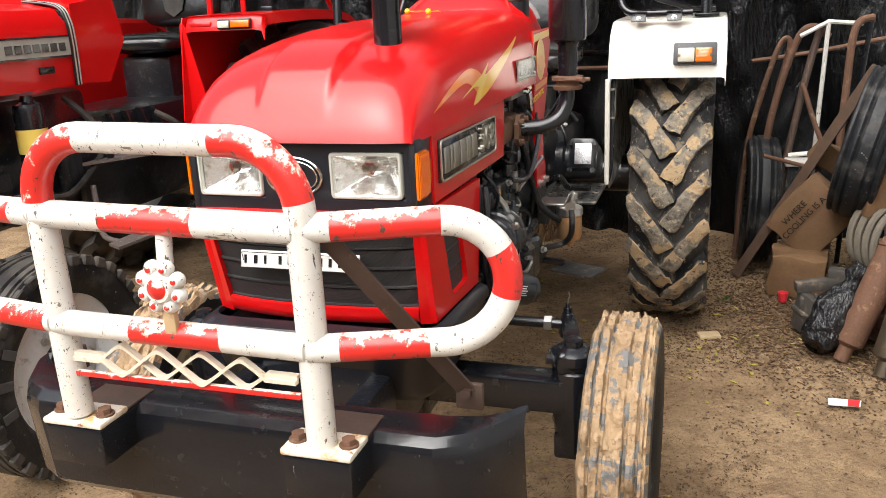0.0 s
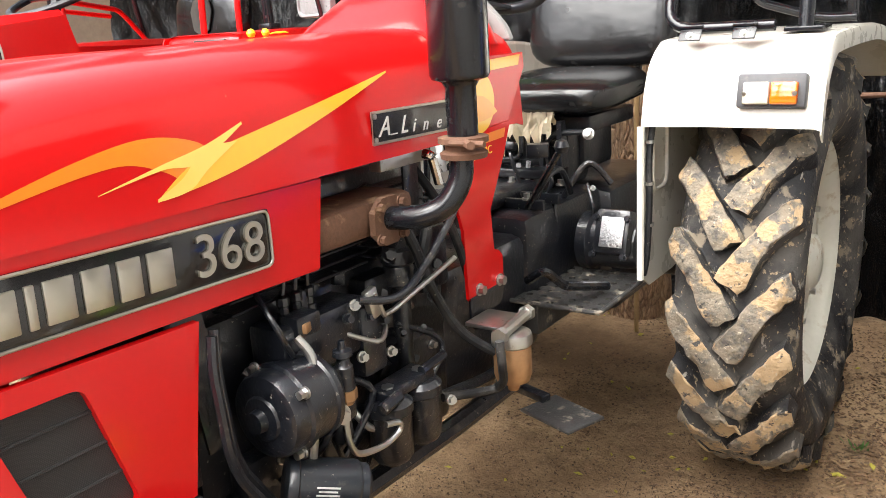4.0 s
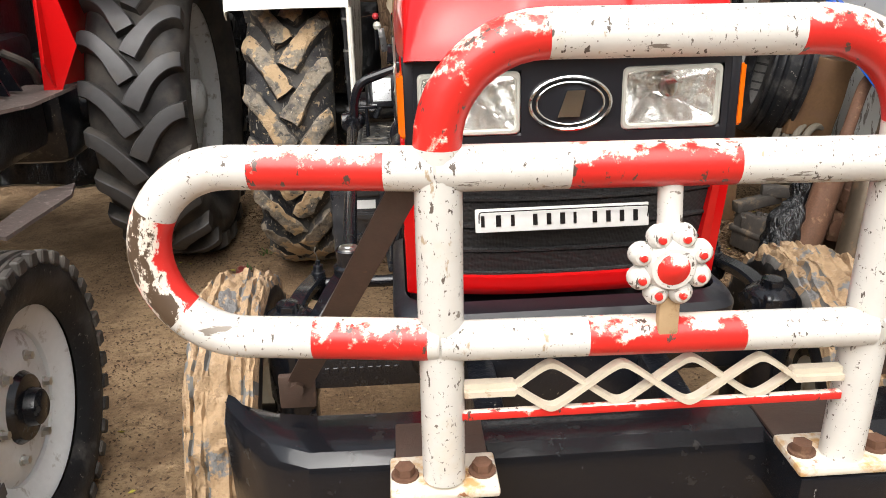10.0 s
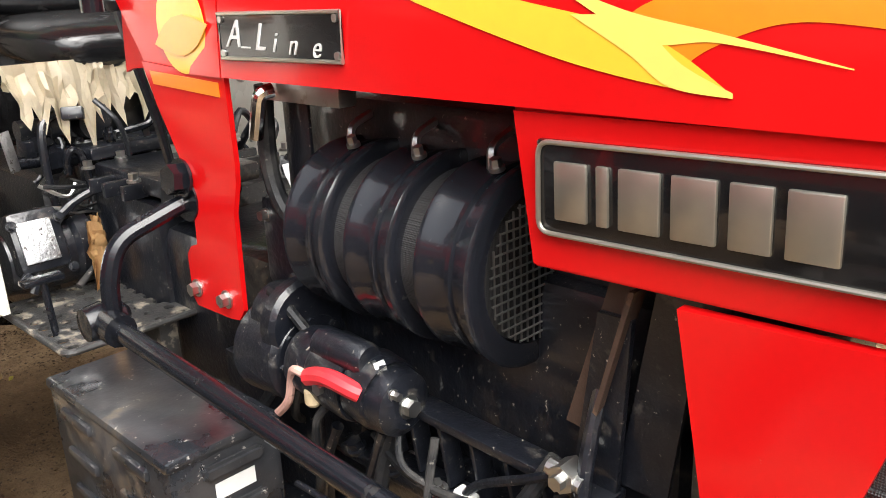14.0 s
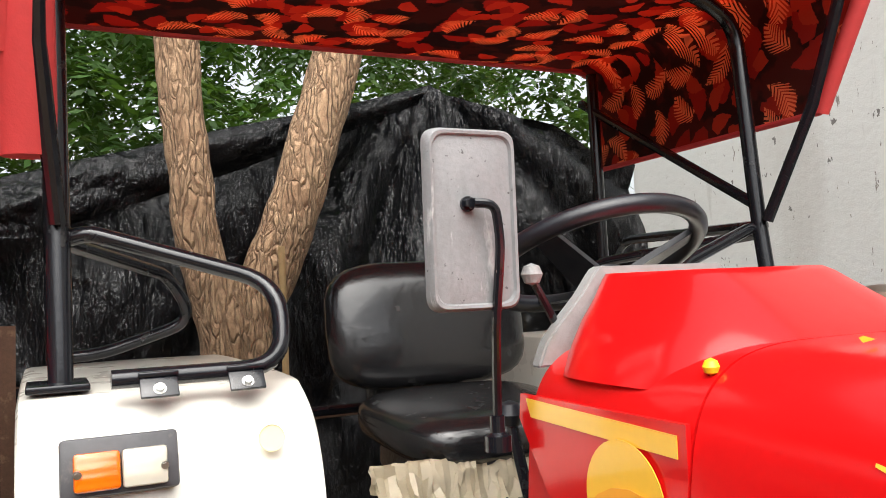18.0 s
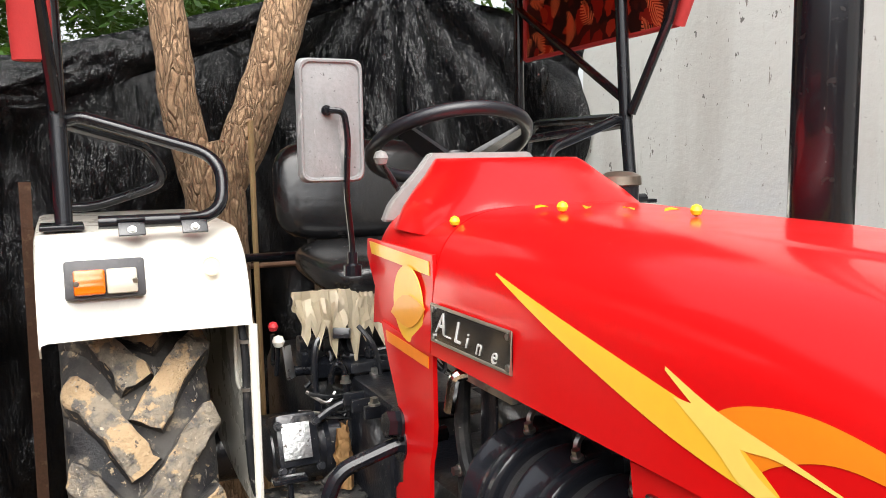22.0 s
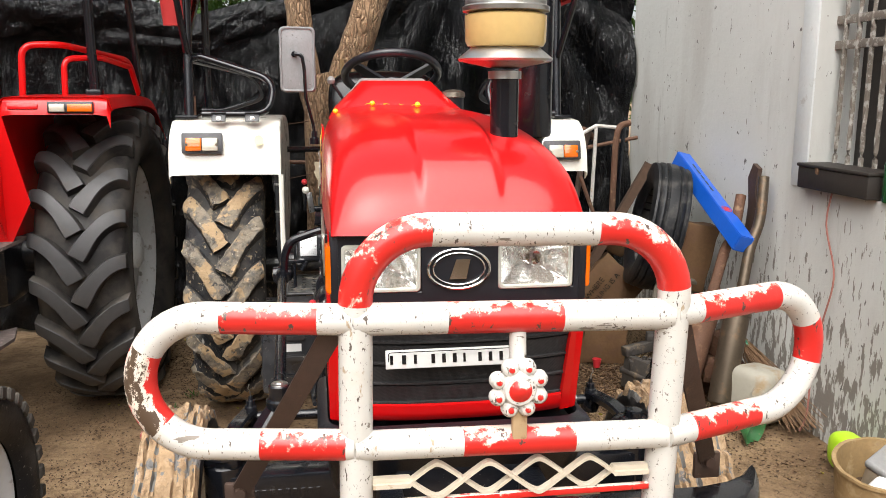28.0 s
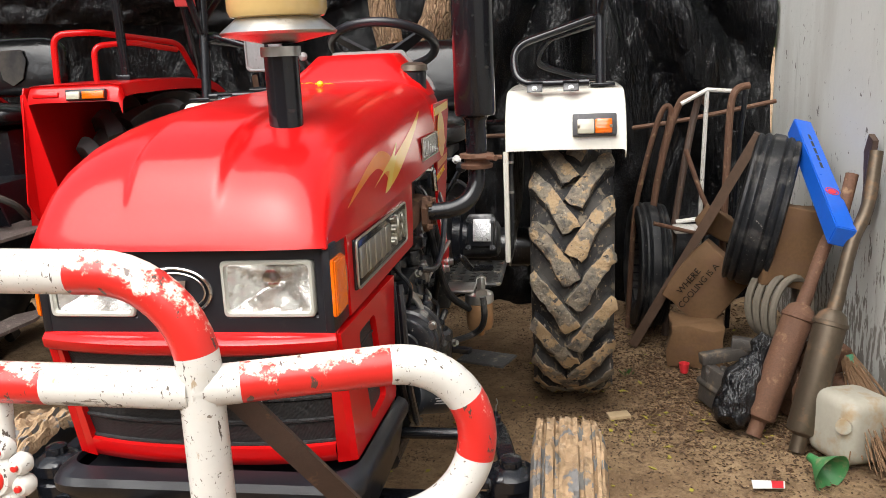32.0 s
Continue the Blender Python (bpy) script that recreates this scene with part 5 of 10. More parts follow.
# front axle, king pins, steering
def beam_bar(bm, pts, wide, tall):
    """A forged bar of rectangular section with chamfered edges along points, its wide side lying flat."""
    P = curve_points(pts, 5)
    rings = []
    for i, p in enumerate(P):
        d = (P[min(i + 1, len(P) - 1)] - P[max(i - 1, 0)]).normalized()
        s_ = d.cross(Vector((0, 0, 1))).normalized()
        u_ = s_.cross(d).normalized()
        rings.append([p + s_ * a * wide / 2 + u_ * b * tall / 2 for a, b in ((-1, -0.6), (-0.75, -1), (0.75, -1), (1, -0.6), (1, 0.6), (0.75, 1), (-0.75, 1), (-1, 0.6))])
    loft(bm, rings, caps=True)
    bmesh.ops.recalc_face_normals(bm, faces=bm.faces)
    return bm


bm = B()
box(bm, (0, 1.832, 0.484), (1.02, 0.085, 0.085), bevel=0.006)
box(bm, (0, 1.832, 0.47), (0.30, 0.14, 0.16), bevel=0.01)
axle = part("front_axle", bm, black_paint, TR, "black front axle beam")
for sx in (-1, 1):
    bm = B()
    lathe(bm, [(0.0, -0.17), (0.044, -0.17), (0.048, -0.10), (0.052, -0.09), (0.052, 0.045), (0.046, 0.05), (0.046, 0.062), (0.054, 0.068), (0.054, 0.092), (0.040, 0.102), (0.024, 0.106), (0.022, 0.122), (0.0, 0.127)], (sx * 0.515, 1.84, 0.50), "z", 24)
    box(bm, (sx * 0.515, 1.84, 0.345), (0.09, 0.07, 0.07), bevel=0.01)
    tube(bm, [(sx * 0.515, 1.85, 0.35), (sx * 0.62, FY, FZ)], 0.026, 12)
    part("king_pin", bm, black_paint, axle)
    # clamped head with a flat steering arm and its ball joint
    bm = B()
    box(bm, (sx * 0.515, 1.835, 0.572), (0.085, 0.082, 0.058), rot=(0, 0, sx * 12), bevel=0.014, seg=3)
    part("arm_head", bm, black_paint, axle)
    for y_ in (1.815, 1.852):
        bm = B()
        bolt(bm, (sx * 0.470, y_, 0.575), (-sx, -0.3, 0.1), 0.013, 0.014)
        part("clamp_bolt", bm, black_paint, axle)
    bm = B()
    bolt(bm, (sx * 0.515, 1.835, 0.600), (0, 0, 1), 0.022, 0.016)
    part("head_nut", bm, black_paint, axle)
    bm = B()
    beam_bar(bm, [(sx * 0.512, 1.85, 0.580), (sx * 0.495, 1.93, 0.596), (sx * 0.470, 2.045, 0.590)], 0.040, 0.024)
    part("steering_arm", bm, black_paint, axle)
    bm = B()
    lathe(bm, [(0.0, -0.052), (0.022, -0.050), (0.027, -0.035), (0.024, -0.014), (0.016, -0.012), (0.016, 0.014), (0.012, 0.016), (0.012, 0.030), (0.006, 0.032), (0.005, 0.042), (0.0, 0.043)], (sx * 0.468, 2.045, 0.592), "z", 16)
    part("ball_joint", bm, black_paint, axle)
    bm = B()
    tube(bm, curve_points([(sx * 0.468, 2.045, 0.63), (sx * 0.469, 2.044, 0.648), (sx * 0.473, 2.042, 0.656), (sx * 0.470, 2.043, 0.667)], 3), 0.0016, 5)
    part("split_pin", bm, zinc, axle)
bm = B()
tube(bm, [(-0.468, 2.045, 0.575), (0.468, 2.045, 0.575)], 0.014, 12)
part("track_rod", bm, black_paint, axle)
for sx in (-1, 1):
    bm = B()
    tube(bm, [(sx * 0.405, 2.045, 0.575), (sx * 0.425, 2.045, 0.575)], 0.020, 6)
    part("lock_nut", bm, zinc, axle)
bm = B()
beam_bar(bm, [(-0.505, 1.84, 0.575), (-0.470, 1.822, 0.578), (-0.452, 1.826, 0.590), (-0.408, 1.856, 0.652), (-0.392, 1.862, 0.664), (-0.372, 1.862, 0.664)], 0.042, 0.026)
part("drop_arm", bm, black_paint, axle)
bm = B()
lathe(bm, [(0.0, -0.064), (0.012, -0.062), (0.014, -0.034), (0.030, -0.032), (0.034, -0.024), (0.034, -0.012), (0.026, -0.008), (0.027, 0.024), (0.024, 0.027), (0.014, 0.025), (0.012, 0.029), (0.0, 0.029)], (-0.382, 1.858, 0.703), "z", 24)
joint = part("drag_joint", bm, black_paint, axle, "round ball joint housing")
bm = B()
lathe(bm, [(0.0, 0.002), (0.010, 0.002), (0.012, 0.0), (0.020, -0.001), (0.021, -0.004)], (-0.382, 1.858, 0.733), "z", 20)
part("joint_cap", bm, zinc, joint, "worn bright joint cap")
bm = B()
tube(bm, [(-0.382, 1.87, 0.708), (-0.407, 2.81, 0.790)], 0.0155, 12)
tube(bm, [(-0.407, 2.77, 0.787), (-0.408, 2.83, 0.792)], 0.026, 12)
lathe(bm, [(0.0, -0.035), (0.026, -0.03), (0.030, 0.0), (0.024, 0.03), (0.012, 0.04), (0.0, 0.042)], (-0.408, 2.825, 0.792), "x", 16)
part("drag_link", bm, black_paint, axle, "long black steering drag link")
bm = B()
tube(bm, rounded([(-0.40, 2.805, 0.795), (-0.398, 2.805, 0.86), (-0.375, 2.805, 0.915), (-0.26, 2.79, 0.955), (-0.17, 2.79, 0.96)], 0.03, 5), 0.0145, 10)
lathe(bm, [(0.0, -0.03), (0.036, -0.03), (0.036, -0.005), (0.028, 0.0), (0.028, 0.02), (0.0, 0.022)], (-0.235, 2.79, 0.957), "x", 18)
bolt(bm, (-0.266, 2.79, 0.99), (-1, 0, 0.1), 0.024, 0.02)
part("pitman_arm", bm, black_paint, TR)
# black support casting and lower trim round the nose
bm = B()
rings = []
for z, ex, yf in ((0.731, 0.270, 1.490), (0.724, 0.286, 1.456), (0.712, 0.292, 1.448), (0.696, 0.291, 1.450), (0.684, 0.280, 1.462), (0.60, 0.264, 1.50), (0.56, 0.235, 1.54)):
    up = 0.022 if z > 0.68 else 0.0
    ring = rounded([(-ex, 1.90, z), (-ex, yf + 0.02, z + up), (ex, yf + 0.02, z + up), (ex, 1.90, z)], 0.07, 6)
    rings.append(ring)
loft(bm, rings, closed=False)
bmesh.ops.recalc_face_normals(bm, faces=bm.faces)
bmesh.ops.solidify(bm, geom=bm.faces[:], thickness=0.01)
box(bm, (0, 1.70, 0.716), (0.52, 0.42, 0.012))
part("nose_support", bm, black_plastic, TR, "black moulded apron under the nose", angle=40)
bm = B()
box(bm, (0, 1.68, 0.56), (0.30, 0.36, 0.26), bevel=0.02)
box(bm, (-0.15, 1.36, 0.585), (0.05, 0.34, 0.12), bevel=0.01)
box(bm, (0.15, 1.36, 0.585), (0.05, 0.34, 0.12), bevel=0.01)
box(bm, (-0.16, 2.10, 0.56), (0.04, 0.75, 0.12), bevel=0.008)
box(bm, (0.16, 2.10, 0.56), (0.04, 0.75, 0.12), bevel=0.008)
part("front_frame", bm, engine_black, TR)

# ---- mudguards, lamps, hand rails ----
def guard_profile():
    """(y, z) of the mudguard's top sheet from its front lip over the crown to its rear lip."""
    pts = [(3.268, 1.100), (3.272, 1.13), (3.29, 1.20), (3.325, 1.262), (3.38, 1.298), (3.45, 1.312), (3.8, 1.316), (4.1, 1.310), (4.30, 1.285), (4.45, 1.22), (4.54, 1.12)]
    return [(p.y, p.z) for p in curve_points([(0, y, z) for y, z in pts], 4)]


GP = guard_profile()
for sx in (-1, 1):
    bm = B()
    xin, xout = 0.418, 0.848
    rows = []
    for y, z in GP:
        row = []
        for x, dz in ((xin, -0.012), (xin + 0.004, -0.003), (xin + 0.014, 0.0), (0.6, 0.002), (xout - 0.016, 0.0), (xout - 0.004, -0.004), (xout, -0.014), (xout, -0.055)):
            row.append(Vector((sx * x, y, z + dz)) if dz > -0.05 else Vector((sx * x, 3.825 + (y - 3.825) * 0.955, 0.62 + (z - 0.62) * 0.93)))
        rows.append(row)
    loft(bm, rows, closed=False)
    bmesh.ops.recalc_face_normals(bm, faces=bm.faces)
    bmesh.ops.solidify(bm, geom=bm.faces[:], thickness=0.004)
    guard = part("mudguard", bm, cream_paint, TR, "cream-white pressed steel mudguard", angle=40)
    bm = B()
    side = [(y, z - 0.012) for y, z in GP] + [(4.40, 0.80), (4.1, 0.72), (3.50, 0.66), (3.32, 0.66), (3.262, 0.70)]
    prism(bm, side, (sx * xin, 0, 0), (0, 1, 0), (0, 0, 1), (sx * 0.005, 0, 0))
    part("inner_side", bm, cream_paint, guard)
    bm = B()
    tube(bm, [(sx * 0.418, 3.264, 0.69), (sx * 0.418, 3.266, 1.10)], 0.010, 8)
    ring = rounded([(0, 3.33, 0.92), (0, 3.44, 0.92), (0, 3.44, 1.10), (0, 3.33, 1.10)], 0.04, 5, closed=True)
    tube(bm, [Vector((sx * 0.4255, p.y, p.z)) for p in ring], 0.006, 8, closed=True)
    part("edge_bead", bm, cream_paint, guard)
    # side lamp
    lz = 1.224 if sx < 0 else 1.187
    cx, yy = (-0.716 if sx < 0 else 0.736), 3.288
    tilt = -14
    bm = B()
    box(bm, (cx, yy - 0.016, lz), (0.155, 0.030, 0.080), rot=(tilt, 0, 0), bevel=0.006)
    lamp = part("side_lamp", bm, lamp_grey, TR, "amber and clear side lamp in a dark grey frame")
    for k, mt, nm in ((sx, amber, "amber_lens"), (-sx, clear_lens, "clear_lens")):
        bm = B()
        box(bm, (cx + k * 0.031, yy - 0.036, lz - 0.003), (0.060, 0.022, 0.052), rot=(tilt, 0, 0), bevel=0.005)
        part(nm, bm, mt, lamp)
    for k in (-1, 1):
        bm = B()
        bolt(bm, (cx + k * 0.056, yy - 0.047, lz - 0.002), (0, -1, -0.2), 0.004, 0.002)
        part("screw", bm, zinc, lamp)
    # hand rail loop
    bm = B()
    a = sx
    loop = rounded([(a * 0.72, 3.345, 1.335), (a * 0.46, 3.345, 1.335), (a * 0.44, 3.44, 1.47), (a * 0.74, 3.50, 1.565), (a * 0.775, 3.51, 1.555)], 0.07, 7)
    tube(bm, loop, 0.0145, 12)
    rail = part("hand_rail", bm, black_paint, TR, "bent black pipe hand rail")
    bm = B()
    loop = rounded([(a * 0.775, 3.52, 1.55), (a * 0.56, 3.90, 1.50), (a * 0.50, 3.95, 1.40), (a * 0.70, 3.98, 1.335), (a * 0.80, 3.98, 1.335)], 0.07, 7)
    tube(bm, loop, 0.0135, 12)
    part("rear_loop", bm, black_paint, rail)
    for x in (0.655, 0.525):
        bm = B()
        box(bm, (a * x, 3.325, 1.325), (0.055, 0.006, 0.045), rot=(-38, 0, 0), bevel=0.002)
        box(bm, (a * x, 3.342, 1.340), (0.058, 0.03, 0.008), bevel=0.002)
        cl = part("clamp", bm, black_paint, rail)
        bm = B()
        bolt(bm, (a * x, 3.318, 1.318), (0, -0.75, 0.6), 0.007, 0.006)
        part("clamp_bolt", bm, zinc, rail)
# small round sticker
bm = B()
lathe(bm, [(0.0, -0.001), (0.020, -0.001), (0.020, 0.001)], (-0.50, 3.278, 1.235), (Vector((1, 0, 0)), Vector((0, 0.25, 0.97)), Vector((0, -0.97, 0.25))), 24)
part("sticker", bm, material("faded_sticker", (0.80, 0.70, 0.40), 0.4, vary=0.1), TR, "faded round yellow sticker")

# ---- seat ----
bm = B()


def cushion(bm, c, s, e=4.0, puff=0.02, rot=0.0):
    """A soft upholstered slab with bulging faces."""
    nu, nv = 28, 14
    m = Matrix.Translation(c) @ Matrix.Rotation(radians(rot), 4, "X")
    rings = []
    for j in range(1, nv):
        v = math.pi * j / nv
        cz = math.cos(v)
        z = s[2] / 2 * math.copysign(abs(cz) ** (2 / 3.0), cz)
        k = abs(math.sin(v)) ** (2 / 3.5)
        rings.append([m @ Vector((s[0] / 2 * k * math.copysign(abs(math.cos(t)) ** (2 / e), math.cos(t)), s[1] / 2 * k * math.copysign(abs(math.sin(t)) ** (2 / e), math.sin(t)), z)) for t in [2 * math.pi * i / nu for i in range(nu)]])
    loft(bm, rings, caps=True)
    bmesh.ops.recalc_face_normals(bm, faces=bm.faces)
    return bm


SX = 0.03
bm = B()
cushion(bm, (SX, 3.62, 1.165), (0.46, 0.44, 0.115), rot=4)
seat = part("seat", bm, vinyl, TR, "black vinyl seat cushion", angle=60)
bm = B()
cushion(bm, (SX + 0.015, 3.88, 1.365), (0.52, 0.31, 0.115), rot=80)
part("backrest", bm, vinyl, TR, "black vinyl backrest", angle=60)
bm = B()
cushion(bm, (SX, 3.865, 1.265), (0.42, 0.07, 0.10), rot=60)
part("back_roll", bm, vinyl, seat, angle=60)
bm = B()
for k in (-1, 1):
    tube(bm, rounded([(SX + k * 0.12, 3.72, 1.12), (SX + k * 0.12, 3.93, 1.14), (SX + k * 0.12, 3.95, 1.4)], 0.05, 5), 0.012, 8)
box(bm, (SX, 3.65, 1.075), (0.30, 0.34, 0.05), bevel=0.01)
box(bm, (SX, 3.66, 0.99), (0.20, 0.22, 0.14), bevel=0.02)
part("seat_base", bm, engine_black, TR)
# torn milky wrapping under the cushion
tips = {3: 0.085, 7: 0.10, 12: 0.125, 15: 0.05, 19: 0.165, 22: 0.09, 25: 0.075, 28: 0.105, 31: 0.05, 35: 0.10, 39: 0.07, 43: 0.09, 47: 0.05}
for layer in range(2):
    bm = B()
    n = 48
    grid = []
    for i in range(n + 1):
        t = i / n
        x = -0.285 + 0.375 * t
        near = [(abs(i - a), d_) for a, d_ in tips.items()]
        drop = 0.045 + max(max(0.0, d_ * (1 - g / 3.2)) for g, d_ in near) * (1.0 if layer == 0 else 0.62)
        if layer:
            drop = 0.05 + 0.035 * abs(noise.noise(Vector((i * 0.31, 7.0, 0))))
        col_ = []
        for j in range(6):
            u = j / 5
            y = 3.425 + 0.012 * layer + 0.020 * noise.noise(Vector((i * 0.55, u * 2.5, 2.0 + layer))) - 0.03 * u * (1 - layer)
            col_.append(Vector((x + 0.010 * noise.noise(Vector((i * 0.7, u * 3, 9.0))), y, 1.135 - drop * u)))
        grid.append(col_)
    loft(bm, grid, closed=False)
    bmesh.ops.solidify(bm, geom=bm.faces[:], thickness=0.0012)
    part("seat_wrapping", bm, sheet_plastic, seat, "torn milky plastic wrapping under the seat", angle=20)

# ---- steering wheel, levers, mirror, cap ----
sw = Vector((0.015, 3.15, 1.49))
ax_up = Vector((0, 0.42, 0.90)).normalized()
e1, e2 = Vector((1, 0, 0)), ax_up.cross(Vector((1, 0, 0))).normalized()
bm = B()
tube(bm, [sw + (e1 * math.cos(t) + e2 * math.sin(t)) * 0.178 for t in [2 * math.pi * i / 56 for i in range(56)]], 0.0155, 12, closed=True)
wheel = part("steering_wheel", bm, black_plastic, TR, "black plastic steering wheel")
for a in (90, 210, 330):
    bm = B()
    d = e1 * math.cos(radians(a)) + e2 * math.sin(radians(a))
    w = ax_up.cross(d)
    p0, p1 = sw - ax_up * 0.05 + d * 0.03, sw + d * 0.172
    loft(bm, [[p0 - w * 0.028 - ax_up * 0.006, p0 + w * 0.028 - ax_up * 0.006, p0 + w * 0.028 + ax_up * 0.006, p0 - w * 0.028 + ax_up * 0.006], [p1 - w * 0.018 - ax_up * 0.005, p1 + w * 0.018 - ax_up * 0.005, p1 + w * 0.018 + ax_up * 0.005, p1 - w * 0.018 + ax_up * 0.005]], caps=True)
    part("spoke", bm, black_plastic, wheel)
bm = B()
tube(bm, [sw - ax_up * 0.055, sw - ax_up * 0.03], 0.038, 20)
tube(bm, [sw - ax_up * 0.30, sw - ax_up * 0.05], 0.022, 12)
part("column", bm, black_plastic, wheel)


def knob_lever(name, pts, r, knob, kr, label="", kmat=None):
    bm = B()
    tube(bm, curve_points(pts, 6), r, 8)
    ob = part(name, bm, black_paint, TR, label)
    bm = B()
    lathe(bm, [(0, -kr), (kr * 0.7, -kr * 0.75), (kr, 0), (kr * 0.7, kr * 0.75), (0, kr)], knob, "z", 14)
    part("knob", bm, kmat or black_plastic, ob)
    return ob


knob_lever("throttle_lever", [(-0.13, 3.005, 1.30), (-0.166, 2.985, 1.38), (-0.215, 2.970, 1.455)], 0.006, (-0.219, 2.968, 1.465), 0.015, "thin throttle lever with grey knob", steel_grey)
knob_lever("gear_lever", [(-0.13, 3.07, 0.90), (-0.137, 3.09, 1.02), (-0.15, 3.12, 1.14), (-0.16, 3.14, 1.235)], 0.0095, (-0.161, 3.143, 1.252), 0.022, "black gear lever")
knob_lever("gear_lever", [(0.16, 3.12, 0.90), (0.22, 3.10, 0.98), (0.27, 3.10, 1.06)], 0.009, (0.275, 3.10, 1.07), 0.020, "black side gear lever")
knob_lever("hydraulic_lever", [(-0.33, 3.44, 0.93), (-0.325, 3.43, 1.0)], 0.006, (-0.325, 3.425, 1.018), 0.016, "short lever with cream knob", cream_paint)
knob_lever("hydraulic_lever", [(-0.33, 3.47, 0.95), (-0.33, 3.46, 1.03)], 0.006, (-0.33, 3.455, 1.05), 0.013, "short lever with red knob", red_plastic)
# mirror with its bent stalk
bm = B()
mc = Vector((-0.335, 2.885, 1.53))
ring0 = []


def mring(kx, kz, y):
    return [Vector((p.x, p.y, p.z)) for p in rounded([(mc.x - kx, y, mc.z - kz), (mc.x + kx, y, mc.z - kz), (mc.x + kx, y, mc.z + kz), (mc.x - kx, y, mc.z + kz)], 0.020, 5, closed=True)]


loft(bm, [mring(0.030, 0.070, 2.8855), mring(0.049, 0.099, 2.889), mring(0.0525, 0.1025, 2.8895), mring(0.0545, 0.1045, 2.885), mring(0.058, 0.108, 2.8845), mring(0.061, 0.111, 2.889), mring(0.062, 0.112, 2.902), mring(0.056, 0.106, 2.904)], caps=True)
bmesh.ops.recalc_face_normals(bm, faces=bm.faces)
mirror = part("mirror", bm, material("scuffed_grey_mirror_back", (0.24, 0.245, 0.25), 0.42, vary=0.22, blotch=9, grain=160, bump=0.2, bump_scale=250, layers=[((0.16, 0.16, 0.16), 0.6, 14, 0.52, 0.74, (1, 1, 0.35)), ((0.46, 0.46, 0.455), 0.5, 40, 0.60, 0.72, (1, 1, 0.3)), ((0.08, 0.08, 0.08), 0.8, 120, 0.66, 0.70, None)]), TR, "worn grey plastic mirror back on a bent stalk", angle=40)
bm = B()
add(bm, mring(0.054, 0.104, 2.9052), [tuple(range(len(mring(0.05, 0.1, 0))))])
part("mirror_glass", bm, chrome, mirror, angle=0)
bm = B()
tube(bm, rounded([(-0.345, 2.868, 1.548), (-0.32, 2.862, 1.546), (-0.312, 2.866, 1.50), (-0.31, 2.89, 1.40), (-0.285, 2.94, 1.30), (-0.283, 2.945, 1.255)], 0.02, 5), 0.006, 10)
bolt(bm, (-0.346, 2.884, 1.548), (0, -1, 0), 0.007, 0.010)
lathe(bm, [(0, 0), (0.018, 0), (0.018, 0.02), (0.010, 0.024), (0.010, 0.045), (0, 0.046)], (-0.283, 2.945, 1.235), "z", 14)
part("stalk", bm, black_paint, mirror, "bent worn black stalk")
mirror.location = (0.0, 0.02, 0.004)
# fuel cap and fallen yellow berries and leaves
bm = B()
lathe(bm, [(0.0, 0.062), (0.024, 0.060), (0.040, 0.052), (0.042, 0.036), (0.036, 0.034), (0.033, 0.030), (0.033, -0.02)], (0.188, 2.75, 1.372), "z", 12)
part("fuel_cap", bm, material("worn_cap_metal", (0.22, 0.19, 0.15), 0.35, metal=0.8, vary=0.3), TR, "worn metal fuel filler cap")
bm = B()
tube(bm, [(0.188, 2.75, 1.30), (0.188, 2.75, 1.405)], 0.036, 20)
part("filler_neck", bm, black_plastic, TR)
berry = material("yellow_berry", (0.80, 0.60, 0.02), 0.4, vary=0.1)
def over(y, x):
    best = min([0.25 * i_ for i_ in range(721)], key=lambda a: abs(bonnet_point(y, a).x - x))
    return bonnet_point(y, best).z
for x, y in ((-0.214, 2.649), (0.016, 2.345), (-0.105, 2.50)):
    bm = B()
    z = over(y, x) + 0.009
    lathe(bm, [(0, -0.009), (0.0065, -0.006), (0.009, 0), (0.0065, 0.006), (0, 0.009)], (x, y, z), "z", 12)
    solid("berry", bm, berry, "small yellow berry fallen on the red bonnet", "berry", "fallen berries")
for x, y, a in ((-0.11, 2.55, 20), (-0.02, 2.45, 80), (0.02, 2.40, 10), (-0.06, 2.50, 50)):
    bm = B()
    z = over(y, x) + 0.004
    pts = [(-0.018, 0, 0), (-0.008, 0.007, 0.004), (0.006, 0.007, 0.005), (0.018, 0, 0.001), (0.006, -0.006, 0.003), (-0.008, -0.006, 0.002)]
    m = Matrix.Translation((x, y, z)) @ Matrix.Rotation(radians(a), 4, "Z")
    add(bm, [m @ Vector(p) for p in pts], [tuple(range(6))])
    bmesh.ops.solidify(bm, geom=bm.faces[:], thickness=0.0008)
    solid("fallen_leaf", bm, berry, "small yellow leaf fallen on the red bonnet", "leaf", "fallen leaves")

# ---- air pre-cleaner and exhaust ----
ac = Vector((0.132, 1.72, 0))
bm = B()
tube(bm, [(ac.x, ac.y, 1.26), (ac.x, ac.y, 1.472)], 0.031, 28)
stack = part("air_intake", bm, black_paint, TR, "black air intake pipe with pre-cleaner")
bm = B()
lathe(bm, [(0.033, 1.455), (0.036, 1.455), (0.036, 1.472), (0.033, 1.472)], ac, "z", 28, closed=True)
part("clamp_band", bm, zinc, stack)
bm = B()
lathe(bm, [(0.03, 1.478), (0.100, 1.492), (0.104, 1.497), (0.100, 1.501), (0.074, 1.522), (0.03, 1.522)], ac, "z", 40)
part("skirt", bm, zinc, stack, "grey metal skirt")
bowl = material("yellowed_clear_plastic", (0.60, 0.42, 0.17), 0.22, vary=0.1, coat=0.5)
bm = B()
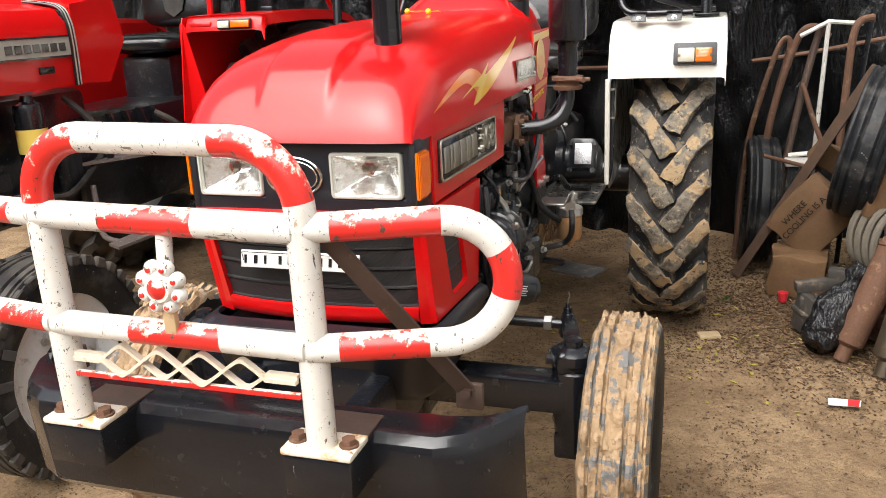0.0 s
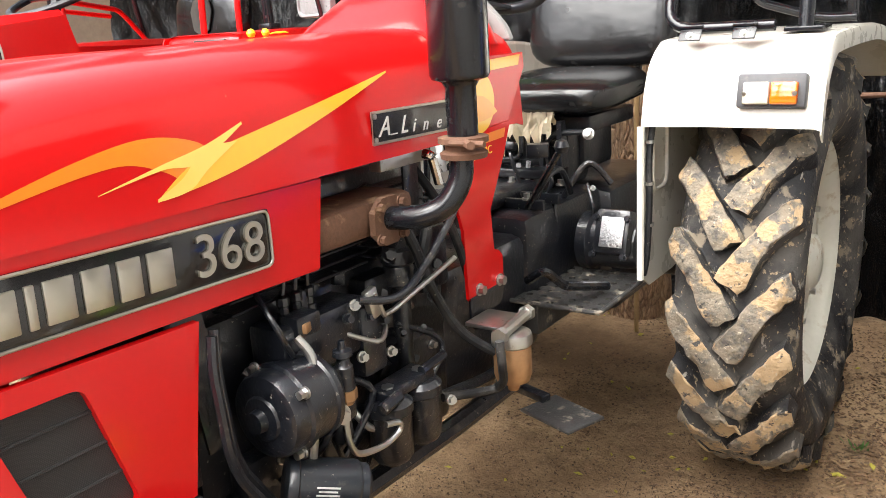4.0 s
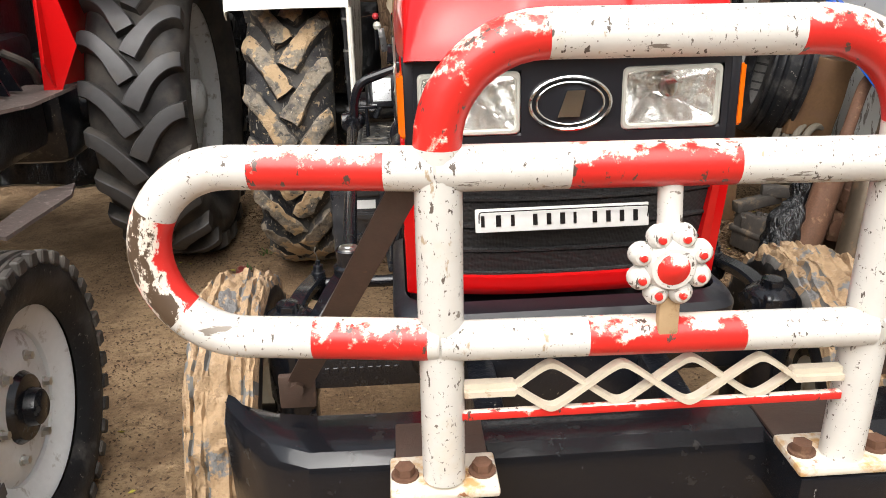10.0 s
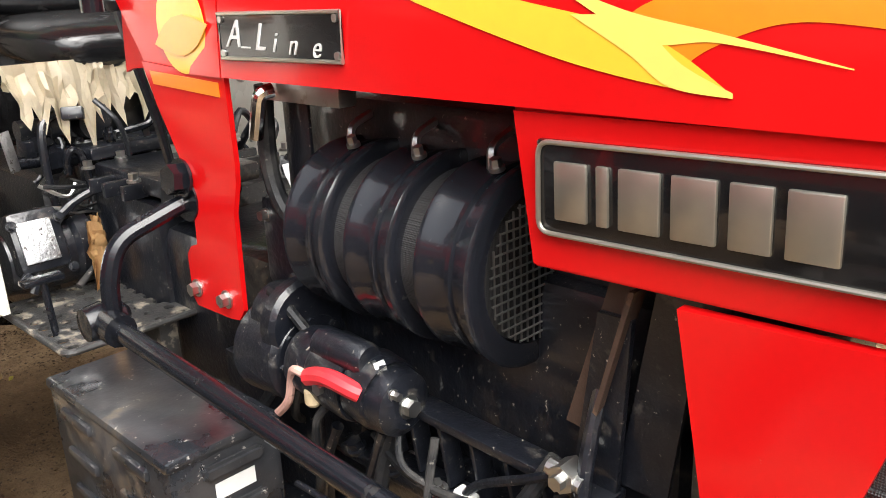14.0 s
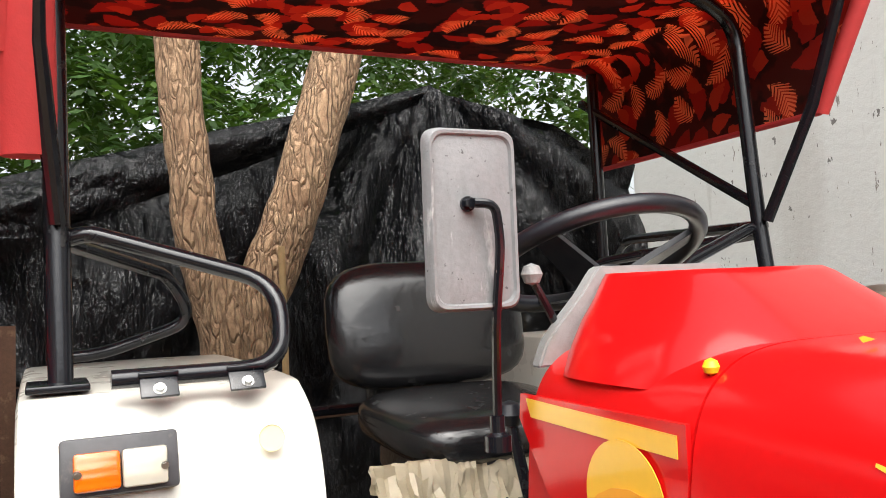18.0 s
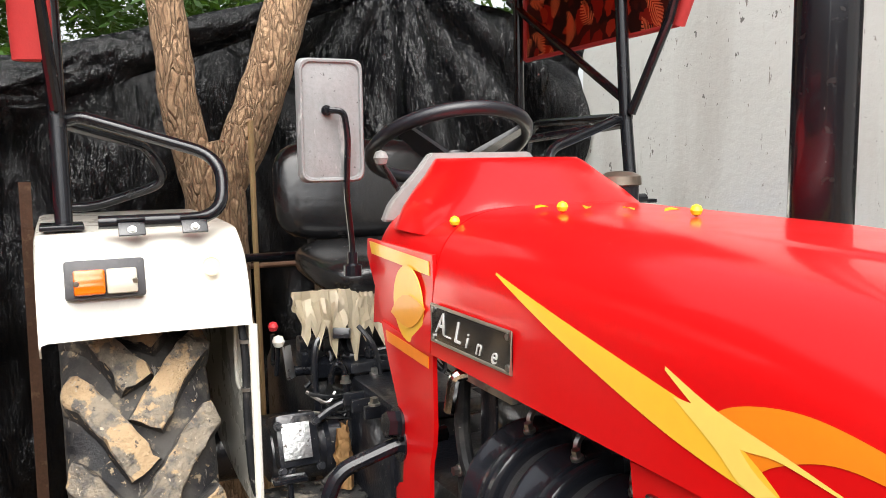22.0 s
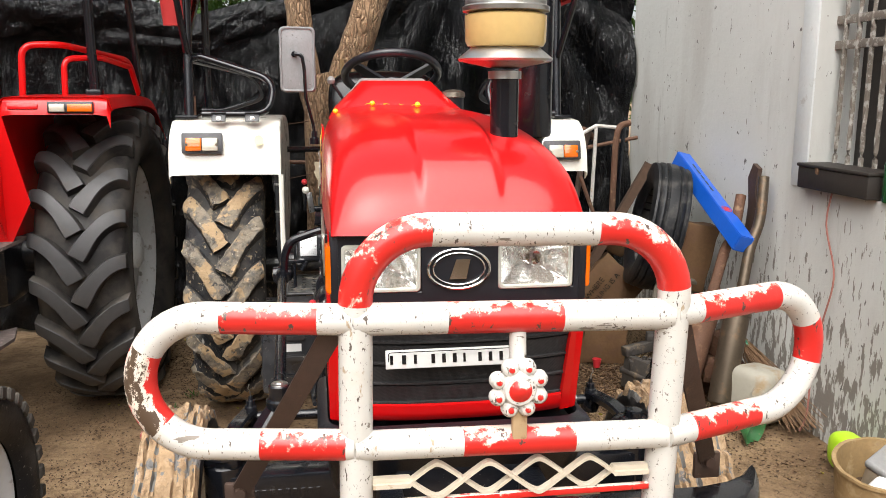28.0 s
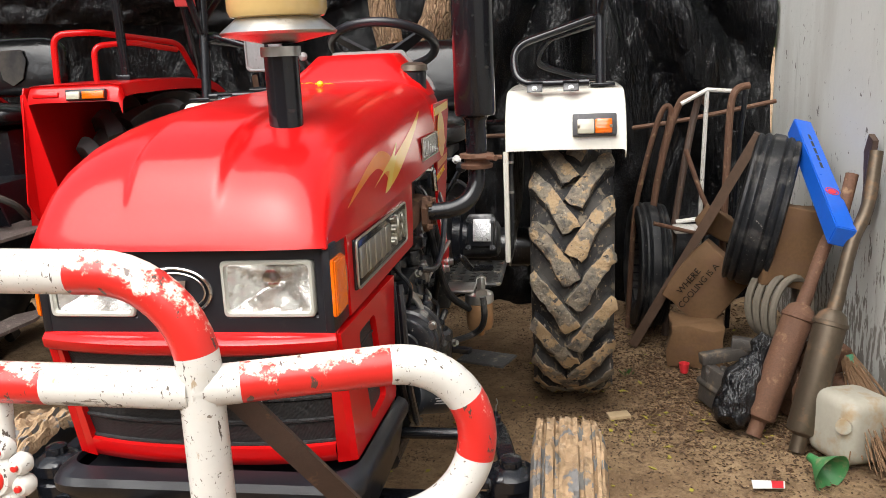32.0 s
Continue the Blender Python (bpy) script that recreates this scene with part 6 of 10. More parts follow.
lathe(bm, [(0.070, 1.520), (0.083, 1.524), (0.088, 1.534), (0.089, 1.588), (0.080, 1.594), (0.0, 1.594)], ac, "z", 40)
part("dust_bowl", bm, bowl, stack, "yellowed plastic dust bowl")
bm = B()
lathe(bm, [(0.080, 1.594), (0.094, 1.597), (0.095, 1.606), (0.088, 1.610), (0.088, 1.624), (0.070, 1.650), (0.03, 1.668), (0.0, 1.670)], ac, "z", 40)
part("cap", bm, zinc, stack, "domed grey metal cap")
ex = Vector((0.398, 2.465, 0))
bm = B()
lathe(bm, [(0.028, 1.17), (0.028, 1.275), (0.034, 1.285), (0.050, 1.290), (0.054, 1.298), (0.054, 2.05), (0.050, 2.06), (0.026, 2.065), (0.026, 2.40), (0.024, 2.40), (0.024, 2.30)], ex, "z", 32)
exhaust = part("exhaust", bm, black_paint, TR, "upright glossy black exhaust silencer")
bm = B()
lathe(bm, [(0.026, 1.148), (0.042, 1.150), (0.044, 1.16), (0.034, 1.165), (0.034, 1.175), (0.046, 1.178), (0.046, 1.188), (0.028, 1.190)], ex, "z", 24)
tube(bm, [(0.425, 2.43, 1.182), (0.455, 2.40, 1.182)], 0.008, 6)
tube(bm, [(0.40, 2.42, 1.182), (0.47, 2.42, 1.182)], 0.006, 8)
part("clamp", bm, rust, exhaust, "rusty exhaust clamp")
bm = B()
tube(bm, curve_points([(0.398, 2.455, 1.15), (0.396, 2.450, 1.11), (0.375, 2.432, 1.068), (0.335, 2.412, 1.048), (0.268, 2.395, 1.043)], 6), 0.0225, 18)
part("elbow", bm, black_paint, exhaust)
bm = B()
prism(bm, [(-0.045, -0.02), (-0.02, -0.045), (0.02, -0.045), (0.045, -0.02), (0.045, 0.02), (0.02, 0.045), (-0.02, 0.045), (-0.045, 0.02)], (0.275, 2.393, 1.04), (0, 1, 0), (0, 0, 1), (-0.014, 0, 0))
for a, b_ in ((-0.032, 0.03), (0.032, 0.03), (0.032, -0.03), (-0.032, -0.03)):
    bolt(bm, (0.275, 2.393 + a, 1.04 + b_), (1, 0, 0), 0.008, 0.01)
part("flange", bm, rust, exhaust)
bm = B()
box(bm, (0.19, 2.36, 1.045), (0.13, 0.28, 0.07), bevel=0.02)
part("manifold", bm, rust, exhaust, "rust-brown exhaust manifold")

# ---- canopy ----
canopy_red = material("faded_red_canopy_trim", (0.62, 0.055, 0.055), 0.6, vary=0.12, bump=0.2)


def camo_material():
    """Canvas printed with dark red blotches and pale orange palm leaves, each with its own turn."""
    m = bpy.data.materials.new("red_leaf_print_canvas")
    m.use_nodes = True
    nt = m.node_tree
    b = nt.nodes["Principled BSDF"]
    tc = nt.nodes.new("ShaderNodeTexCoord")
    sp = nt.nodes.new("ShaderNodeSeparateXYZ")
    nt.links.new(tc.outputs["Object"], sp.inputs[0])

    def calc(op, a, c=0.0, e=0.0):
        n = nt.nodes.new("ShaderNodeMath")
        n.operation = op
        for k, v in enumerate((a, c, e)):
            if isinstance(v, (int, float)):
                n.inputs[k].default_value = v
            else:
                nt.links.new(v, n.inputs[k])
        return n.outputs[0]
    across = calc("ADD", sp.outputs["X"], sp.outputs["Z"])

    def leaves(scale, half, wide, shift, ribs, share):
        cb = nt.nodes.new("ShaderNodeCombineXYZ")
        nt.links.new(calc("ADD", across, shift), cb.inputs[0])
        nt.links.new(calc("ADD", sp.outputs["Y"], shift * 1.7), cb.inputs[1])
        v = nt.nodes.new("ShaderNodeTexVoronoi")
        v.voronoi_dimensions = "2D"
        v.inputs["Scale"].default_value, v.inputs["Randomness"].default_value = scale, 0.85
        nt.links.new(cb.outputs[0], v.inputs["Vector"])
        d = nt.nodes.new("ShaderNodeVectorMath")
        d.operation = "SUBTRACT"
        nt.links.new(cb.outputs[0], d.inputs[0])
        nt.links.new(v.outputs["Position"], d.inputs[1])
        r = nt.nodes.new("ShaderNodeVectorRotate")
        r.rotation_type = "Z_AXIS"
        nt.links.new(d.outputs[0], r.inputs["Vector"])
        cs = nt.nodes.new("ShaderNodeSeparateColor")
        nt.links.new(v.outputs["Color"], cs.inputs[0])
        nt.links.new(calc("MULTIPLY", cs.outputs[0], 6.28), r.inputs["Angle"])
        q = nt.nodes.new("ShaderNodeSeparateXYZ")
        nt.links.new(r.outputs[0], q.inputs[0])
        x = calc("DIVIDE", q.outputs["X"], half)
        bow = calc("MULTIPLY_ADD", calc("MULTIPLY", x, x), half * 0.45, q.outputs["Y"])
        y = calc("ABSOLUTE", bow)
        edge = calc("MULTIPLY", calc("SUBTRACT", 1.0, calc("MULTIPLY", x, x)), wide)
        rag = calc("MULTIPLY", calc("SUBTRACT", noise_tex(nt, 70, 3), 0.5), wide * 0.9)
        body = calc("MULTIPLY", calc("GREATER_THAN", calc("ADD", edge, rag), y), calc("GREATER_THAN", share, cs.outputs[1]))
        if not ribs:
            return body
        comb = calc("SINE", calc("MULTIPLY", calc("SUBTRACT", q.outputs["X"], calc("MULTIPLY", y, 0.9)), 560.0))
        keep = calc("GREATER_THAN", calc("ADD", comb, 0.62), calc("MULTIPLY", calc("DIVIDE", y, wide), 1.1))
        return calc("MULTIPLY", body, keep)
    ground_tone = mixc(nt, ramp(nt, noise_tex(nt, 11, 3), [(0.46, 0.0), (0.52, 1.0)]), (0.050, 0.010, 0.008), (0.11, 0.015, 0.010))
    col = mixc(nt, leaves(10.5, 0.062, 0.030, 0.37, False, 0.62), ground_tone, (0.40, 0.028, 0.016))
    col = mixc(nt, leaves(13.0, 0.045, 0.022, 1.13, False, 0.45), col, (0.52, 0.060, 0.026))
    col = mixc(nt, leaves(9.0, 0.066, 0.032, 2.41, True, 0.60), col, (0.88, 0.27, 0.12))
    nt.links.new(col, b.inputs["Base Color"])
    b.inputs["Roughness"].default_value = 0.7
    tl = nt.nodes.new("ShaderNodeBsdfTranslucent")
    nt.links.new(col, tl.inputs["Color"])
    ms = nt.nodes.new("ShaderNodeMixShader")
    ms.inputs[0].default_value = 0.55
    nt.links.new(b.outputs[0], ms.inputs[1])
    nt.links.new(tl.outputs[0], ms.inputs[2])
    nt.links.new(ms.outputs[0], nt.nodes["Material Output"].inputs["Surface"])
    return m


camo = camo_material()
CX, CF, CR, CT = 0.86, 3.18, 4.24, 2.20
bm = B()
rows = []
cross = rounded([(-CX, 0, 1.83), (-CX, 0, CT), (CX, 0, CT), (CX, 0, 1.83)], 0.10, 8)
for i in range(17):
    t = i / 16
    y = CF + (CR - CF) * t
    sag = -0.03 * math.sin(math.pi * t) * 0.6
    drop = 0.06 * t
    row = []
    for p in cross:
        k = (CT - p.z) / (CT - 1.83)
        row.append(Vector((p.x, y + (0.20 * k if i == 0 else 0.20 * k * (1 - t)) , p.z + (sag - drop) * (1 - k) - (0.015 * t) * k)))
    rows.append(row)
loft(bm, rows, closed=False)
bmesh.ops.recalc_face_normals(bm, faces=bm.faces)
bmesh.ops.solidify(bm, geom=bm.faces[:], thickness=0.002)
canopy = part("canopy", bm, camo, TR, "canvas canopy printed with red and orange leaves", angle=40)
bm = B()
tube(bm, rows[0], 0.020, 12)
part("front_hem", bm, canopy_red, canopy)
bm = B()
tube(bm, rows[-1], 0.012, 8)
part("rear_hem", bm, canopy_red, canopy)
for k, s in ((0, -1), (-1, 1)):
    bm = B()
    tube(bm, [r[k] for r in rows], 0.008, 8)
    part("side_hem", bm, canopy_red, canopy)
# wide red hem sleeve hanging at the front of one side
bm = B()
rings = []
for z, w in ((2.19, 0.035), (1.9, 0.04), (1.75, 0.042), (1.68, 0.040)):
    rings.append([(-0.825 + w * math.cos(t), 3.23 + (2.19 - z) * 0.42 + 0.03 * math.sin(t), z) for t in [2 * math.pi * i / 14 for i in range(14)]])
loft(bm, rings, caps=True)
part("hem_sleeve", bm, canopy_red, canopy, angle=60)
# frame pipes
for s, px0 in ((-1, 0.785), (1, 0.765)):
    bm = B()
    tube(bm, rounded([(s * px0, 3.46, 1.315), (s * px0, 3.50, 1.60), (s * px0, 3.54, CT - 0.12), (s * 0.64, 3.54, CT - 0.055), (0, 3.54, CT - 0.05)], 0.10, 7), 0.019, 12)
    post = part("canopy_post", bm, black_paint, TR, "black pipe canopy post")
    bm = B()
    tube(bm, [(s * px0, 3.47, 1.58), (s * 0.81, 3.36, 1.84), (s * 0.81, 3.24, 2.15)], 0.014, 10)
    part("brace", bm, black_paint, post)
    bm = B()
    tube(bm, [(s * px0, 3.50, 1.62), (s * px0, 3.85, 1.82), (s * px0, 4.2, 2.02)], 0.014, 10)
    part("brace", bm, black_paint, post)
    bm = B()
    tube(bm, rounded([(s * px0, 3.48, 1.57), (s * px0, 4.05, 1.57), (s * px0, 4.1, 1.33)], 0.08, 6), 0.014, 10)
    part("side_bar", bm, black_paint, post)
    bm = B()
    tube(bm, [(s * px0, 4.12, 1.30), (s * px0, 4.14, 2.10)], 0.018, 12)
    part("rear_post", bm, black_paint, post)
    bm = B()
    box(bm, (s * (px0 + 0.005), 3.46, 1.322), (0.09, 0.11, 0.012), bevel=0.003)
    part("foot", bm, black_paint, post)
bm = B()
tube(bm, [(-0.8, 4.14, 1.14), (0.8, 4.14, 1.14)], 0.014, 10)
part("rear_bar", bm, black_paint, TR)

# cable clipped along the inner edge of each mudguard
for sx in (-1, 1):
    bm = B()
    tube(bm, curve_points([(sx * 0.440, 3.300, 1.12), (sx * 0.434, 3.285, 1.02), (sx * 0.436, 3.282, 0.90), (sx * 0.432, 3.276, 0.76), (sx * 0.42, 3.28, 0.70)], 6), 0.009, 8)
    cable = part("guard_cable", bm, rubber, TR)
    for z in (1.06, 0.95, 0.84):
        bm = B()
        lathe(bm, [(0.009, -0.004), (0.0125, -0.004), (0.0125, 0.004), (0.009, 0.004)], (sx * 0.435, 3.284, z), "z", 12, closed=True)
        part("clip", bm, zinc, cable)

# ---- engine and transmission ----
bm = B()
box(bm, (0, 2.36, 0.70), (0.30, 0.74, 0.46), bevel=0.02)
box(bm, (0.0, 2.36, 1.02), (0.26, 0.70, 0.20), bevel=0.02)
engine = part("engine", bm, engine_black, TR, "oily black three-cylinder engine block")
for k in range(3):
    y = 2.16 + 0.19 * k
    for j in range(7):
        bm = B()
        box(bm, (0.03, y, 0.94 + j * 0.022), (0.30, 0.165, 0.006), bevel=0.002, seg=1)
        part("cooling_fin", bm, engine_black, engine)
bm = B()
box(bm, (0, 2.95, 0.66), (0.30, 0.50, 0.34), bevel=0.03)
gearbox = part("gearbox", bm, engine_black, TR, "oily black gearbox housing")
bm = B()
box(bm, (0, 3.35, 0.70), (0.34, 0.50, 0.36), bevel=0.04)
part("transmission", bm, engine_black, TR, "oily black transmission casting")
bm = B()
box(bm, (0, 3.85, 0.66), (0.42, 0.55, 0.42), bevel=0.05)
tube(bm, [(-0.62, 3.825, 0.622), (0.62, 3.825, 0.622)], 0.085, 20)
part("rear_axle", bm, engine_black, TR)
for sx in (-1, 1):
    bm = B()
    lathe(bm, [(0.0, 0.20), (0.05, 0.20), (0.068, 0.19), (0.075, 0.16), (0.075, 0.06), (0.085, 0.05), (0.085, 0.02), (0.0, 0.02)], (sx * 0.18, 3.40, 0.75), (Vector((0, 1, 0)), Vector((0, 0, 1)), Vector((sx, 0, 0))), 26)
    bmesh.ops.recalc_face_normals(bm, faces=bm.faces)
    part("brake_drum", bm, engine_black, gearbox)
# ribbed floor casting and bolts behind the levers
for x, y, w_ in ((-0.10, 3.16, 0.20), (-0.10, 3.22, 0.22), (-0.10, 3.28, 0.22), (0.10, 3.18, 0.16), (0.10, 3.27, 0.16)):
    bm = B()
    box(bm, (x, y, 0.895), (w_, 0.014, 0.03), bevel=0.003)
    part("floor_rib", bm, engine_black, gearbox)
for x, y in ((-0.19, 3.12), (-0.19, 3.32), (0.0, 3.12), (0.0, 3.32), (0.16, 3.12), (0.16, 3.32), (-0.10, 3.36)):
    bm = B()
    bolt(bm, (x, y, 0.925), (0, 0, 1), 0.010, 0.012)
    part("floor_bolt", bm, zinc, gearbox)
for sx in (-1, 1):
    bm = B()
    box(bm, (sx * 0.312, 3.372, 0.782), (0.105, 0.12, 0.13), rot=(-20, 0, 0), bevel=0.015)
    part("brake_housing", bm, engine_black, gearbox)
    bm = B()
    box(bm, (sx * 0.318, 3.309, 0.802), (0.068, 0.004, 0.085), rot=(-20, 0, 0), bevel=0.001)
    part("brake_plate", bm, embossed, gearbox, "bright embossed data plate")
    for a_, c_ in ((-0.046, 0.052), (0.046, 0.052), (-0.046, -0.048), (0.046, -0.048)):
        bm = B()
        bolt(bm, (sx * 0.312 + a_, 3.308 - 0.34 * (0.0 - c_), 0.786 + c_), (0, -0.94, 0.34), 0.008, 0.010)
        part("housing_bolt", bm, engine_black, gearbox)
# top cover and control gear
bm = B()
box(bm, (-0.05, 3.22, 0.905), (0.22, 0.30, 0.04), bevel=0.01)
box(bm, (-0.04, 3.42, 0.94), (0.24, 0.10, 0.03), bevel=0.008)
part("gear_cover", bm, engine_black, gearbox)
bm = B()
lathe(bm, [(0.0, 0.055), (0.014, 0.053), (0.017, 0.042), (0.024, 0.040), (0.024, 0.034), (0.019, 0.031), (0.027, 0.025), (0.027, 0.018), (0.021, 0.015), (0.032, 0.008), (0.034, -0.03)], (-0.13, 3.07, 0.90), "z", 20)
part("lever_boot", bm, rubber, gearbox)
bm = B()
box(bm, (-0.02, 3.56, 0.98), (0.26, 0.16, 0.20), bevel=0.03)
lathe(bm, [(0.0, -0.05), (0.035, -0.048), (0.038, 0.0), (0.055, 0.005), (0.055, 0.05)], (-0.12, 3.46, 1.0), "y", 20)
lathe(bm, [(0.0, -0.04), (0.022, -0.04), (0.022, 0.02), (0.028, 0.02), (0.028, 0.06)], (-0.23, 3.45, 1.0), "x", 16)
for a in range(6):
    t = 2 * math.pi * a / 6
    bolt(bm, (-0.12 + 0.045 * math.cos(t), 3.455, 1.0 + 0.045 * math.sin(t)), (0, -1, 0), 0.006, 0.008)
part("hydraulic_valve", bm, engine_black, gearbox, "black hydraulic control valve")
for pts in ([(-0.10, 3.46, 1.10), (-0.03, 3.42, 1.13), (0.02, 3.45, 1.20)], [(-0.20, 3.42, 0.72), (-0.24, 3.40, 0.86), (-0.24, 3.40, 1.0), (-0.20, 3.42, 1.03)], [(0.10, 3.44, 0.84), (0.16, 3.36, 0.90), (0.22, 3.38, 0.98), (0.28, 3.40, 0.92)], [(0.06, 3.45, 0.92), (0.07, 3.43, 1.04), (0.20, 3.44, 1.06)], [(0.12, 3.20, 0.86), (0.18, 3.18, 0.96), (0.19, 3.26, 0.98), (0.18, 3.34, 0.90)], [(-0.35, 3.30, 0.70), (-0.25, 3.34, 0.84), (-0.10, 3.30, 0.90), (0.05, 3.30, 0.90)]):
    bm = B()
    tube(bm, curve_points(pts, 6), 0.009, 8)
    part("hydraulic_pipe", bm, engine_black, gearbox)
bm = B()
for x in (0.04, 0.10):
    prism(bm, [(0, 0), (0.05, 0.0), (0.03, 0.14), (0.0, 0.14)], (x, 3.42, 0.95), (0, 1, 0), (0, 0, 1), (0.014, 0, 0))
part("bracket_fin", bm, engine_black, gearbox)
corn = material("dry_husk", (0.55, 0.33, 0.14), 0.8, vary=0.35, bump=0.6, bump_scale=120, layers=[((0.30, 0.13, 0.04), 0.8, 18, 0.55, 0.66, (1, 1, 0.3))])
bm = B()
for k, (w_, h_, y_, b_) in enumerate(((0.044, 0.105, 3.275, 0.012), (0.036, 0.085, 3.283, -0.010), (0.028, 0.115, 3.290, 0.006))):
    rows = []
    for i in range(9):
        t = i / 8
        rows.append([Vector((-0.213 + 0.006 * k + (j / 5 - 0.5) * w_ * (1 - 0.35 * t * t) + 0.010 * noise.noise(Vector((t * 4, j, k))), y_ + 0.012 * math.sin(j * 1.3 + k) + b_ * t + 0.010 * noise.noise(Vector((t * 5, j * 0.8, k + 4.0))), 0.676 + 0.05 + (t * h_ + (0.012 * noise.noise(Vector((j * 2.3, k, 1))) if i == 8 else 0.0)) * 0.92 - (0.05 if i == 0 else 0.0))) for j in range(6)])
    f = loft(bm, rows, closed=False)
bmesh.ops.solidify(bm, geom=bm.faces[:], thickness=0.0015)
solid("husk_piece", bm, corn, "dry orange-brown husk lodged on the footplate", "husk")

# bolted flange, hexagon valve, looped pipe and banjo union beside the seat post
gear_axis = (Vector((0.95, -0.31, 0)), Vector((-0.10, -0.31, 0.945)), Vector((-0.295, -0.90, -0.32)))
bm = B()
box(bm, (-0.05, 3.47, 0.90), (0.20, 0.10, 0.13), rot=(0, 0, -16), bevel=0.014)
flange_box = part("valve_body", bm, engine_black, gearbox, "glossy black valve casting")
bm = B()
lathe(bm, [(0.0, 0.016), (0.018, 0.016), (0.020, 0.010), (0.046, 0.010), (0.049, 0.006), (0.049, -0.03), (0.0, -0.03)], (-0.082, 3.425, 0.902), gear_axis, 32)
bmesh.ops.recalc_face_normals(bm, faces=bm.faces)
part("bolted_flange", bm, engine_black, flange_box, angle=35)
for k in range(7):
    a_ = math.tau * k / 7
    c_ = Vector((-0.082, 3.425, 0.902)) + (gear_axis[0] * math.cos(a_) + gear_axis[1] * math.sin(a_)) * 0.037 + gear_axis[2] * 0.009
    bm = B()
    bolt(bm, c_, gear_axis[2], 0.0062, 0.008)
    part("flange_screw", bm, engine_black, flange_box)
bm = B()
bolt(bm, Vector((-0.082, 3.425, 0.902)) + gear_axis[2] * 0.014, gear_axis[2], 0.013, 0.014)
part("centre_nut", bm, engine_black, flange_box)
bm = B()
tube(bm, [(-0.165, 3.448, 0.934), (-0.200, 3.444, 0.934)], 0.026, 20)
tube(bm, [(-0.200, 3.444, 0.934), (-0.246, 3.438, 0.934)], 0.034, 6)
tube(bm, [(-0.246, 3.438, 0.934), (-0.300, 3.432, 0.938)], 0.013, 12)
part("hexagon_valve", bm, black_paint, gearbox, "black hexagon valve nut")
bm = B()
tube(bm, curve_points([(-0.205, 3.39, 0.905), (-0.203, 3.385, 0.940), (-0.190, 3.38, 0.956), (-0.174, 3.38, 0.938), (-0.168, 3.378, 0.88), (-0.176, 3.372, 0.832), (-0.20, 3.37, 0.822), (-0.285, 3.365, 0.828)], 6), 0.0085, 10)
part("looped_pipe", bm, black_paint, gearbox, "glossy black looped pipe")
bm = B()
tube(bm, curve_points([(-0.170, 3.37, 0.86), (-0.172, 3.355, 0.80), (-0.180, 3.335, 0.745), (-0.215, 3.32, 0.715), (-0.26, 3.30, 0.69)], 6), 0.007, 10)
part("looped_pipe", bm, rubber, gearbox)
bm = B()
lathe(bm, [(0.0, 0.016), (0.008, 0.016), (0.009, 0.008), (0.015, 0.006), (0.015, -0.010), (0.010, -0.012), (0.010, -0.03)], (-0.098, 3.40, 0.972), "z", 16)
tube(bm, curve_points([(-0.098, 3.40, 0.972), (-0.05, 3.39, 0.978), (-0.015, 3.385, 0.985), (0.0, 3.385, 1.005), (0.0, 3.388, 1.05)], 6), 0.0085, 10)
part("banjo_union", bm, black_paint, gearbox)
for x in (-0.018, 0.016):
    bm = B()
    rows = []
    for i in range(9):
        t = i / 8
        c_ = Vector((x + 0.012 * t, 3.400 - 0.030 * math.sin(t * 1.57), 0.975 - 0.125 * t))
        rows.append([c_ + Vector((a_, e_, 0)) for a_, e_ in ((-0.008, -0.002), (0.008, -0.002), (0.008, 0.002), (-0.008, 0.002))])
    loft(bm, rows, caps=True)
    bmesh.ops.recalc_face_normals(bm, faces=bm.faces)
    part("curved_bracket", bm, black_paint, gearbox)
bm = B()
box(bm, (-0.03, 3.335, 0.866), (0.20, 0.030, 0.022), rot=(0, -4, -10), bevel=0.004)
box(bm, (-0.02, 3.26, 0.850), (0.24, 0.14, 0.016), rot=(4, 0, -8), bevel=0.004)
part("cover_plate", bm, black_paint, gearbox, "glossy black cover plate")
bm = B()
box(bm, (-0.306, 3.405, 0.968), (0.024, 0.004, 0.085), rot=(0, -8, 20), bevel=0.001)
part("quadrant_strip", bm, embossed, gearbox, "notched pale quadrant strip")
rng = random.Random(31)
for k in range(14):
    x, y, z = rng.uniform(-0.30, 0.02), rng.uniform(3.36, 3.44), rng.uniform(0.82, 0.90)
    bm = B()
    tube(bm, curve_points([(x, y, z), (x + rng.uniform(0.02, 0.06), y - 0.02, z - rng.uniform(0.0, 0.03)), (x + rng.uniform(0.06, 0.12), y - 0.01, z + rng.uniform(-0.03, 0.02))], 5), rng.uniform(0.0025, 0.005), 6)
    part("wire", bm, rubber if k % 4 else zinc, gearbox)

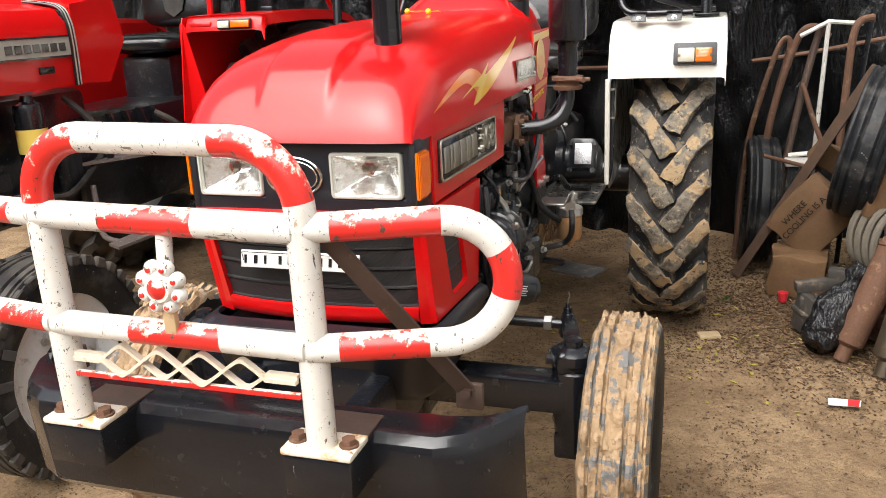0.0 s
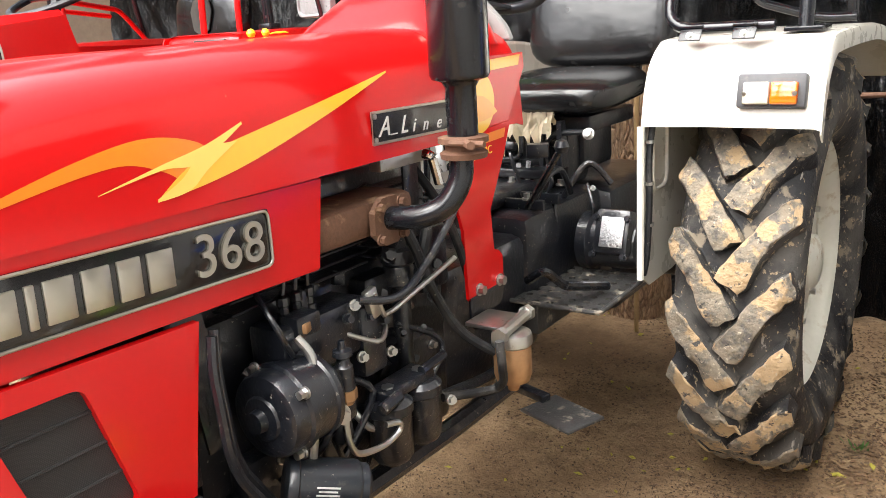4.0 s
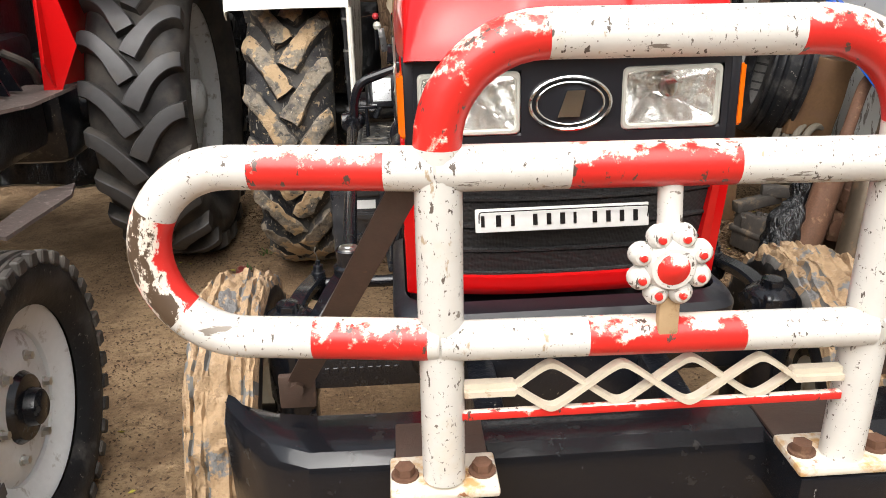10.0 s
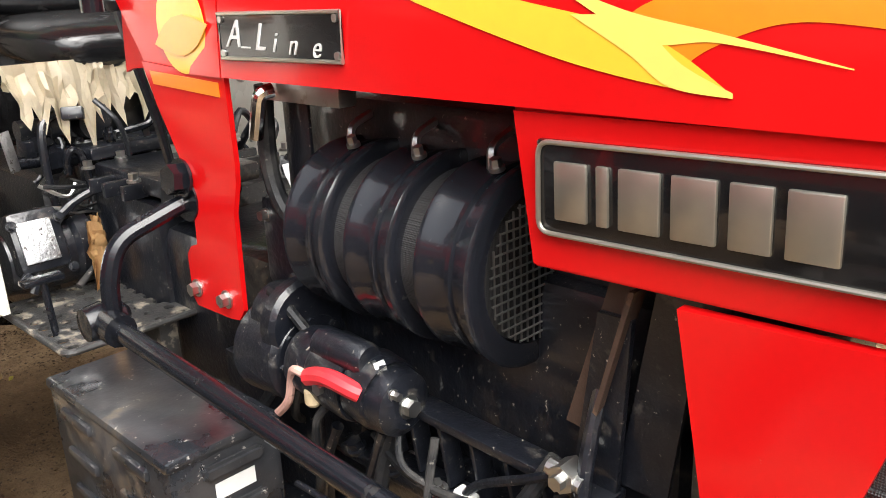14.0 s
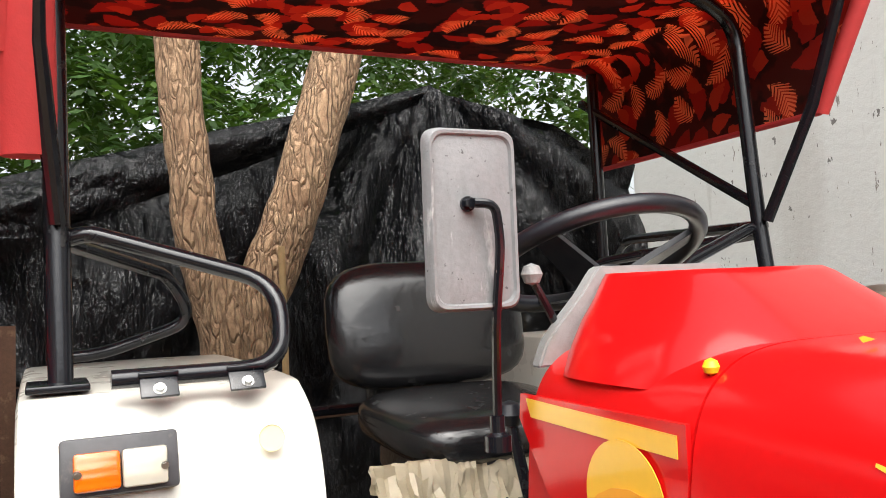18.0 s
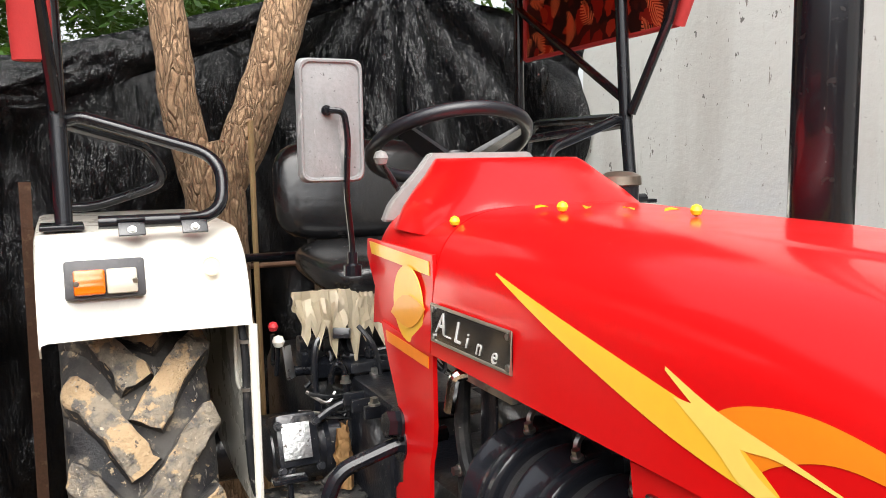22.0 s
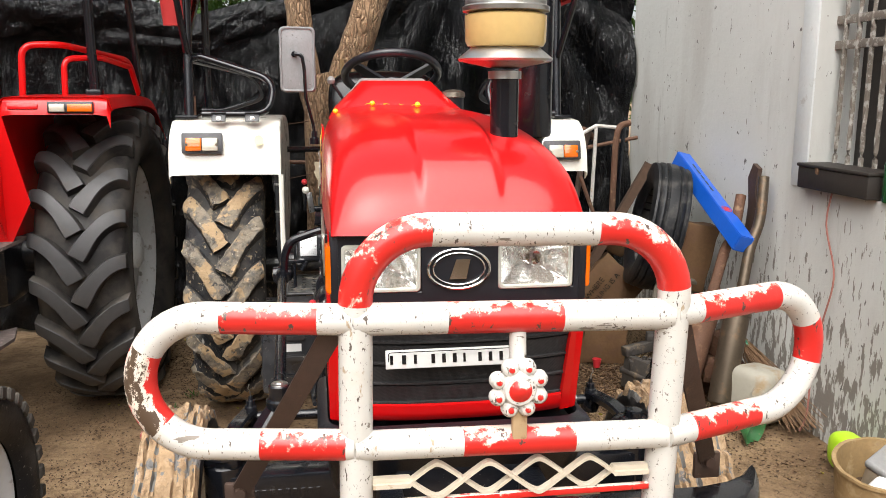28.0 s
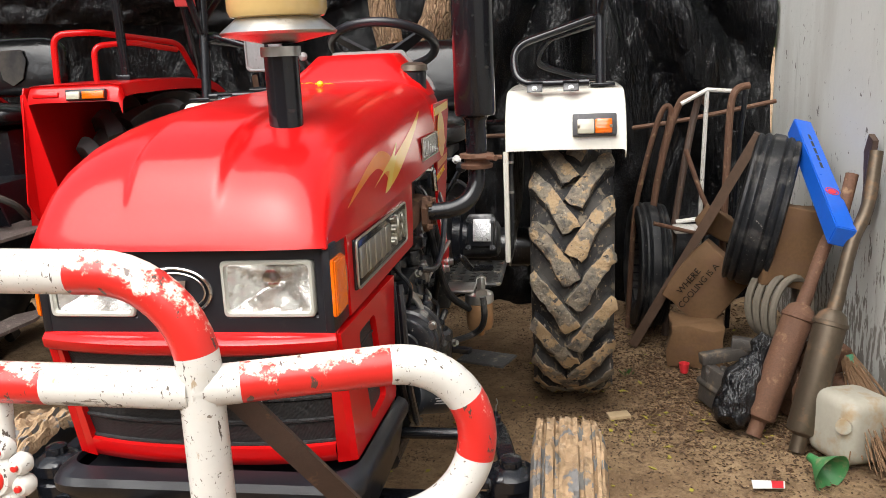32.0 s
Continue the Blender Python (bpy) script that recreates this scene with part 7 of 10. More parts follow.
# footplates with holes, and pedals
def foot_plate(sx):
    bm = B()
    x0, x1, y0, y1, z = 0.150, 0.402, 3.030, 3.38, 0.668
    nx, ny = 6, 8
    hole = 0.0105
    cell_x, cell_y = (x1 - x0) / nx, (y1 - y0) / ny
    for i in range(nx):
        for j in range(ny):
            cx, cy = sx * (x0 + cell_x * (i + 0.5)), y0 + cell_y * (j + 0.5)
            sq = []
            for k in range(16):
                a = 2 * math.pi * k / 16
                m = max(abs(math.cos(a)), abs(math.sin(a)))
                sq.append((cx + cell_x / 2 * math.cos(a) / m, cy + cell_y / 2 * math.sin(a) / m, z))
            ci = [(cx + hole * math.cos(2 * math.pi * k / 16), cy + hole * math.sin(2 * math.pi * k / 16), z) for k in range(16)]
            add(bm, sq + ci, [(k, (k + 1) % 16, 16 + (k + 1) % 16, 16 + k) for k in range(16)])
    bmesh.ops.remove_doubles(bm, verts=bm.verts, dist=1e-5)
    bmesh.ops.recalc_face_normals(bm, faces=bm.faces)
    bmesh.ops.solidify(bm, geom=bm.faces[:], thickness=0.006)
    tube(bm, rounded([(sx * 0.15, 3.030, z), (sx * 0.402, 3.030, z), (sx * 0.402, 3.38, z)], 0.02, 4), 0.007, 8)
    box(bm, (sx * 0.20, 3.18, z - 0.05), (0.04, 0.26, 0.09), bevel=0.005)
    return part("footplate", bm, worn_black, TR, "worn black footplate with punched holes", angle=30)


worn_black = material("worn_black_tread_plate", (0.06, 0.06, 0.06), 0.34, vary=0.3, metal=0.3, bump=0.3, bump_scale=150, layers=[((0.30, 0.27, 0.22), 0.6, 26, 0.56, 0.64, None)])
foot_plate(1)
foot_plate(-1)
bm = B()
box(bm, (0.365, 2.885, 0.450), (0.17, 0.12, 0.008), rot=(0, 0, -20), bevel=0.002)
step = part("step", bm, worn_black, TR, "worn black step plate")
bm = B()
box(bm, (0.22, 2.95, 0.462), (0.18, 0.03, 0.02), rot=(0, 0, -18), bevel=0.004)
tube(bm, [(0.16, 3.0, 0.62), (0.16, 3.0, 0.47)], 0.014, 8)
part("step_arm", bm, engine_black, step)
bm = B()
tube(bm, [(-0.372, 3.15, 0.66), (-0.372, 3.165, 0.762)], 0.007, 8)
box(bm, (-0.372, 3.17, 0.768), (0.075, 0.03, 0.012), bevel=0.003)
part("pedal", bm, black_paint, TR, "black foot pedal")
bm = B()
tube(bm, rounded([(0.22, 3.00, 0.74), (0.28, 2.98, 0.78), (0.30, 3.05, 0.72), (0.36, 3.18, 0.69)], 0.02, 4), 0.012, 8)
part("brake_pedal", bm, black_paint, TR)

# left flank: three drum-shaped air ducts
dz, dx = 0.945, -0.152
for k in range(3):
    y = 2.185 + k * 0.125
    bm = B()
    lathe(bm, [(0.030, 0.012), (0.092, 0.012), (0.094, 0.0), (0.118, 0.0), (0.124, 0.004), (0.124, 0.012), (0.116, 0.018), (0.116, 0.070), (0.121, 0.076), (0.121, 0.084), (0.10, 0.088), (0.03, 0.088)], (dx, y, dz), "y", 48)
    duct = part("cooling_duct", bm, gloss_black, engine, "glossy black drum-shaped air duct", angle=40)
    if k < 2:
        bm = B()
        lathe(bm, [(0.102, 0.082), (0.102, 0.130)], (dx, y, dz), "y", 40)
        part("duct_sleeve", bm, screen, engine, "wire screen sleeve between the ducts")
    bm = B()
    lathe(bm, [(0.1165, 0.028), (0.1205, 0.030), (0.1205, 0.036), (0.1165, 0.038)], (dx, y, dz), "y", 48)
    part("duct_band", bm, gloss_black, engine)
    bm = B()
    bolt(bm, (dx - 0.03, y + 0.033, dz + 0.118), (-0.25, 0, 1), 0.007, 0.010)
    part("band_bolt", bm, zinc, engine)
    bm = B()
    lathe(bm, [(0.0, 0.008), (0.091, 0.008), (0.091, 0.010), (0.0, 0.010)], (dx, y, dz), "y", 32)
    part("duct_screen", bm, screen, engine, "wire screen in the duct's mouth")
    bm = B()
    tube(bm, rounded([(dx - 0.02, y + 0.05, dz + 0.11), (dx - 0.02, y + 0.05, dz + 0.14), (dx + 0.06, y + 0.06, dz + 0.16)], 0.02, 3), 0.006, 6)
    part("duct_clip", bm, zinc, engine)
bm = B()
for i in range(-7, 8):
    w = math.sqrt(max(0, 0.090 ** 2 - (i * 0.0115) ** 2))
    tube(bm, [(dx + i * 0.0115, 2.182, dz - w), (dx + i * 0.0115, 2.182, dz + w)], 0.0014, 5)
    tube(bm, [(dx - w, 2.180, dz + i * 0.0115), (dx + w, 2.180, dz + i * 0.0115)], 0.0014, 5)
part("duct_mesh", bm, zinc, engine, "wire mesh over the duct's mouth")
# starter motor with red and white leads
bm = B()
tube(bm, [(-0.248, 2.318, 0.754), (-0.248, 2.326, 0.754), (-0.248, 2.345, 0.755), (-0.248, 2.352, 0.755)], [0.030, 0.043, 0.046, 0.046], 28)
starter = part("starter_motor", bm, engine_black, engine)
for y0, y1, r in ((2.352, 2.395, 0.050), (2.399, 2.470, 0.053), (2.474, 2.520, 0.049)):
    bm = B()
    tube(bm, [(-0.248, y0, 0.757), (-0.248, y0 + 0.003, 0.757), (-0.248, y1 - 0.003, 0.764), (-0.248, y1, 0.764)], [r - 0.003, r, r, r - 0.003], 28)
    part("starter_barrel", bm, engine_black, starter)
bm = B()
tube(bm, [(-0.225, 2.545, 0.748), (-0.225, 2.552, 0.748), (-0.225, 2.640, 0.744), (-0.225, 2.652, 0.744)], [0.062, 0.074, 0.076, 0.066], 32)
lathe(bm, [(0.020, -0.004), (0.030, -0.004), (0.034, 0.0), (0.034, 0.006)], (-0.225, 2.545, 0.748), "y", 20)
for k in range(8):
    a_ = math.tau * k / 8
    bolt(bm, (-0.225 + 0.055 * math.cos(a_), 2.549, 0.748 + 0.055 * math.sin(a_)), (0, -1, 0), 0.006, 0.006)
part("starter_drum", bm, engine_black, starter, "ribbed black flange drum")
bm = B()
tube(bm, [(-0.262, 2.37, 0.806), (-0.262, 2.378, 0.806), (-0.262, 2.465, 0.806), (-0.262, 2.47, 0.806)], [0.020, 0.024, 0.024, 0.020], 18)
part("solenoid", bm, engine_black, starter)
for p, d_, r in (((-0.248, 2.319, 0.754), (0, -1, 0), 0.012), ((-0.269, 2.322, 0.778), (0, -1, 0), 0.006), ((-0.223, 2.322, 0.734), (0, -1, 0), 0.006), ((-0.295, 2.43, 0.764), (-1, 0, 0), 0.009)):
    bm = B()
    bolt(bm, p, d_, r, 0.010)
    part("terminal_bolt", bm, zinc, starter)
bm = B()
tube(bm, curve_points([(-0.288, 2.362, 0.774), (-0.296, 2.376, 0.781), (-0.302, 2.405, 0.787), (-0.300, 2.435, 0.780), (-0.300, 2.455, 0.772)], 5), 0.0125, 10)
part("terminal_boot", bm, red_plastic, starter, "red rubber battery terminal boot")
bm = B()
tube(bm, curve_points([(-0.300, 2.455, 0.772), (-0.300, 2.486, 0.773), (-0.292, 2.508, 0.748), (-0.292, 2.520, 0.712), (-0.290, 2.552, 0.680), (-0.290, 2.588, 0.654)], 6), 0.0065, 8)
part("lead", bm, material("pinkish_white_lead", (0.62, 0.36, 0.30), 0.5, vary=0.15, layers=[((0.2, 0.12, 0.1), 0.8, 60, 0.6, 0.7, None)]), starter, "pinkish white battery lead")
bm = B()
tube(bm, [(-0.290, 2.463, 0.752), (-0.290, 2.463, 0.746), (-0.290, 2.463, 0.728), (-0.290, 2.463, 0.722)], [0.007, 0.012, 0.012, 0.007], 12)
part("plug", bm, straw_plastic, starter, "pale plastic plug")
# black leads, pipes and rods below the ducts
for pts, r, mt in (([(-0.25, 2.467, 0.672), (-0.255, 2.505, 0.585), (-0.25, 2.536, 0.472)], 0.009, engine_black), ([(-0.25, 2.369, 0.700), (-0.255, 2.405, 0.60), (-0.25, 2.45, 0.492)], 0.008, engine_black),
                   ([(-0.30, 2.51, 0.584), (-0.30, 2.10, 0.598)], 0.005, engine_black), ([(-0.27, 2.43, 0.74), (-0.29, 2.46, 0.70), (-0.285, 2.47, 0.62), (-0.27, 2.50, 0.56)], 0.006, rubber),
                   ([(-0.245, 2.34, 0.72), (-0.27, 2.31, 0.68), (-0.25, 2.24, 0.655), (-0.235, 2.18, 0.655)], 0.005, rubber), ([(-0.22, 2.62, 0.80), (-0.25, 2.60, 0.845), (-0.255, 2.55, 0.83), (-0.25, 2.50, 0.79)], 0.008, rubber),
                   ([(-0.24, 2.071, 0.76), (-0.25, 2.12, 0.735), (-0.245, 2.20, 0.690), (-0.245, 2.228, 0.662)], 0.006, engine_black), ([(-0.24, 2.07, 0.75), (-0.26, 2.03, 0.70), (-0.25, 1.98, 0.665), (-0.23, 1.93, 0.655)], 0.006, engine_black)):
    bm = B()
    tube(bm, curve_points(pts, 6) if len(pts) > 2 else pts, r, 8)
    part("pipe", bm, mt, engine)
bm = B()
tube(bm, [(-0.232, 2.071, 0.76), (-0.262, 2.071, 0.76)], 0.017, 6)
tube(bm, [(-0.250, 2.050, 0.756), (-0.250, 2.094, 0.764)], 0.010, 10)
tube(bm, [(-0.262, 2.071, 0.76), (-0.272, 2.071, 0.76)], 0.009, 6)
part("pipe_fitting", bm, zinc, engine, "bright metal pipe union")
bm = B()
box(bm, (-0.243, 2.228, 0.656), (0.020, 0.030, 0.022), rot=(10, 0, 0), bevel=0.004)
part("connector", bm, white_card, engine, "white plastic connector")
bm = B()
prism(bm, [(2.012, 0.975), (2.052, 0.972), (2.105, 0.795), (2.062, 0.790)], (-0.198, 0, 0), (0, 1, 0), (0, 0, 1), (-0.006, 0, 0))
prism(bm, [(2.012, 0.975), (2.018, 0.975), (2.068, 0.790), (2.062, 0.790)], (-0.198, 0, 0), (0, 1, 0), (0, 0, 1), (-0.026, 0, 0))
part("support_plate", bm, brown_steel, engine, "slanting brown steel support plate")
# ribbed crankcase side under the ducts
bm = B()
for k in range(7):
    y = 2.06 + 0.055 * k
    box(bm, (-0.212, y, 0.685), (0.030, 0.007, 0.085), rot=(-12, 0, 0), bevel=0.002)
box(bm, (-0.215, 2.24, 0.735), (0.040, 0.42, 0.014), rot=(2, 0, 0), bevel=0.003)
box(bm, (-0.222, 2.24, 0.632), (0.050, 0.46, 0.018), bevel=0.003)
part("crankcase_rib", bm, engine_black, engine, angle=30)
for k in range(6):
    bm = B()
    bolt(bm, (-0.240, 2.04 + 0.08 * k, 0.642), (-0.4, 0, 1), 0.011, 0.012)
    part("flange_bolt", bm, zinc if k % 3 == 0 else engine_black, engine)
# bracket with chrome handle under the bonnet
for sx in (-1, 1):
    bm = B()
    box(bm, (sx * 0.225, 2.50, 1.140), (0.03, 0.16, 0.035), bevel=0.003)
    br = part("catch_bracket", bm, zinc, TR)
    bm = B()
    tube(bm, rounded([(sx * 0.245, 2.55, 1.138), (sx * 0.262, 2.555, 1.135), (sx * 0.262, 2.575, 1.075)], 0.012, 4), 0.010, 10)
    part("catch_handle", bm, chrome, br, "chrome bonnet catch")
    bm = B()
    box(bm, (sx * 0.20, 2.56, 1.04), (0.006, 0.05, 0.16), bevel=0.002)
    part("catch_strap", bm, engine_black, br)
bm = B()
tube(bm, curve_points([(-0.225, 2.60, 1.14), (-0.225, 2.605, 1.02), (-0.22, 2.57, 0.95), (-0.19, 2.52, 0.93)], 6), 0.013, 10)
part("hose", bm, rubber, engine)
bm = B()
for sx in (-1, 1):
    prism(bm, [(1.95, 0.98), (2.0, 0.98), (2.04, 0.74), (1.98, 0.74)], (sx * 0.20, 0, 0), (0, 1, 0), (0, 0, 1), (-sx * 0.006, 0, 0))
box(bm, (0, 1.93, 0.86), (0.44, 0.03, 0.30), bevel=0.004)
part("radiator_frame", bm, engine_black, TR)

# right flank: alternator, pump, filters, guard and pipes
bm = B()
lathe(bm, [(0.0, -0.060), (0.018, -0.060), (0.020, -0.046), (0.036, -0.044), (0.040, -0.040), (0.062, -0.038), (0.070, -0.034), (0.074, -0.026), (0.075, -0.006), (0.081, -0.002), (0.081, 0.008), (0.075, 0.012), (0.075, 0.058), (0.079, 0.062), (0.079, 0.072), (0.070, 0.076), (0.060, 0.094), (0.0, 0.098)], (0.255, 2.088, 0.786), "y", 44)
alternator = part("alternator", bm, engine_black, engine, "black round alternator")
for k in range(7):
    a = 2 * math.pi * k / 7 + 0.3
    bm = B()
    loft(bm, [[Vector((0.255 + r_ * math.cos(a + w_), 2.088 + y_, 0.786 + r_ * math.sin(a + w_))) for w_ in (-0.13, 0.13)] for r_, y_ in ((0.030, -0.0425), (0.052, -0.0385), (0.068, -0.0315))], closed=False)
    bmesh.ops.solidify(bm, geom=bm.faces[:], thickness=0.004)
    part("cover_rib", bm, engine_black, engine)
for k in range(4):
    a = 2 * math.pi * k / 4 + 0.6
    bm = B()
    bolt(bm, (0.255 + 0.080 * math.cos(a), 2.084, 0.786 + 0.080 * math.sin(a)), (0, -1, 0), 0.008, 0.012)
    part("alternator_bolt", bm, zinc, engine)
# belt guard: two flat bent bars down the front
for dx, dy in ((0.0, 0.0), (-0.020, 0.022)):
    bm = B()
    path_ = rounded([(0.275 + dx, 1.955 + dy, 0.965), (0.280 + dx, 1.945 + dy, 0.915), (0.282 + dx, 1.955 + dy, 0.745), (0.280 + dx, 2.050 + dy, 0.595), (0.262 + dx, 2.180 + dy, 0.545)], 0.05, 5)
    tube(bm, path_, 0.0085, 8)
    part("belt_guard", bm, engine_black, engine)
# injection pump: body, governor housing and three delivery unions
bm = B()
box(bm, (0.205, 2.225, 0.858), (0.085, 0.215, 0.105), bevel=0.012)
box(bm, (0.212, 2.345, 0.820), (0.090, 0.075, 0.145), bevel=0.016)
box(bm, (0.235, 2.175, 0.905), (0.045, 0.060, 0.040), bevel=0.008)
pump = part("injection_pump", bm, engine_black, engine, "black fuel injection pump")
for k in range(3):
    y = 2.158 + 0.031 * k
    bm = B()
    lathe(bm, [(0.0, 0.0), (0.012, 0.0), (0.012, 0.022), (0.009, 0.024), (0.009, 0.036), (0.0115, 0.038), (0.0115, 0.052), (0.006, 0.056), (0.0, 0.057)], (0.216, y, 0.902), "z", 8)
    part("delivery_union", bm, engine_black, pump)
    bm = B()
    tube(bm, curve_points([(0.216, y, 0.955), (0.218, y + 0.005, 1.00), (0.19, y + 0.04 * k, 1.05), (0.13, 2.16 + 0.17 * k, 1.08)], 6), 0.0042, 6)
    part("injector_pipe", bm, engine_black, pump)
bm = B()
box(bm, (0.252, 2.165, 0.903), (0.020, 0.022, 0.018), rot=(0, 0, 20), bevel=0.003)
part("data_tag", bm, brass, pump, "small brass tag")
for y, z in ((2.27, 0.885), (2.33, 0.87), (2.37, 0.85), (2.30, 0.80), (2.385, 0.78), (2.14, 0.835)):
    bm = B()
    bolt(bm, (0.256, y, z), (1, -0.2, 0.1), 0.008, 0.010)
    part("pump_bolt", bm, engine_black if z > 0.8 else zinc, pump)
bm = B()
box(bm, (0.262, 2.335, 0.895), (0.016, 0.030, 0.060), rot=(15, 0, 0), bevel=0.004)
tube(bm, [(0.268, 2.335, 0.915), (0.268, 2.36, 0.864), (0.262, 2.40, 0.862), (0.30, 2.56, 0.927)], 0.0055, 8)
part("throttle_rod", bm, zinc, pump, "bright throttle rod")
# hand primer and its valve block
bm = B()
lathe(bm, [(0.0, 0.868), (0.006, 0.866), (0.008, 0.852), (0.017, 0.848), (0.018, 0.838), (0.011, 0.833), (0.013, 0.822), (0.017, 0.818), (0.018, 0.775), (0.0, 0.774)], (0.284, 2.218, 0), "z", 18)
primer = part("hand_primer", bm, engine_black, engine, "black hand primer on a valve block")
bm = B()
lathe(bm, [(0.0, 0.776), (0.022, 0.776), (0.022, 0.758), (0.015, 0.754), (0.015, 0.748)], (0.284, 2.216, 0), "z", 8)
part("brass_collar", bm, brass, primer)
bm = B()
box(bm, (0.276, 2.214, 0.735), (0.034, 0.046, 0.040), bevel=0.008)
lathe(bm, [(0.0, 0.722), (0.020, 0.720), (0.022, 0.690), (0.016, 0.678), (0.0, 0.676)], (0.276, 2.205, 0), "z", 16)
part("valve_block", bm, engine_black, primer)
bm = B()
bolt(bm, (0.290, 2.192, 0.739), (0.9, -0.5, 0), 0.014, 0.016)
part("union_nut", bm, zinc, engine)
# two fuel filters side by side on one head
for y in (2.352, 2.450):
    bm = B()
    lathe(bm, [(0.0, 0.556), (0.014, 0.556), (0.016, 0.566), (0.034, 0.570), (0.042, 0.582), (0.043, 0.668), (0.047, 0.672), (0.047, 0.690), (0.036, 0.700), (0.0, 0.702)], (0.268, y, 0), "z", 28)
    fuel = part("fuel_filter", bm, engine_black, engine, "black fuel filter bowl")
    bm = B()
    bolt(bm, (0.268, y, 0.702), (0, 0, 1), 0.013, 0.018)
    part("filter_bolt", bm, zinc, engine)
bm = B()
box(bm, (0.262, 2.401, 0.708), (0.060, 0.150, 0.022), bevel=0.006)
tube(bm, [(0.300, 2.290, 0.704), (0.300, 2.345, 0.712)], 0.012, 8)
tube(bm, [(0.285, 2.44, 0.722), (0.285, 2.52, 0.728)], 0.010, 8)
part("filter_head", bm, engine_black, engine)
# oil filter lying outward
of_a, of_b = Vector((0.262, 2.085, 0.652)), Vector((0.345, 2.185, 0.618))
of_d = (of_b - of_a).normalized()
bm = B()
of_prof = [(0.030, -0.012), (0.046, -0.010), (0.050, -0.004), (0.050, 0.006), (0.046, 0.009), (0.046, 0.104), (0.044, 0.112), (0.0405, 0.116), (0.0395, 0.128), (0.034, 0.133), (0.010, 0.134)]
tube(bm, [of_a + of_d * h_ for r_, h_ in of_prof], [r_ for r_, h_ in of_prof], 36)
oil = part("oil_filter", bm, filter_black, engine, "satin black oil filter with pale bars")
of_s = (Vector((0.1, -1, 0.25)) - of_d * Vector((0.1, -1, 0.25)).dot(of_d)).normalized()
of_u = of_d.cross(of_s).normalized()
for k in range(5):
    bm = B()
    a_ = -0.28 + 0.14 * k
    n_ = of_s * math.cos(a_) + of_u * math.sin(a_)
    p_ = of_a + of_d * 0.056 + n_ * 0.0464
    e_ = of_d * (0.020 - 0.004 * (k % 2)) 
    t_ = n_.cross(of_d).normalized() * 0.0016
    add(bm, [p_ - e_ - t_, p_ + e_ - t_, p_ + e_ + t_, p_ - e_ + t_], [(0, 1, 2, 3)])
    bmesh.ops.solidify(bm, geom=bm.faces[:], thickness=0.0006)
    part("label_bar", bm, white_card, oil)
# sump rail and dipstick column
bm = B()
beam_pts = [(0.215, 2.02, 0.515), (0.215, 2.65, 0.492), (0.215, 2.95, 0.495)]
tube(bm, beam_pts, 0.024, 8)
part("sump_rail", bm, engine_black, engine)
bm = B()
lathe(bm, [(0.0, 1.02), (0.020, 1.02), (0.020, 0.955), (0.034, 0.950), (0.036, 0.925), (0.030, 0.918), (0.034, 0.905), (0.034, 0.880), (0.020, 0.872), (0.019, 0.62), (0.0, 0.62)], (0.200, 2.500, 0), "z", 20)
part("breather_pipe", bm, engine_black, engine, "upright black breather pipe")
# glass-bowl water separator on its bracket
bm = B()
lathe(bm, [(0.0, 0.752), (0.030, 0.752), (0.042, 0.746), (0.044, 0.738), (0.044, 0.722), (0.040, 0.718)], (0.372, 2.650, 0), "z", 24)
tube(bm, [(0.385, 2.585, 0.764), (0.372, 2.715, 0.766)], 0.013, 10)
tube(bm, [(0.388, 2.570, 0.764), (0.385, 2.588, 0.764)], 0.018, 6)
tube(bm, [(0.372, 2.712, 0.766), (0.371, 2.728, 0.766)], 0.018, 6)
box(bm, (0.315, 2.675, 0.756), (0.09, 0.10, 0.010), bevel=0.003)
sep = part("water_separator", bm, zinc, engine, "fuel separator with a brown bowl")
bm = B()
lathe(bm, [(0.038, 0.722), (0.041, 0.716), (0.041, 0.655), (0.036, 0.638), (0.014, 0.630), (0.012, 0.615), (0.0, 0.613)], (0.372, 2.650, 0), "z", 28)
part("bowl", bm, brass, sep, "brown fuel bowl")
bm = B()
tube(bm, curve_points([(0.392, 2.567, 0.758), (0.394, 2.570, 0.70), (0.380, 2.592, 0.655), (0.345, 2.600, 0.628), (0.290, 2.500, 0.640)], 7), 0.0095, 10)
part("bowl_pipe", bm, rubber, sep)
bm = B()
prism(bm, [(2.665, 0.800), (2.815, 0.800), (2.79, 0.752), (2.665, 0.752)], (0.258, 0, 0), (0, 1, 0), (0, 0, 1), (0.006, 0, 0))
part("separator_bracket", bm, engine_black, engine)
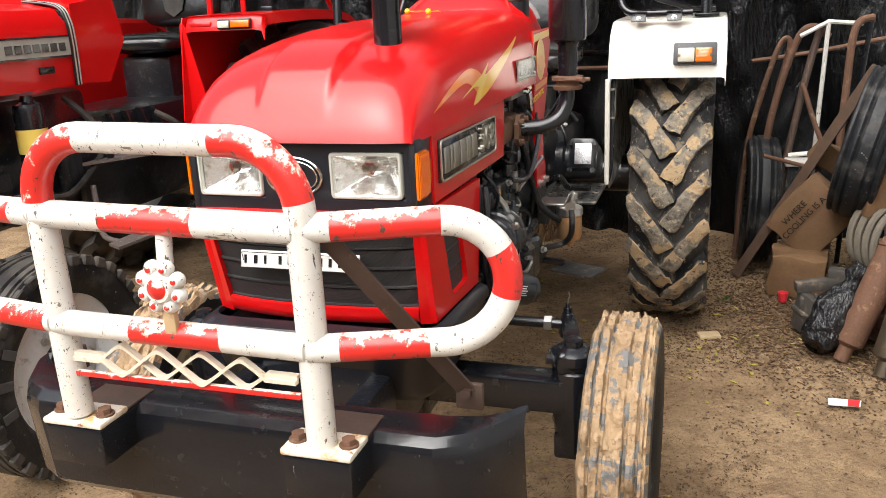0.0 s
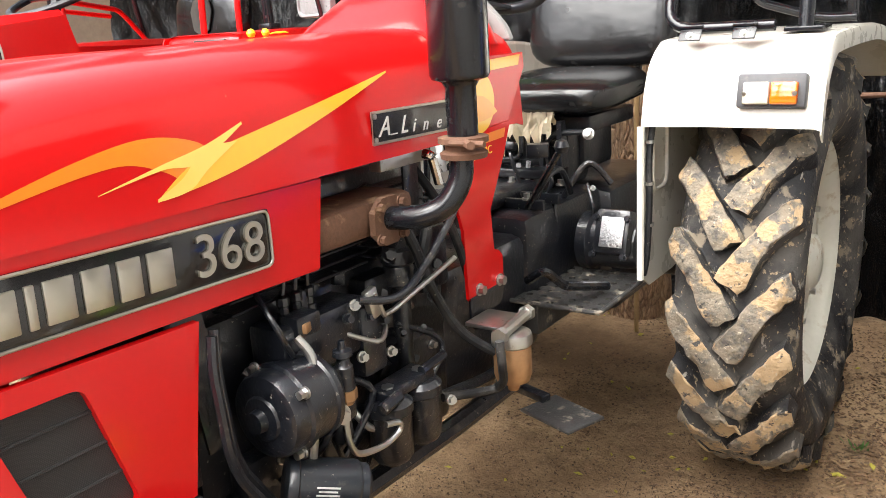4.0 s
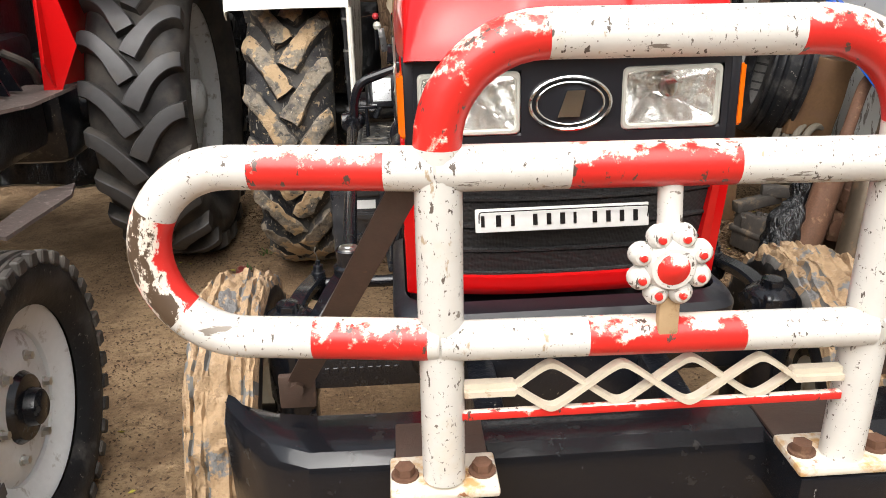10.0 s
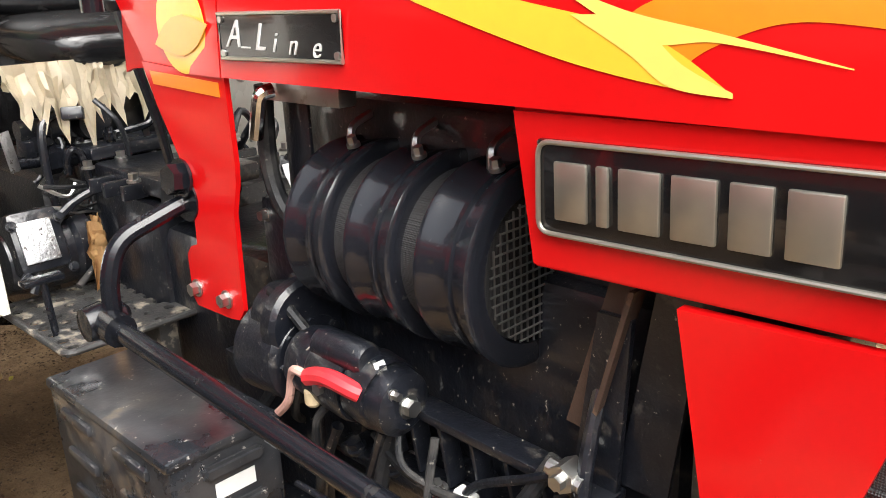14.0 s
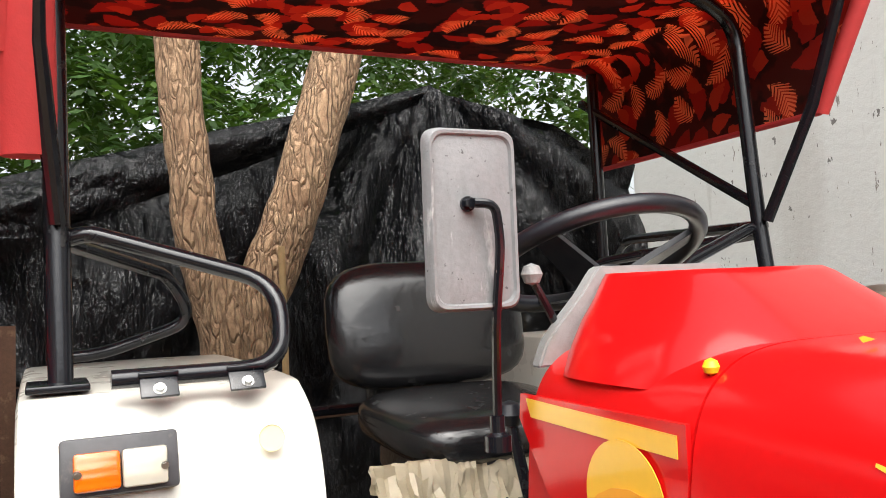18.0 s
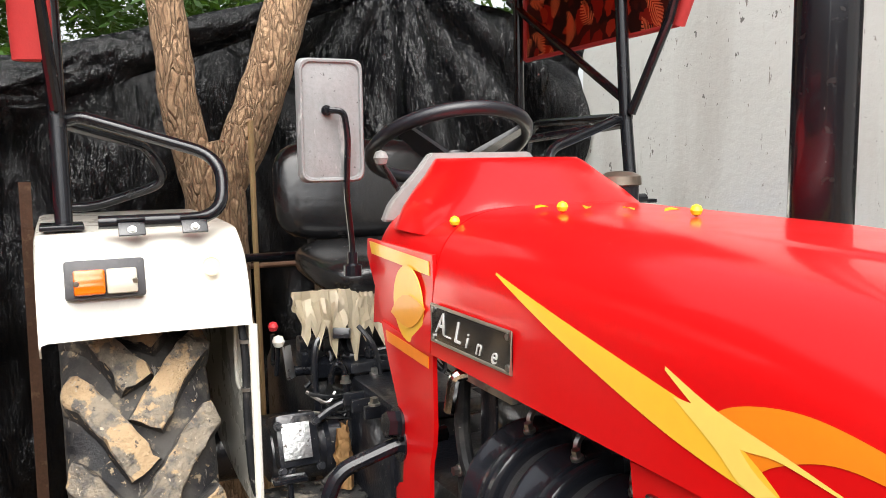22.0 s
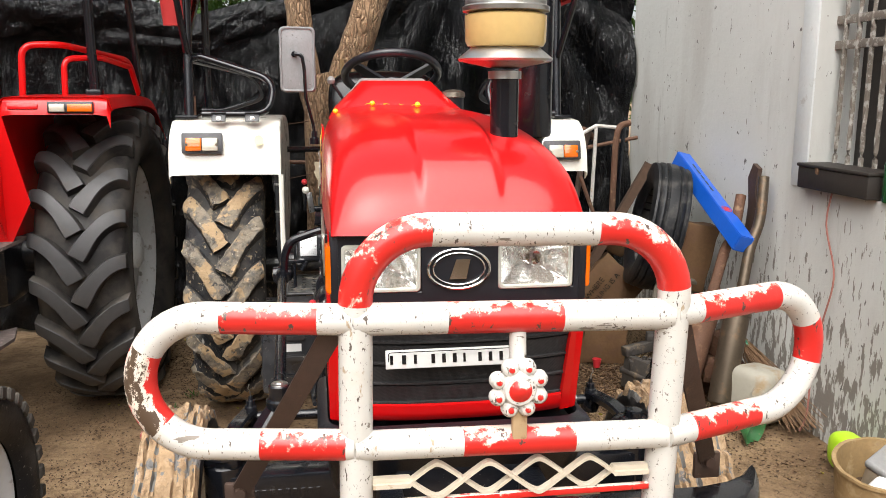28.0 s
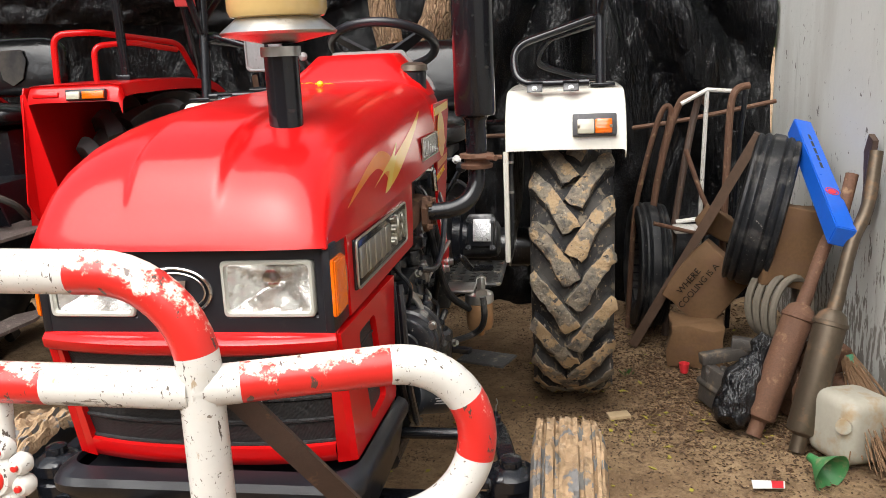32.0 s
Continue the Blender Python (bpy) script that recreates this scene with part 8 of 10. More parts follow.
for pts, r, mt in (([(0.26, 2.137, 0.896), (0.282, 2.146, 0.86), (0.284, 2.142, 0.80), (0.284, 2.122, 0.692), (0.262, 2.13, 0.66)], 0.0085, zinc),
                   ([(0.25, 2.47, 1.00), (0.262, 2.482, 0.957), (0.272, 2.509, 0.876), (0.292, 2.571, 0.766), (0.345, 2.621, 0.706)], 0.011, rubber),
                   ([(0.25, 2.56, 1.04), (0.255, 2.52, 0.96), (0.25, 2.50, 0.90)], 0.012, rubber),
                   ([(0.26, 2.30, 0.91), (0.29, 2.40, 0.90), (0.29, 2.55, 0.99), (0.26, 2.66, 1.05)], 0.008, engine_black),
                   ([(0.300, 2.193, 0.735), (0.302, 2.195, 0.69), (0.304, 2.215, 0.655), (0.306, 2.28, 0.640), (0.308, 2.325, 0.648), (0.308, 2.33, 0.665), (0.300, 2.30, 0.672)], 0.0062, zinc),
                   ([(0.20, 2.12, 0.62), (0.28, 2.16, 0.70), (0.285, 2.17, 0.80), (0.25, 2.16, 0.86)], 0.008, engine_black),
                   ([(0.18, 2.60, 1.10), (0.24, 2.62, 1.0), (0.25, 2.68, 0.85), (0.22, 2.75, 0.70)], 0.010, rubber),
                   ([(0.23, 2.45, 0.62), (0.24, 2.60, 0.60), (0.22, 2.80, 0.56), (0.18, 3.0, 0.54)], 0.012, engine_black),
                   ([(-0.23, 2.10, 0.76), (-0.26, 2.14, 0.68), (-0.25, 2.2, 0.60), (-0.22, 2.3, 0.58)], 0.010, rubber),
                   ([(-0.24, 2.56, 0.74), (-0.27, 2.62, 0.66), (-0.24, 2.66, 0.56), (-0.20, 2.7, 0.52)], 0.010, rubber),
                   ([(-0.20, 2.06, 0.86), (-0.25, 2.05, 0.74), (-0.25, 2.03, 0.62)], 0.009, engine_black),
                   ([(-0.30, 2.05, 0.60), (-0.31, 2.3, 0.55), (-0.32, 2.5, 0.52)], 0.006, engine_black)):
    bm = B()
    tube(bm, curve_points(pts, 7), r, 10)
    part("pipe", bm, mt, engine)
for p in ((-0.262, 2.36, 0.80), (0.25, 2.30, 0.90), (0.31, 2.50, 0.64)):
    bm = B()
    bolt(bm, p, (0.8, -0.4, 0.2), 0.008, 0.010)
    part("union_nut", bm, zinc, engine)
# battery box
bm = B()
box(bm, (-0.381, 2.745, 0.560), (0.180, 0.388, 0.226), bevel=0.012)
battery = part("battery_box", bm, box_plastic, TR, "black louvred sheet-metal battery box")
bm = B()
box(bm, (-0.381, 2.745, 0.672), (0.186, 0.396, 0.020), bevel=0.008)
part("lid", bm, box_plastic, battery)
for z in (0.640, 0.570, 0.502):
    bm = B()
    prism(bm, [(-0.045, -0.010), (0.045, -0.010), (0.050, 0.0), (0.045, 0.012), (-0.045, 0.012), (-0.050, 0.0)], (-0.376, 2.552, z), (1, 0, 0), (0, 0, 1), (0, -0.014, 0))
    bmesh.ops.bevel(bm, geom=bm.edges[:], offset=0.005, segments=2, affect="EDGES")
    part("louvre", bm, box_plastic, battery)
    for k in (-1, 1):
        bm = B()
        box(bm, (-0.472, 2.745 + k * 0.09, z), (0.014, 0.10, 0.020), bevel=0.006)
        part("louvre", bm, box_plastic, battery)
bm = B()
box(bm, (-0.374, 2.5495, 0.605), (0.064, 0.002, 0.026), bevel=0.0005, seg=1)
part("label", bm, white_card, battery, "small white label")
bm = B()
bolt(bm, (-0.455, 2.551, 0.468), (0, -1, 0), 0.010, 0.008)
part("foot_bolt", bm, box_plastic, battery)
bm = B()
box(bm, (-0.23, 2.70, 0.455), (0.14, 0.26, 0.02), bevel=0.004)
box(bm, (-0.20, 2.70, 0.56), (0.02, 0.26, 0.22), bevel=0.004)
part("tray", bm, engine_black, battery)

# ---- decals ----
def flank(y, z, sx, lift=0.0016):
    return Vector((sx * (bonnet_x(y, z) + lift), y, z))


def decal(outline_top, outline_low, sx, mat, lift, name, n=48):
    """A flat sticker on the bonnet's flank between two curves of (y, z)."""
    bm = B()
    rows = []
    T = curve_points([(0, *p) for p in outline_top], 8)
    Lw = curve_points([(0, *p) for p in outline_low], 8)

    def at(P, t):
        k = t * (len(P) - 1)
        i = min(int(k), len(P) - 2)
        return P[i].lerp(P[i + 1], k - i)
    for i in range(n + 1):
        a, b_ = at(T, i / n), at(Lw, i / n)
        rows.append([flank(a.lerp(b_, j / 4).y, a.lerp(b_, j / 4).z, sx, lift) for j in range(5)])
    loft(bm, rows, closed=False)
    bmesh.ops.recalc_face_normals(bm, faces=bm.faces)
    return part(name, bm, mat, bonnet, angle=60)


for sx in (-1, 1):
    decal([(1.618, 1.196), (1.70, 1.221), (1.80, 1.246), (1.89, 1.260), (1.955, 1.254), (2.00, 1.236), (1.99, 1.213)], [(1.618, 1.194), (1.72, 1.213), (1.815, 1.228), (1.875, 1.229), (1.93, 1.209), (1.965, 1.183), (1.985, 1.186)], sx, orange_vinyl, 0.0007, "flame_decal")
    decal([(1.905, 1.176), (1.95, 1.205), (2.00, 1.226), (2.10, 1.245), (2.25, 1.272), (2.445, 1.308)], [(1.905, 1.174), (1.95, 1.178), (2.02, 1.188), (2.10, 1.205), (2.25, 1.246), (2.445, 1.305)], sx, yellow_vinyl, 0.0011, "flame_decal")
    decal([(1.82, 1.200), (1.92, 1.222), (2.00, 1.238), (2.075, 1.262)], [(1.82, 1.199), (1.92, 1.215), (1.985, 1.215), (2.075, 1.258)], sx, pale_vinyl, 0.0014, "flame_decal")
    decal([(1.905, 1.178), (1.95, 1.198), (1.985, 1.225), (2.02, 1.236)], [(1.905, 1.174), (1.96, 1.180), (2.00, 1.205), (2.06, 1.236)], sx, pale_vinyl, 0.0017, "flame_decal")
    # cowl stripes and round mark
    for z0, z1, mt in ((1.308, 1.285, yellow_vinyl), (1.152, 1.132, orange_vinyl)):
        bm = B()
        prism(bm, [(2.652, z0 - 0.008), (2.652, z1 - 0.008), (2.92 if z0 > 1.2 else 2.838, z1), (2.93 if z0 > 1.2 else 2.845, z0)], (sx * (0.2590 if z0 > 1.2 else 0.2625), 0, 0), (0, 1, 0), (0, 0, 1), (sx * 0.0012, 0, 0))
        part("stripe_decal", bm, mt, cowl)
    bm = B()
    lathe(bm, [(0, 0.0), (0.066, 0.0), (0.066, 0.001), (0, 0.0012)], (sx * 0.2636, 2.735, 1.218), "x", 40)
    part("round_decal", bm, yellow_vinyl, cowl)
    bm = B()
    prism(bm, [(2.810, 1.192), (2.795, 1.206), (2.776, 1.220), (2.752, 1.231), (2.722, 1.235), (2.690, 1.231), (2.657, 1.222), (2.674, 1.206), (2.690, 1.193), (2.708, 1.184), (2.728, 1.178), (2.752, 1.178), (2.782, 1.183)], (sx * 0.2650, 0, 0), (0, 1, 0), (0, 0, 1), (sx * 0.001, 0, 0))
    part("leaf_decal", bm, amber_vinyl, cowl)
    # type plate
    bm = B()
    yo = 0.0
    pv = [(a_ + yo, b_) for a_, b_ in [(2.370, 1.183), (2.624, 1.179), (2.624, 1.236), (2.370, 1.239)]]
    xx = bonnet_x(2.5, 1.210) + 0.002
    prism(bm, pv, (sx * xx, 0, 0), (0, 1, 0), (0, 0, 1), (sx * 0.003, 0, 0))
    plate2 = part("type_plate", bm, badge_black, bonnet, "black type plate with silver script A_Line")
    bm = B()
    tube(bm, [Vector((sx * (xx + 0.003), *p)) for p in pv], 0.0028, 6, closed=True)
    part("plate_edge", bm, badge_silver, bonnet)
    for ch, u, size, drop in (("A", 0.125, 0.050, 0.0), ("_", 0.245, 0.040, -0.001), ("L", 0.36, 0.048, 0.003), ("i", 0.48, 0.036, 0.008), ("n", 0.63, 0.036, 0.010), ("e", 0.81, 0.036, 0.012)):
        yy = 2.497 + sx * 0.254 * (u - 0.5)
        words(ch, size, Matrix.Translation((sx * (xx + 0.003), yy, 1.2095 - drop)) @ pose(0, 0, 0, 90, 0, 90 * sx), plate_white, plate2, "letter", 0.0015, shear=0.40)
    for a_, b_ in ((2.377, 1.232), (2.617, 1.229), (2.617, 1.186), (2.377, 1.190)):
        bm = B()
        tube(bm, [(sx * (xx + 0.002), a_, b_), (sx * (xx + 0.006), a_, b_)], 0.005, 10)
        part("screw", bm, zinc, plate2)
words("HYDROMATIC", 0.026, Matrix.Translation((0.2632, 2.70, 1.105)) @ pose(0, 0, 0, 90, 0, 90) @ pose(0, 0, 0, 0, 0, 5), yellow_vinyl, cowl, "lettering", 0.0006, label="yellow lettering HYDROMATIC")
# moulding casting number on the axle stays as plain bars
for k in range(9):
    bm = B()
    box(bm, (-0.44 + 0.018 * k, 1.7885, 0.484), (0.010, 0.003, 0.014), bevel=0.0006, seg=1)
    part("cast_bar", bm, black_paint, axle)

# crankcase side: flange bolts, covers and brackets
for sx in (-1, 1):
    for k in range(8):
        bm = B()
        bolt(bm, (sx * 0.151, 2.06 + 0.085 * k, 0.515), (sx, 0, 0), 0.008, 0.010)
        part("sump_bolt", bm, engine_black, engine)
    bm = B()
    box(bm, (sx * 0.152, 2.36, 0.53), (0.02, 0.74, 0.02), bevel=0.004)
    part("sump_flange", bm, engine_black, engine)
    for y, z, s_ in ((2.10, 0.62, (0.05, 0.10, 0.12)), (2.55, 0.66, (0.06, 0.14, 0.16)), (2.33, 0.60, (0.04, 0.16, 0.08)), (2.62, 0.90, (0.08, 0.10, 0.14)), (2.45, 0.88, (0.05, 0.10, 0.06))):
        bm = B()
        box(bm, (sx * 0.168, y, z), s_, bevel=0.010)
        cover = part("cover", bm, engine_black, engine)
        for q in (-1, 1):
            bm = B()
            bolt(bm, (sx * (0.168 + s_[0] / 2), y + q * s_[1] * 0.33, z + q * s_[2] * 0.3), (sx, 0, 0), 0.008, 0.010)
            part("cover_bolt", bm, zinc if q > 0 else engine_black, engine)
bm = B()
prism(bm, [(2.02, 0.94), (2.06, 0.94), (2.10, 0.66), (2.04, 0.62)], (-0.205, 0, 0), (0, 1, 0), (0, 0, 1), (-0.008, 0, 0))
part("mount_plate", bm, engine_black, engine)
bm = B()
lathe(bm, [(0.0, -0.03), (0.060, -0.028), (0.066, -0.02), (0.066, 0.0), (0.050, 0.006), (0.048, 0.05), (0.0, 0.052)], (-0.225, 2.575, 0.80), "y", 28)
part("flywheel_boss", bm, engine_black, engine)
for pts, r in (([(-0.20, 2.10, 0.70), (-0.25, 2.18, 0.67), (-0.26, 2.30, 0.66), (-0.24, 2.40, 0.68)], 0.006), ([(-0.22, 2.45, 0.80), (-0.27, 2.50, 0.76), (-0.27, 2.54, 0.68), (-0.22, 2.60, 0.62)], 0.007), ([(-0.23, 2.36, 0.72), (-0.26, 2.37, 0.62), (-0.28, 2.36, 0.52), (-0.25, 2.34, 0.44)], 0.011), ([(-0.24, 2.28, 0.72), (-0.27, 2.27, 0.64), (-0.29, 2.25, 0.54), (-0.26, 2.22, 0.46)], 0.006)):
    bm = B()
    tube(bm, curve_points(pts, 6), r, 8)
    part("pipe", bm, rubber, engine)

# unions, bolts and small fittings on the pump side
rng = random.Random(21)
for k in range(40):
    y, z = rng.uniform(2.10, 2.62), rng.uniform(0.56, 1.00)
    x = 0.165 + 0.05 * rng.random()
    bm = B()
    w_ = rng.uniform(0.010, 0.022)
    if k % 3 == 0:
        bolt(bm, (x, y, z), (0.7, -0.6, 0.3), w_ * 0.6, w_)
    elif k % 3 == 1:
        tube(bm, [(x, y, z), (x + rng.uniform(0, 0.03), y - rng.uniform(0, 0.03), z + rng.uniform(-0.01, 0.05))], w_ * 0.6, 10)
    else:
        box(bm, (x, y, z), (w_ * 1.6, w_ * 1.8, w_ * 2.2), rot=(rng.uniform(-30, 30), rng.uniform(-30, 30), rng.uniform(-30, 30)), bevel=0.003)
    part("fitting", bm, zinc if k % 11 == 0 else engine_black, engine)
for k in range(9):
    y, z = rng.uniform(2.06, 2.5), rng.uniform(0.70, 1.0)
    bm = B()
    tube(bm, curve_points([(0.20, y, z), (0.25 + 0.03 * rng.random(), y + rng.uniform(-0.05, 0.1), z - 0.06), (0.24, y + rng.uniform(0.0, 0.16), z - rng.uniform(0.05, 0.2)), (0.19, y + rng.uniform(0.1, 0.2), z - 0.15)], 6), rng.uniform(0.004, 0.008), 8)
    part("pipe", bm, engine_black if k % 4 else zinc, engine)
# flanged control gear under the seat
for k in range(26):
    x, y, z = rng.uniform(-0.26, 0.24), rng.uniform(3.30, 3.48), rng.uniform(0.80, 1.08)
    bm = B()
    w_ = rng.uniform(0.012, 0.026)
    if k % 3 == 0:
        bolt(bm, (x, y, z), (0.2, -1, 0.3), w_ * 0.5, w_ * 0.8)
    elif k % 3 == 1:
        tube(bm, curve_points([(x, y, z), (x + 0.03, y - 0.03, z - 0.05), (x + rng.uniform(-0.06, 0.06), y - 0.02, z - 0.12)], 5), 0.006, 8)
    else:
        box(bm, (x, y, z), (w_ * 2.6, w_ * 1.5, w_ * 1.6), rot=(rng.uniform(-20, 20), 0, rng.uniform(-30, 30)), bevel=0.004)
    part("control_fitting", bm, engine_black if k % 6 else zinc, gearbox)

# ---- the neighbouring red tractor ----
T2 = thing("tractor", (-1.87, 2.9, 0), "second red tractor with silver rims parked alongside", "tractor")
CX2 = -1.87
shade_black = engine_black
dusty_plate = material("dusty_tread_plate", (0.15, 0.12, 0.11), 0.5, vary=0.3, bump=0.5, bump_scale=90, layers=[((0.32, 0.28, 0.25), 0.7, 40, 0.58, 0.66, None)])
bm = B()
rows = []
for y in [1.40, 1.42, 1.48, 1.8, 2.2, 2.6, 2.704]:
    k = 0.86 if y < 1.41 else (0.95 if y < 1.45 else 1.0)
    prof = [(-0.285, 1.165), (-0.29, 1.30), (-0.285, 1.40), (-0.25, 1.452), (-0.15, 1.475), (0.0, 1.482)]
    prof = prof + [(-a, b_) for a, b_ in prof[-2::-1]]
    rows.append([Vector((CX2 + a * k, y, 1.165 + (b_ - 1.165) * k)) for a, b_ in prof])
loft(bm, rows, closed=False)
bmesh.ops.recalc_face_normals(bm, faces=bm.faces)
bmesh.ops.solidify(bm, geom=bm.faces[:], thickness=0.008)
hood2 = part("bonnet", bm, red_paint, T2, "red bonnet with a grey stripe", angle=35)
bm = B()
for sx in (-1, 1):
    prism(bm, [(2.735, 1.17), (2.735, 1.47), (2.985, 1.50), (3.03, 1.32), (2.905, 1.158)], (CX2 + sx * 0.292, 0, 0), (0, 1, 0), (0, 0, 1), (-sx * 0.012, 0, 0))
prism(bm, [(-0.292, 1.45), (-0.24, 1.50), (0.24, 1.50), (0.292, 1.45)], (CX2, 2.735, 0), (1, 0, 0), (0, 0, 1), (0, 0.26, 0.02))
part("cowl", bm, red_paint, T2, angle=30)
for sx in (1,):
    bm = B()
    prism(bm, [(1.45, 1.285), (2.702, 1.276), (2.702, 1.350), (1.45, 1.360)], (CX2 + sx * 0.2915, 0, 0), (0, 1, 0), (0, 0, 1), (sx * 0.003, 0, 0))
    strip = part("stripe", bm, bezel, T2, "pale grey stripe with dark blocks")
    bm = B()
    for z in (1.279, 1.353):
        box(bm, (CX2 + 0.295, 2.08, z + 0.004), (0.003, 1.25, 0.007), rot=(-0.4, 0, 0))
    for k in range(7):
        box(bm, (CX2 + 0.2960, 2.395 + 0.044 * k, 1.316 - 0.0003 * k), (0.003, 0.034, 0.030), bevel=0.001, seg=1)
    part("stripe_block", bm, badge_black, T2)
    bm = B()
    for k, y in enumerate((2.706, 2.714, 2.722, 2.730)):
        tube(bm, curve_points([(CX2 + 0.293, y, 1.165), (CX2 + 0.298, y, 1.32), (CX2 + 0.290, y, 1.41), (CX2 + 0.25, y, 1.465), (CX2 + 0.1, y, 1.487)], 6), 0.0055, 8, mat=k % 2)
    part("edge_trim", bm, [badge_black, bezel], T2)
    bm = B()
    box(bm, (CX2 + 0.290, 2.565, 1.233), (0.010, 0.075, 0.026), bevel=0.002)
    part("catch_slot", bm, badge_black, T2)
bm = B()
box(bm, (CX2, 2.2, 0.90), (0.36, 1.35, 0.48), bevel=0.03)
eng2 = part("engine", bm, shade_black, T2, "dark oily engine block")
bm = B()
box(bm, (CX2, 3.2, 0.80), (0.42, 0.9, 0.45), bevel=0.04)
part("gearbox", bm, shade_black, T2, "dark gearbox casting")
bm = B()
box(bm, (CX2, 3.95, 0.70), (0.5, 0.5, 0.45), bevel=0.05)
tube(bm, [(CX2 - 0.6, 3.98, 0.68), (CX2 + 0.6, 3.98, 0.68)], 0.09, 16)
part("rear_axle", bm, shade_black, T2)
bm = B()
box(bm, (CX2, 1.93, 0.47), (1.2, 0.11, 0.10), bevel=0.01)
part("front_axle", bm, shade_black, T2)
for y_, z_, s_ in ((1.75, 0.98, (0.07, 0.16, 0.12)), (2.02, 0.92, (0.09, 0.12, 0.16)), (2.25, 0.84, (0.08, 0.20, 0.10)), (2.66, 0.86, (0.09, 0.12, 0.22)), (2.42, 0.74, (0.08, 0.18, 0.12)), (2.10, 1.08, (0.06, 0.30, 0.06))):
    bm = B()
    box(bm, (CX2 + 0.205, y_, z_), s_, bevel=0.012)
    part("casting", bm, shade_black, eng2)
    bm = B()
    bolt(bm, (CX2 + 0.205 + s_[0] / 2, y_ - s_[1] * 0.3, z_ + s_[2] * 0.25), (1, 0, 0), 0.010, 0.012)
    part("bolt", bm, zinc, eng2)
for k in range(5):
    bm = B()
    prism(bm, [(0, 0), (0.16, 0), (0.05, 0.16), (0, 0.16)], (CX2 + 0.20, 2.85 + 0.10 * k, 0.86), (0.7, -0.2, 0), (0, 0, 1), (0, 0.012, 0))
    part("casting_rib", bm, engine_black, eng2)
bm = B()
lathe(bm, [(0, 0.12), (0.02, 0.12), (0.025, 0.10), (0.05, 0.09), (0.055, 0.07), (0.055, -0.12), (0.04, -0.14), (0, -0.14)], (CX2 + 0.26, 2.47, 1.03), "z", 22)
drum2 = part("filter", bm, black_paint, T2, "black filter with a yellow sticker")
bm = B()
lathe(bm, [(0.0562, -0.08), (0.0565, -0.08), (0.0565, 0.01), (0.0562, 0.01)], (CX2 + 0.26, 2.47, 1.02), "z", 22, closed=True)
part("sticker", bm, pale_vinyl, T2)
for pts in ([(CX2 + 0.25, 2.1, 0.7), (CX2 + 0.30, 2.3, 0.8), (CX2 + 0.27, 2.6, 0.75), (CX2 + 0.24, 2.9, 0.9)], [(CX2 + 0.22, 2.7, 1.12), (CX2 + 0.30, 2.76, 1.0), (CX2 + 0.28, 2.85, 0.85)], [(CX2 + 0.24, 1.9, 0.9), (CX2 + 0.3, 2.1, 0.62), (CX2 + 0.28, 2.4, 0.6)], [(CX2 + 0.30, 3.15, 1.0), (CX2 + 0.36, 3.2, 0.95), (CX2 + 0.34, 3.3, 0.88)]):
    bm = B()
    tube(bm, curve_points(pts, 6), 0.014, 8)
    part("pipe", bm, rubber_clean, eng2)
bm = B()
prism(bm, [(0.24, 2.70), (0.42, 3.02), (0.44, 3.42), (0.24, 3.42)], (CX2, 0, 0.838), (1, 0, 0), (0, 1, 0), (0, 0, 0.012))
part("footplate", bm, dusty_plate, T2, "dusty footplate")
bm = B()
prism(bm, [(0.34, 2.66), (0.42, 2.62), (0.46, 3.05), (0.42, 3.20), (0.34, 3.10)], (CX2 + 0.02, 0, 0.52), (1, 0, 0), (0, 1, 0), (0, 0, 0.012))
tube(bm, rounded([(CX2 + 0.25, 2.75, 0.75), (CX2 + 0.30, 2.70, 0.54), (CX2 + 0.38, 2.72, 0.52)], 0.05, 4), 0.012, 8)
part("step", bm, dusty_plate, T2, "perforated step")
c = (-1.232, 3.975, 0.678)
rim2 = rim_disc("rear_wheel", c, 0.40, 0.34, 1, T2, silver_rim, silver_rim, 8, "silver rear wheel rim")
lug_tyre("tyre", c, 0.682, 0.375, 0.408, rim2, rubber_clean, lug_grey, 22, 0.050, 1, "clean black traction tyre with deep lugs", wide=0.054, lump=0.0006, sweep=0.175, bend=1.9)
c = (CX2 - 0.638, 3.975, 0.678)
rim3 = rim_disc("rear_wheel", c, 0.40, 0.34, -1, T2, silver_rim, silver_rim, 8, "silver rear wheel rim")
lug_tyre("tyre", c, 0.682, 0.375, 0.408, rim3, rubber_clean, lug_grey, 22, 0.050, 1, "clean black traction tyre with deep lugs", wide=0.054, lump=0.0006, sweep=0.175, bend=1.9)
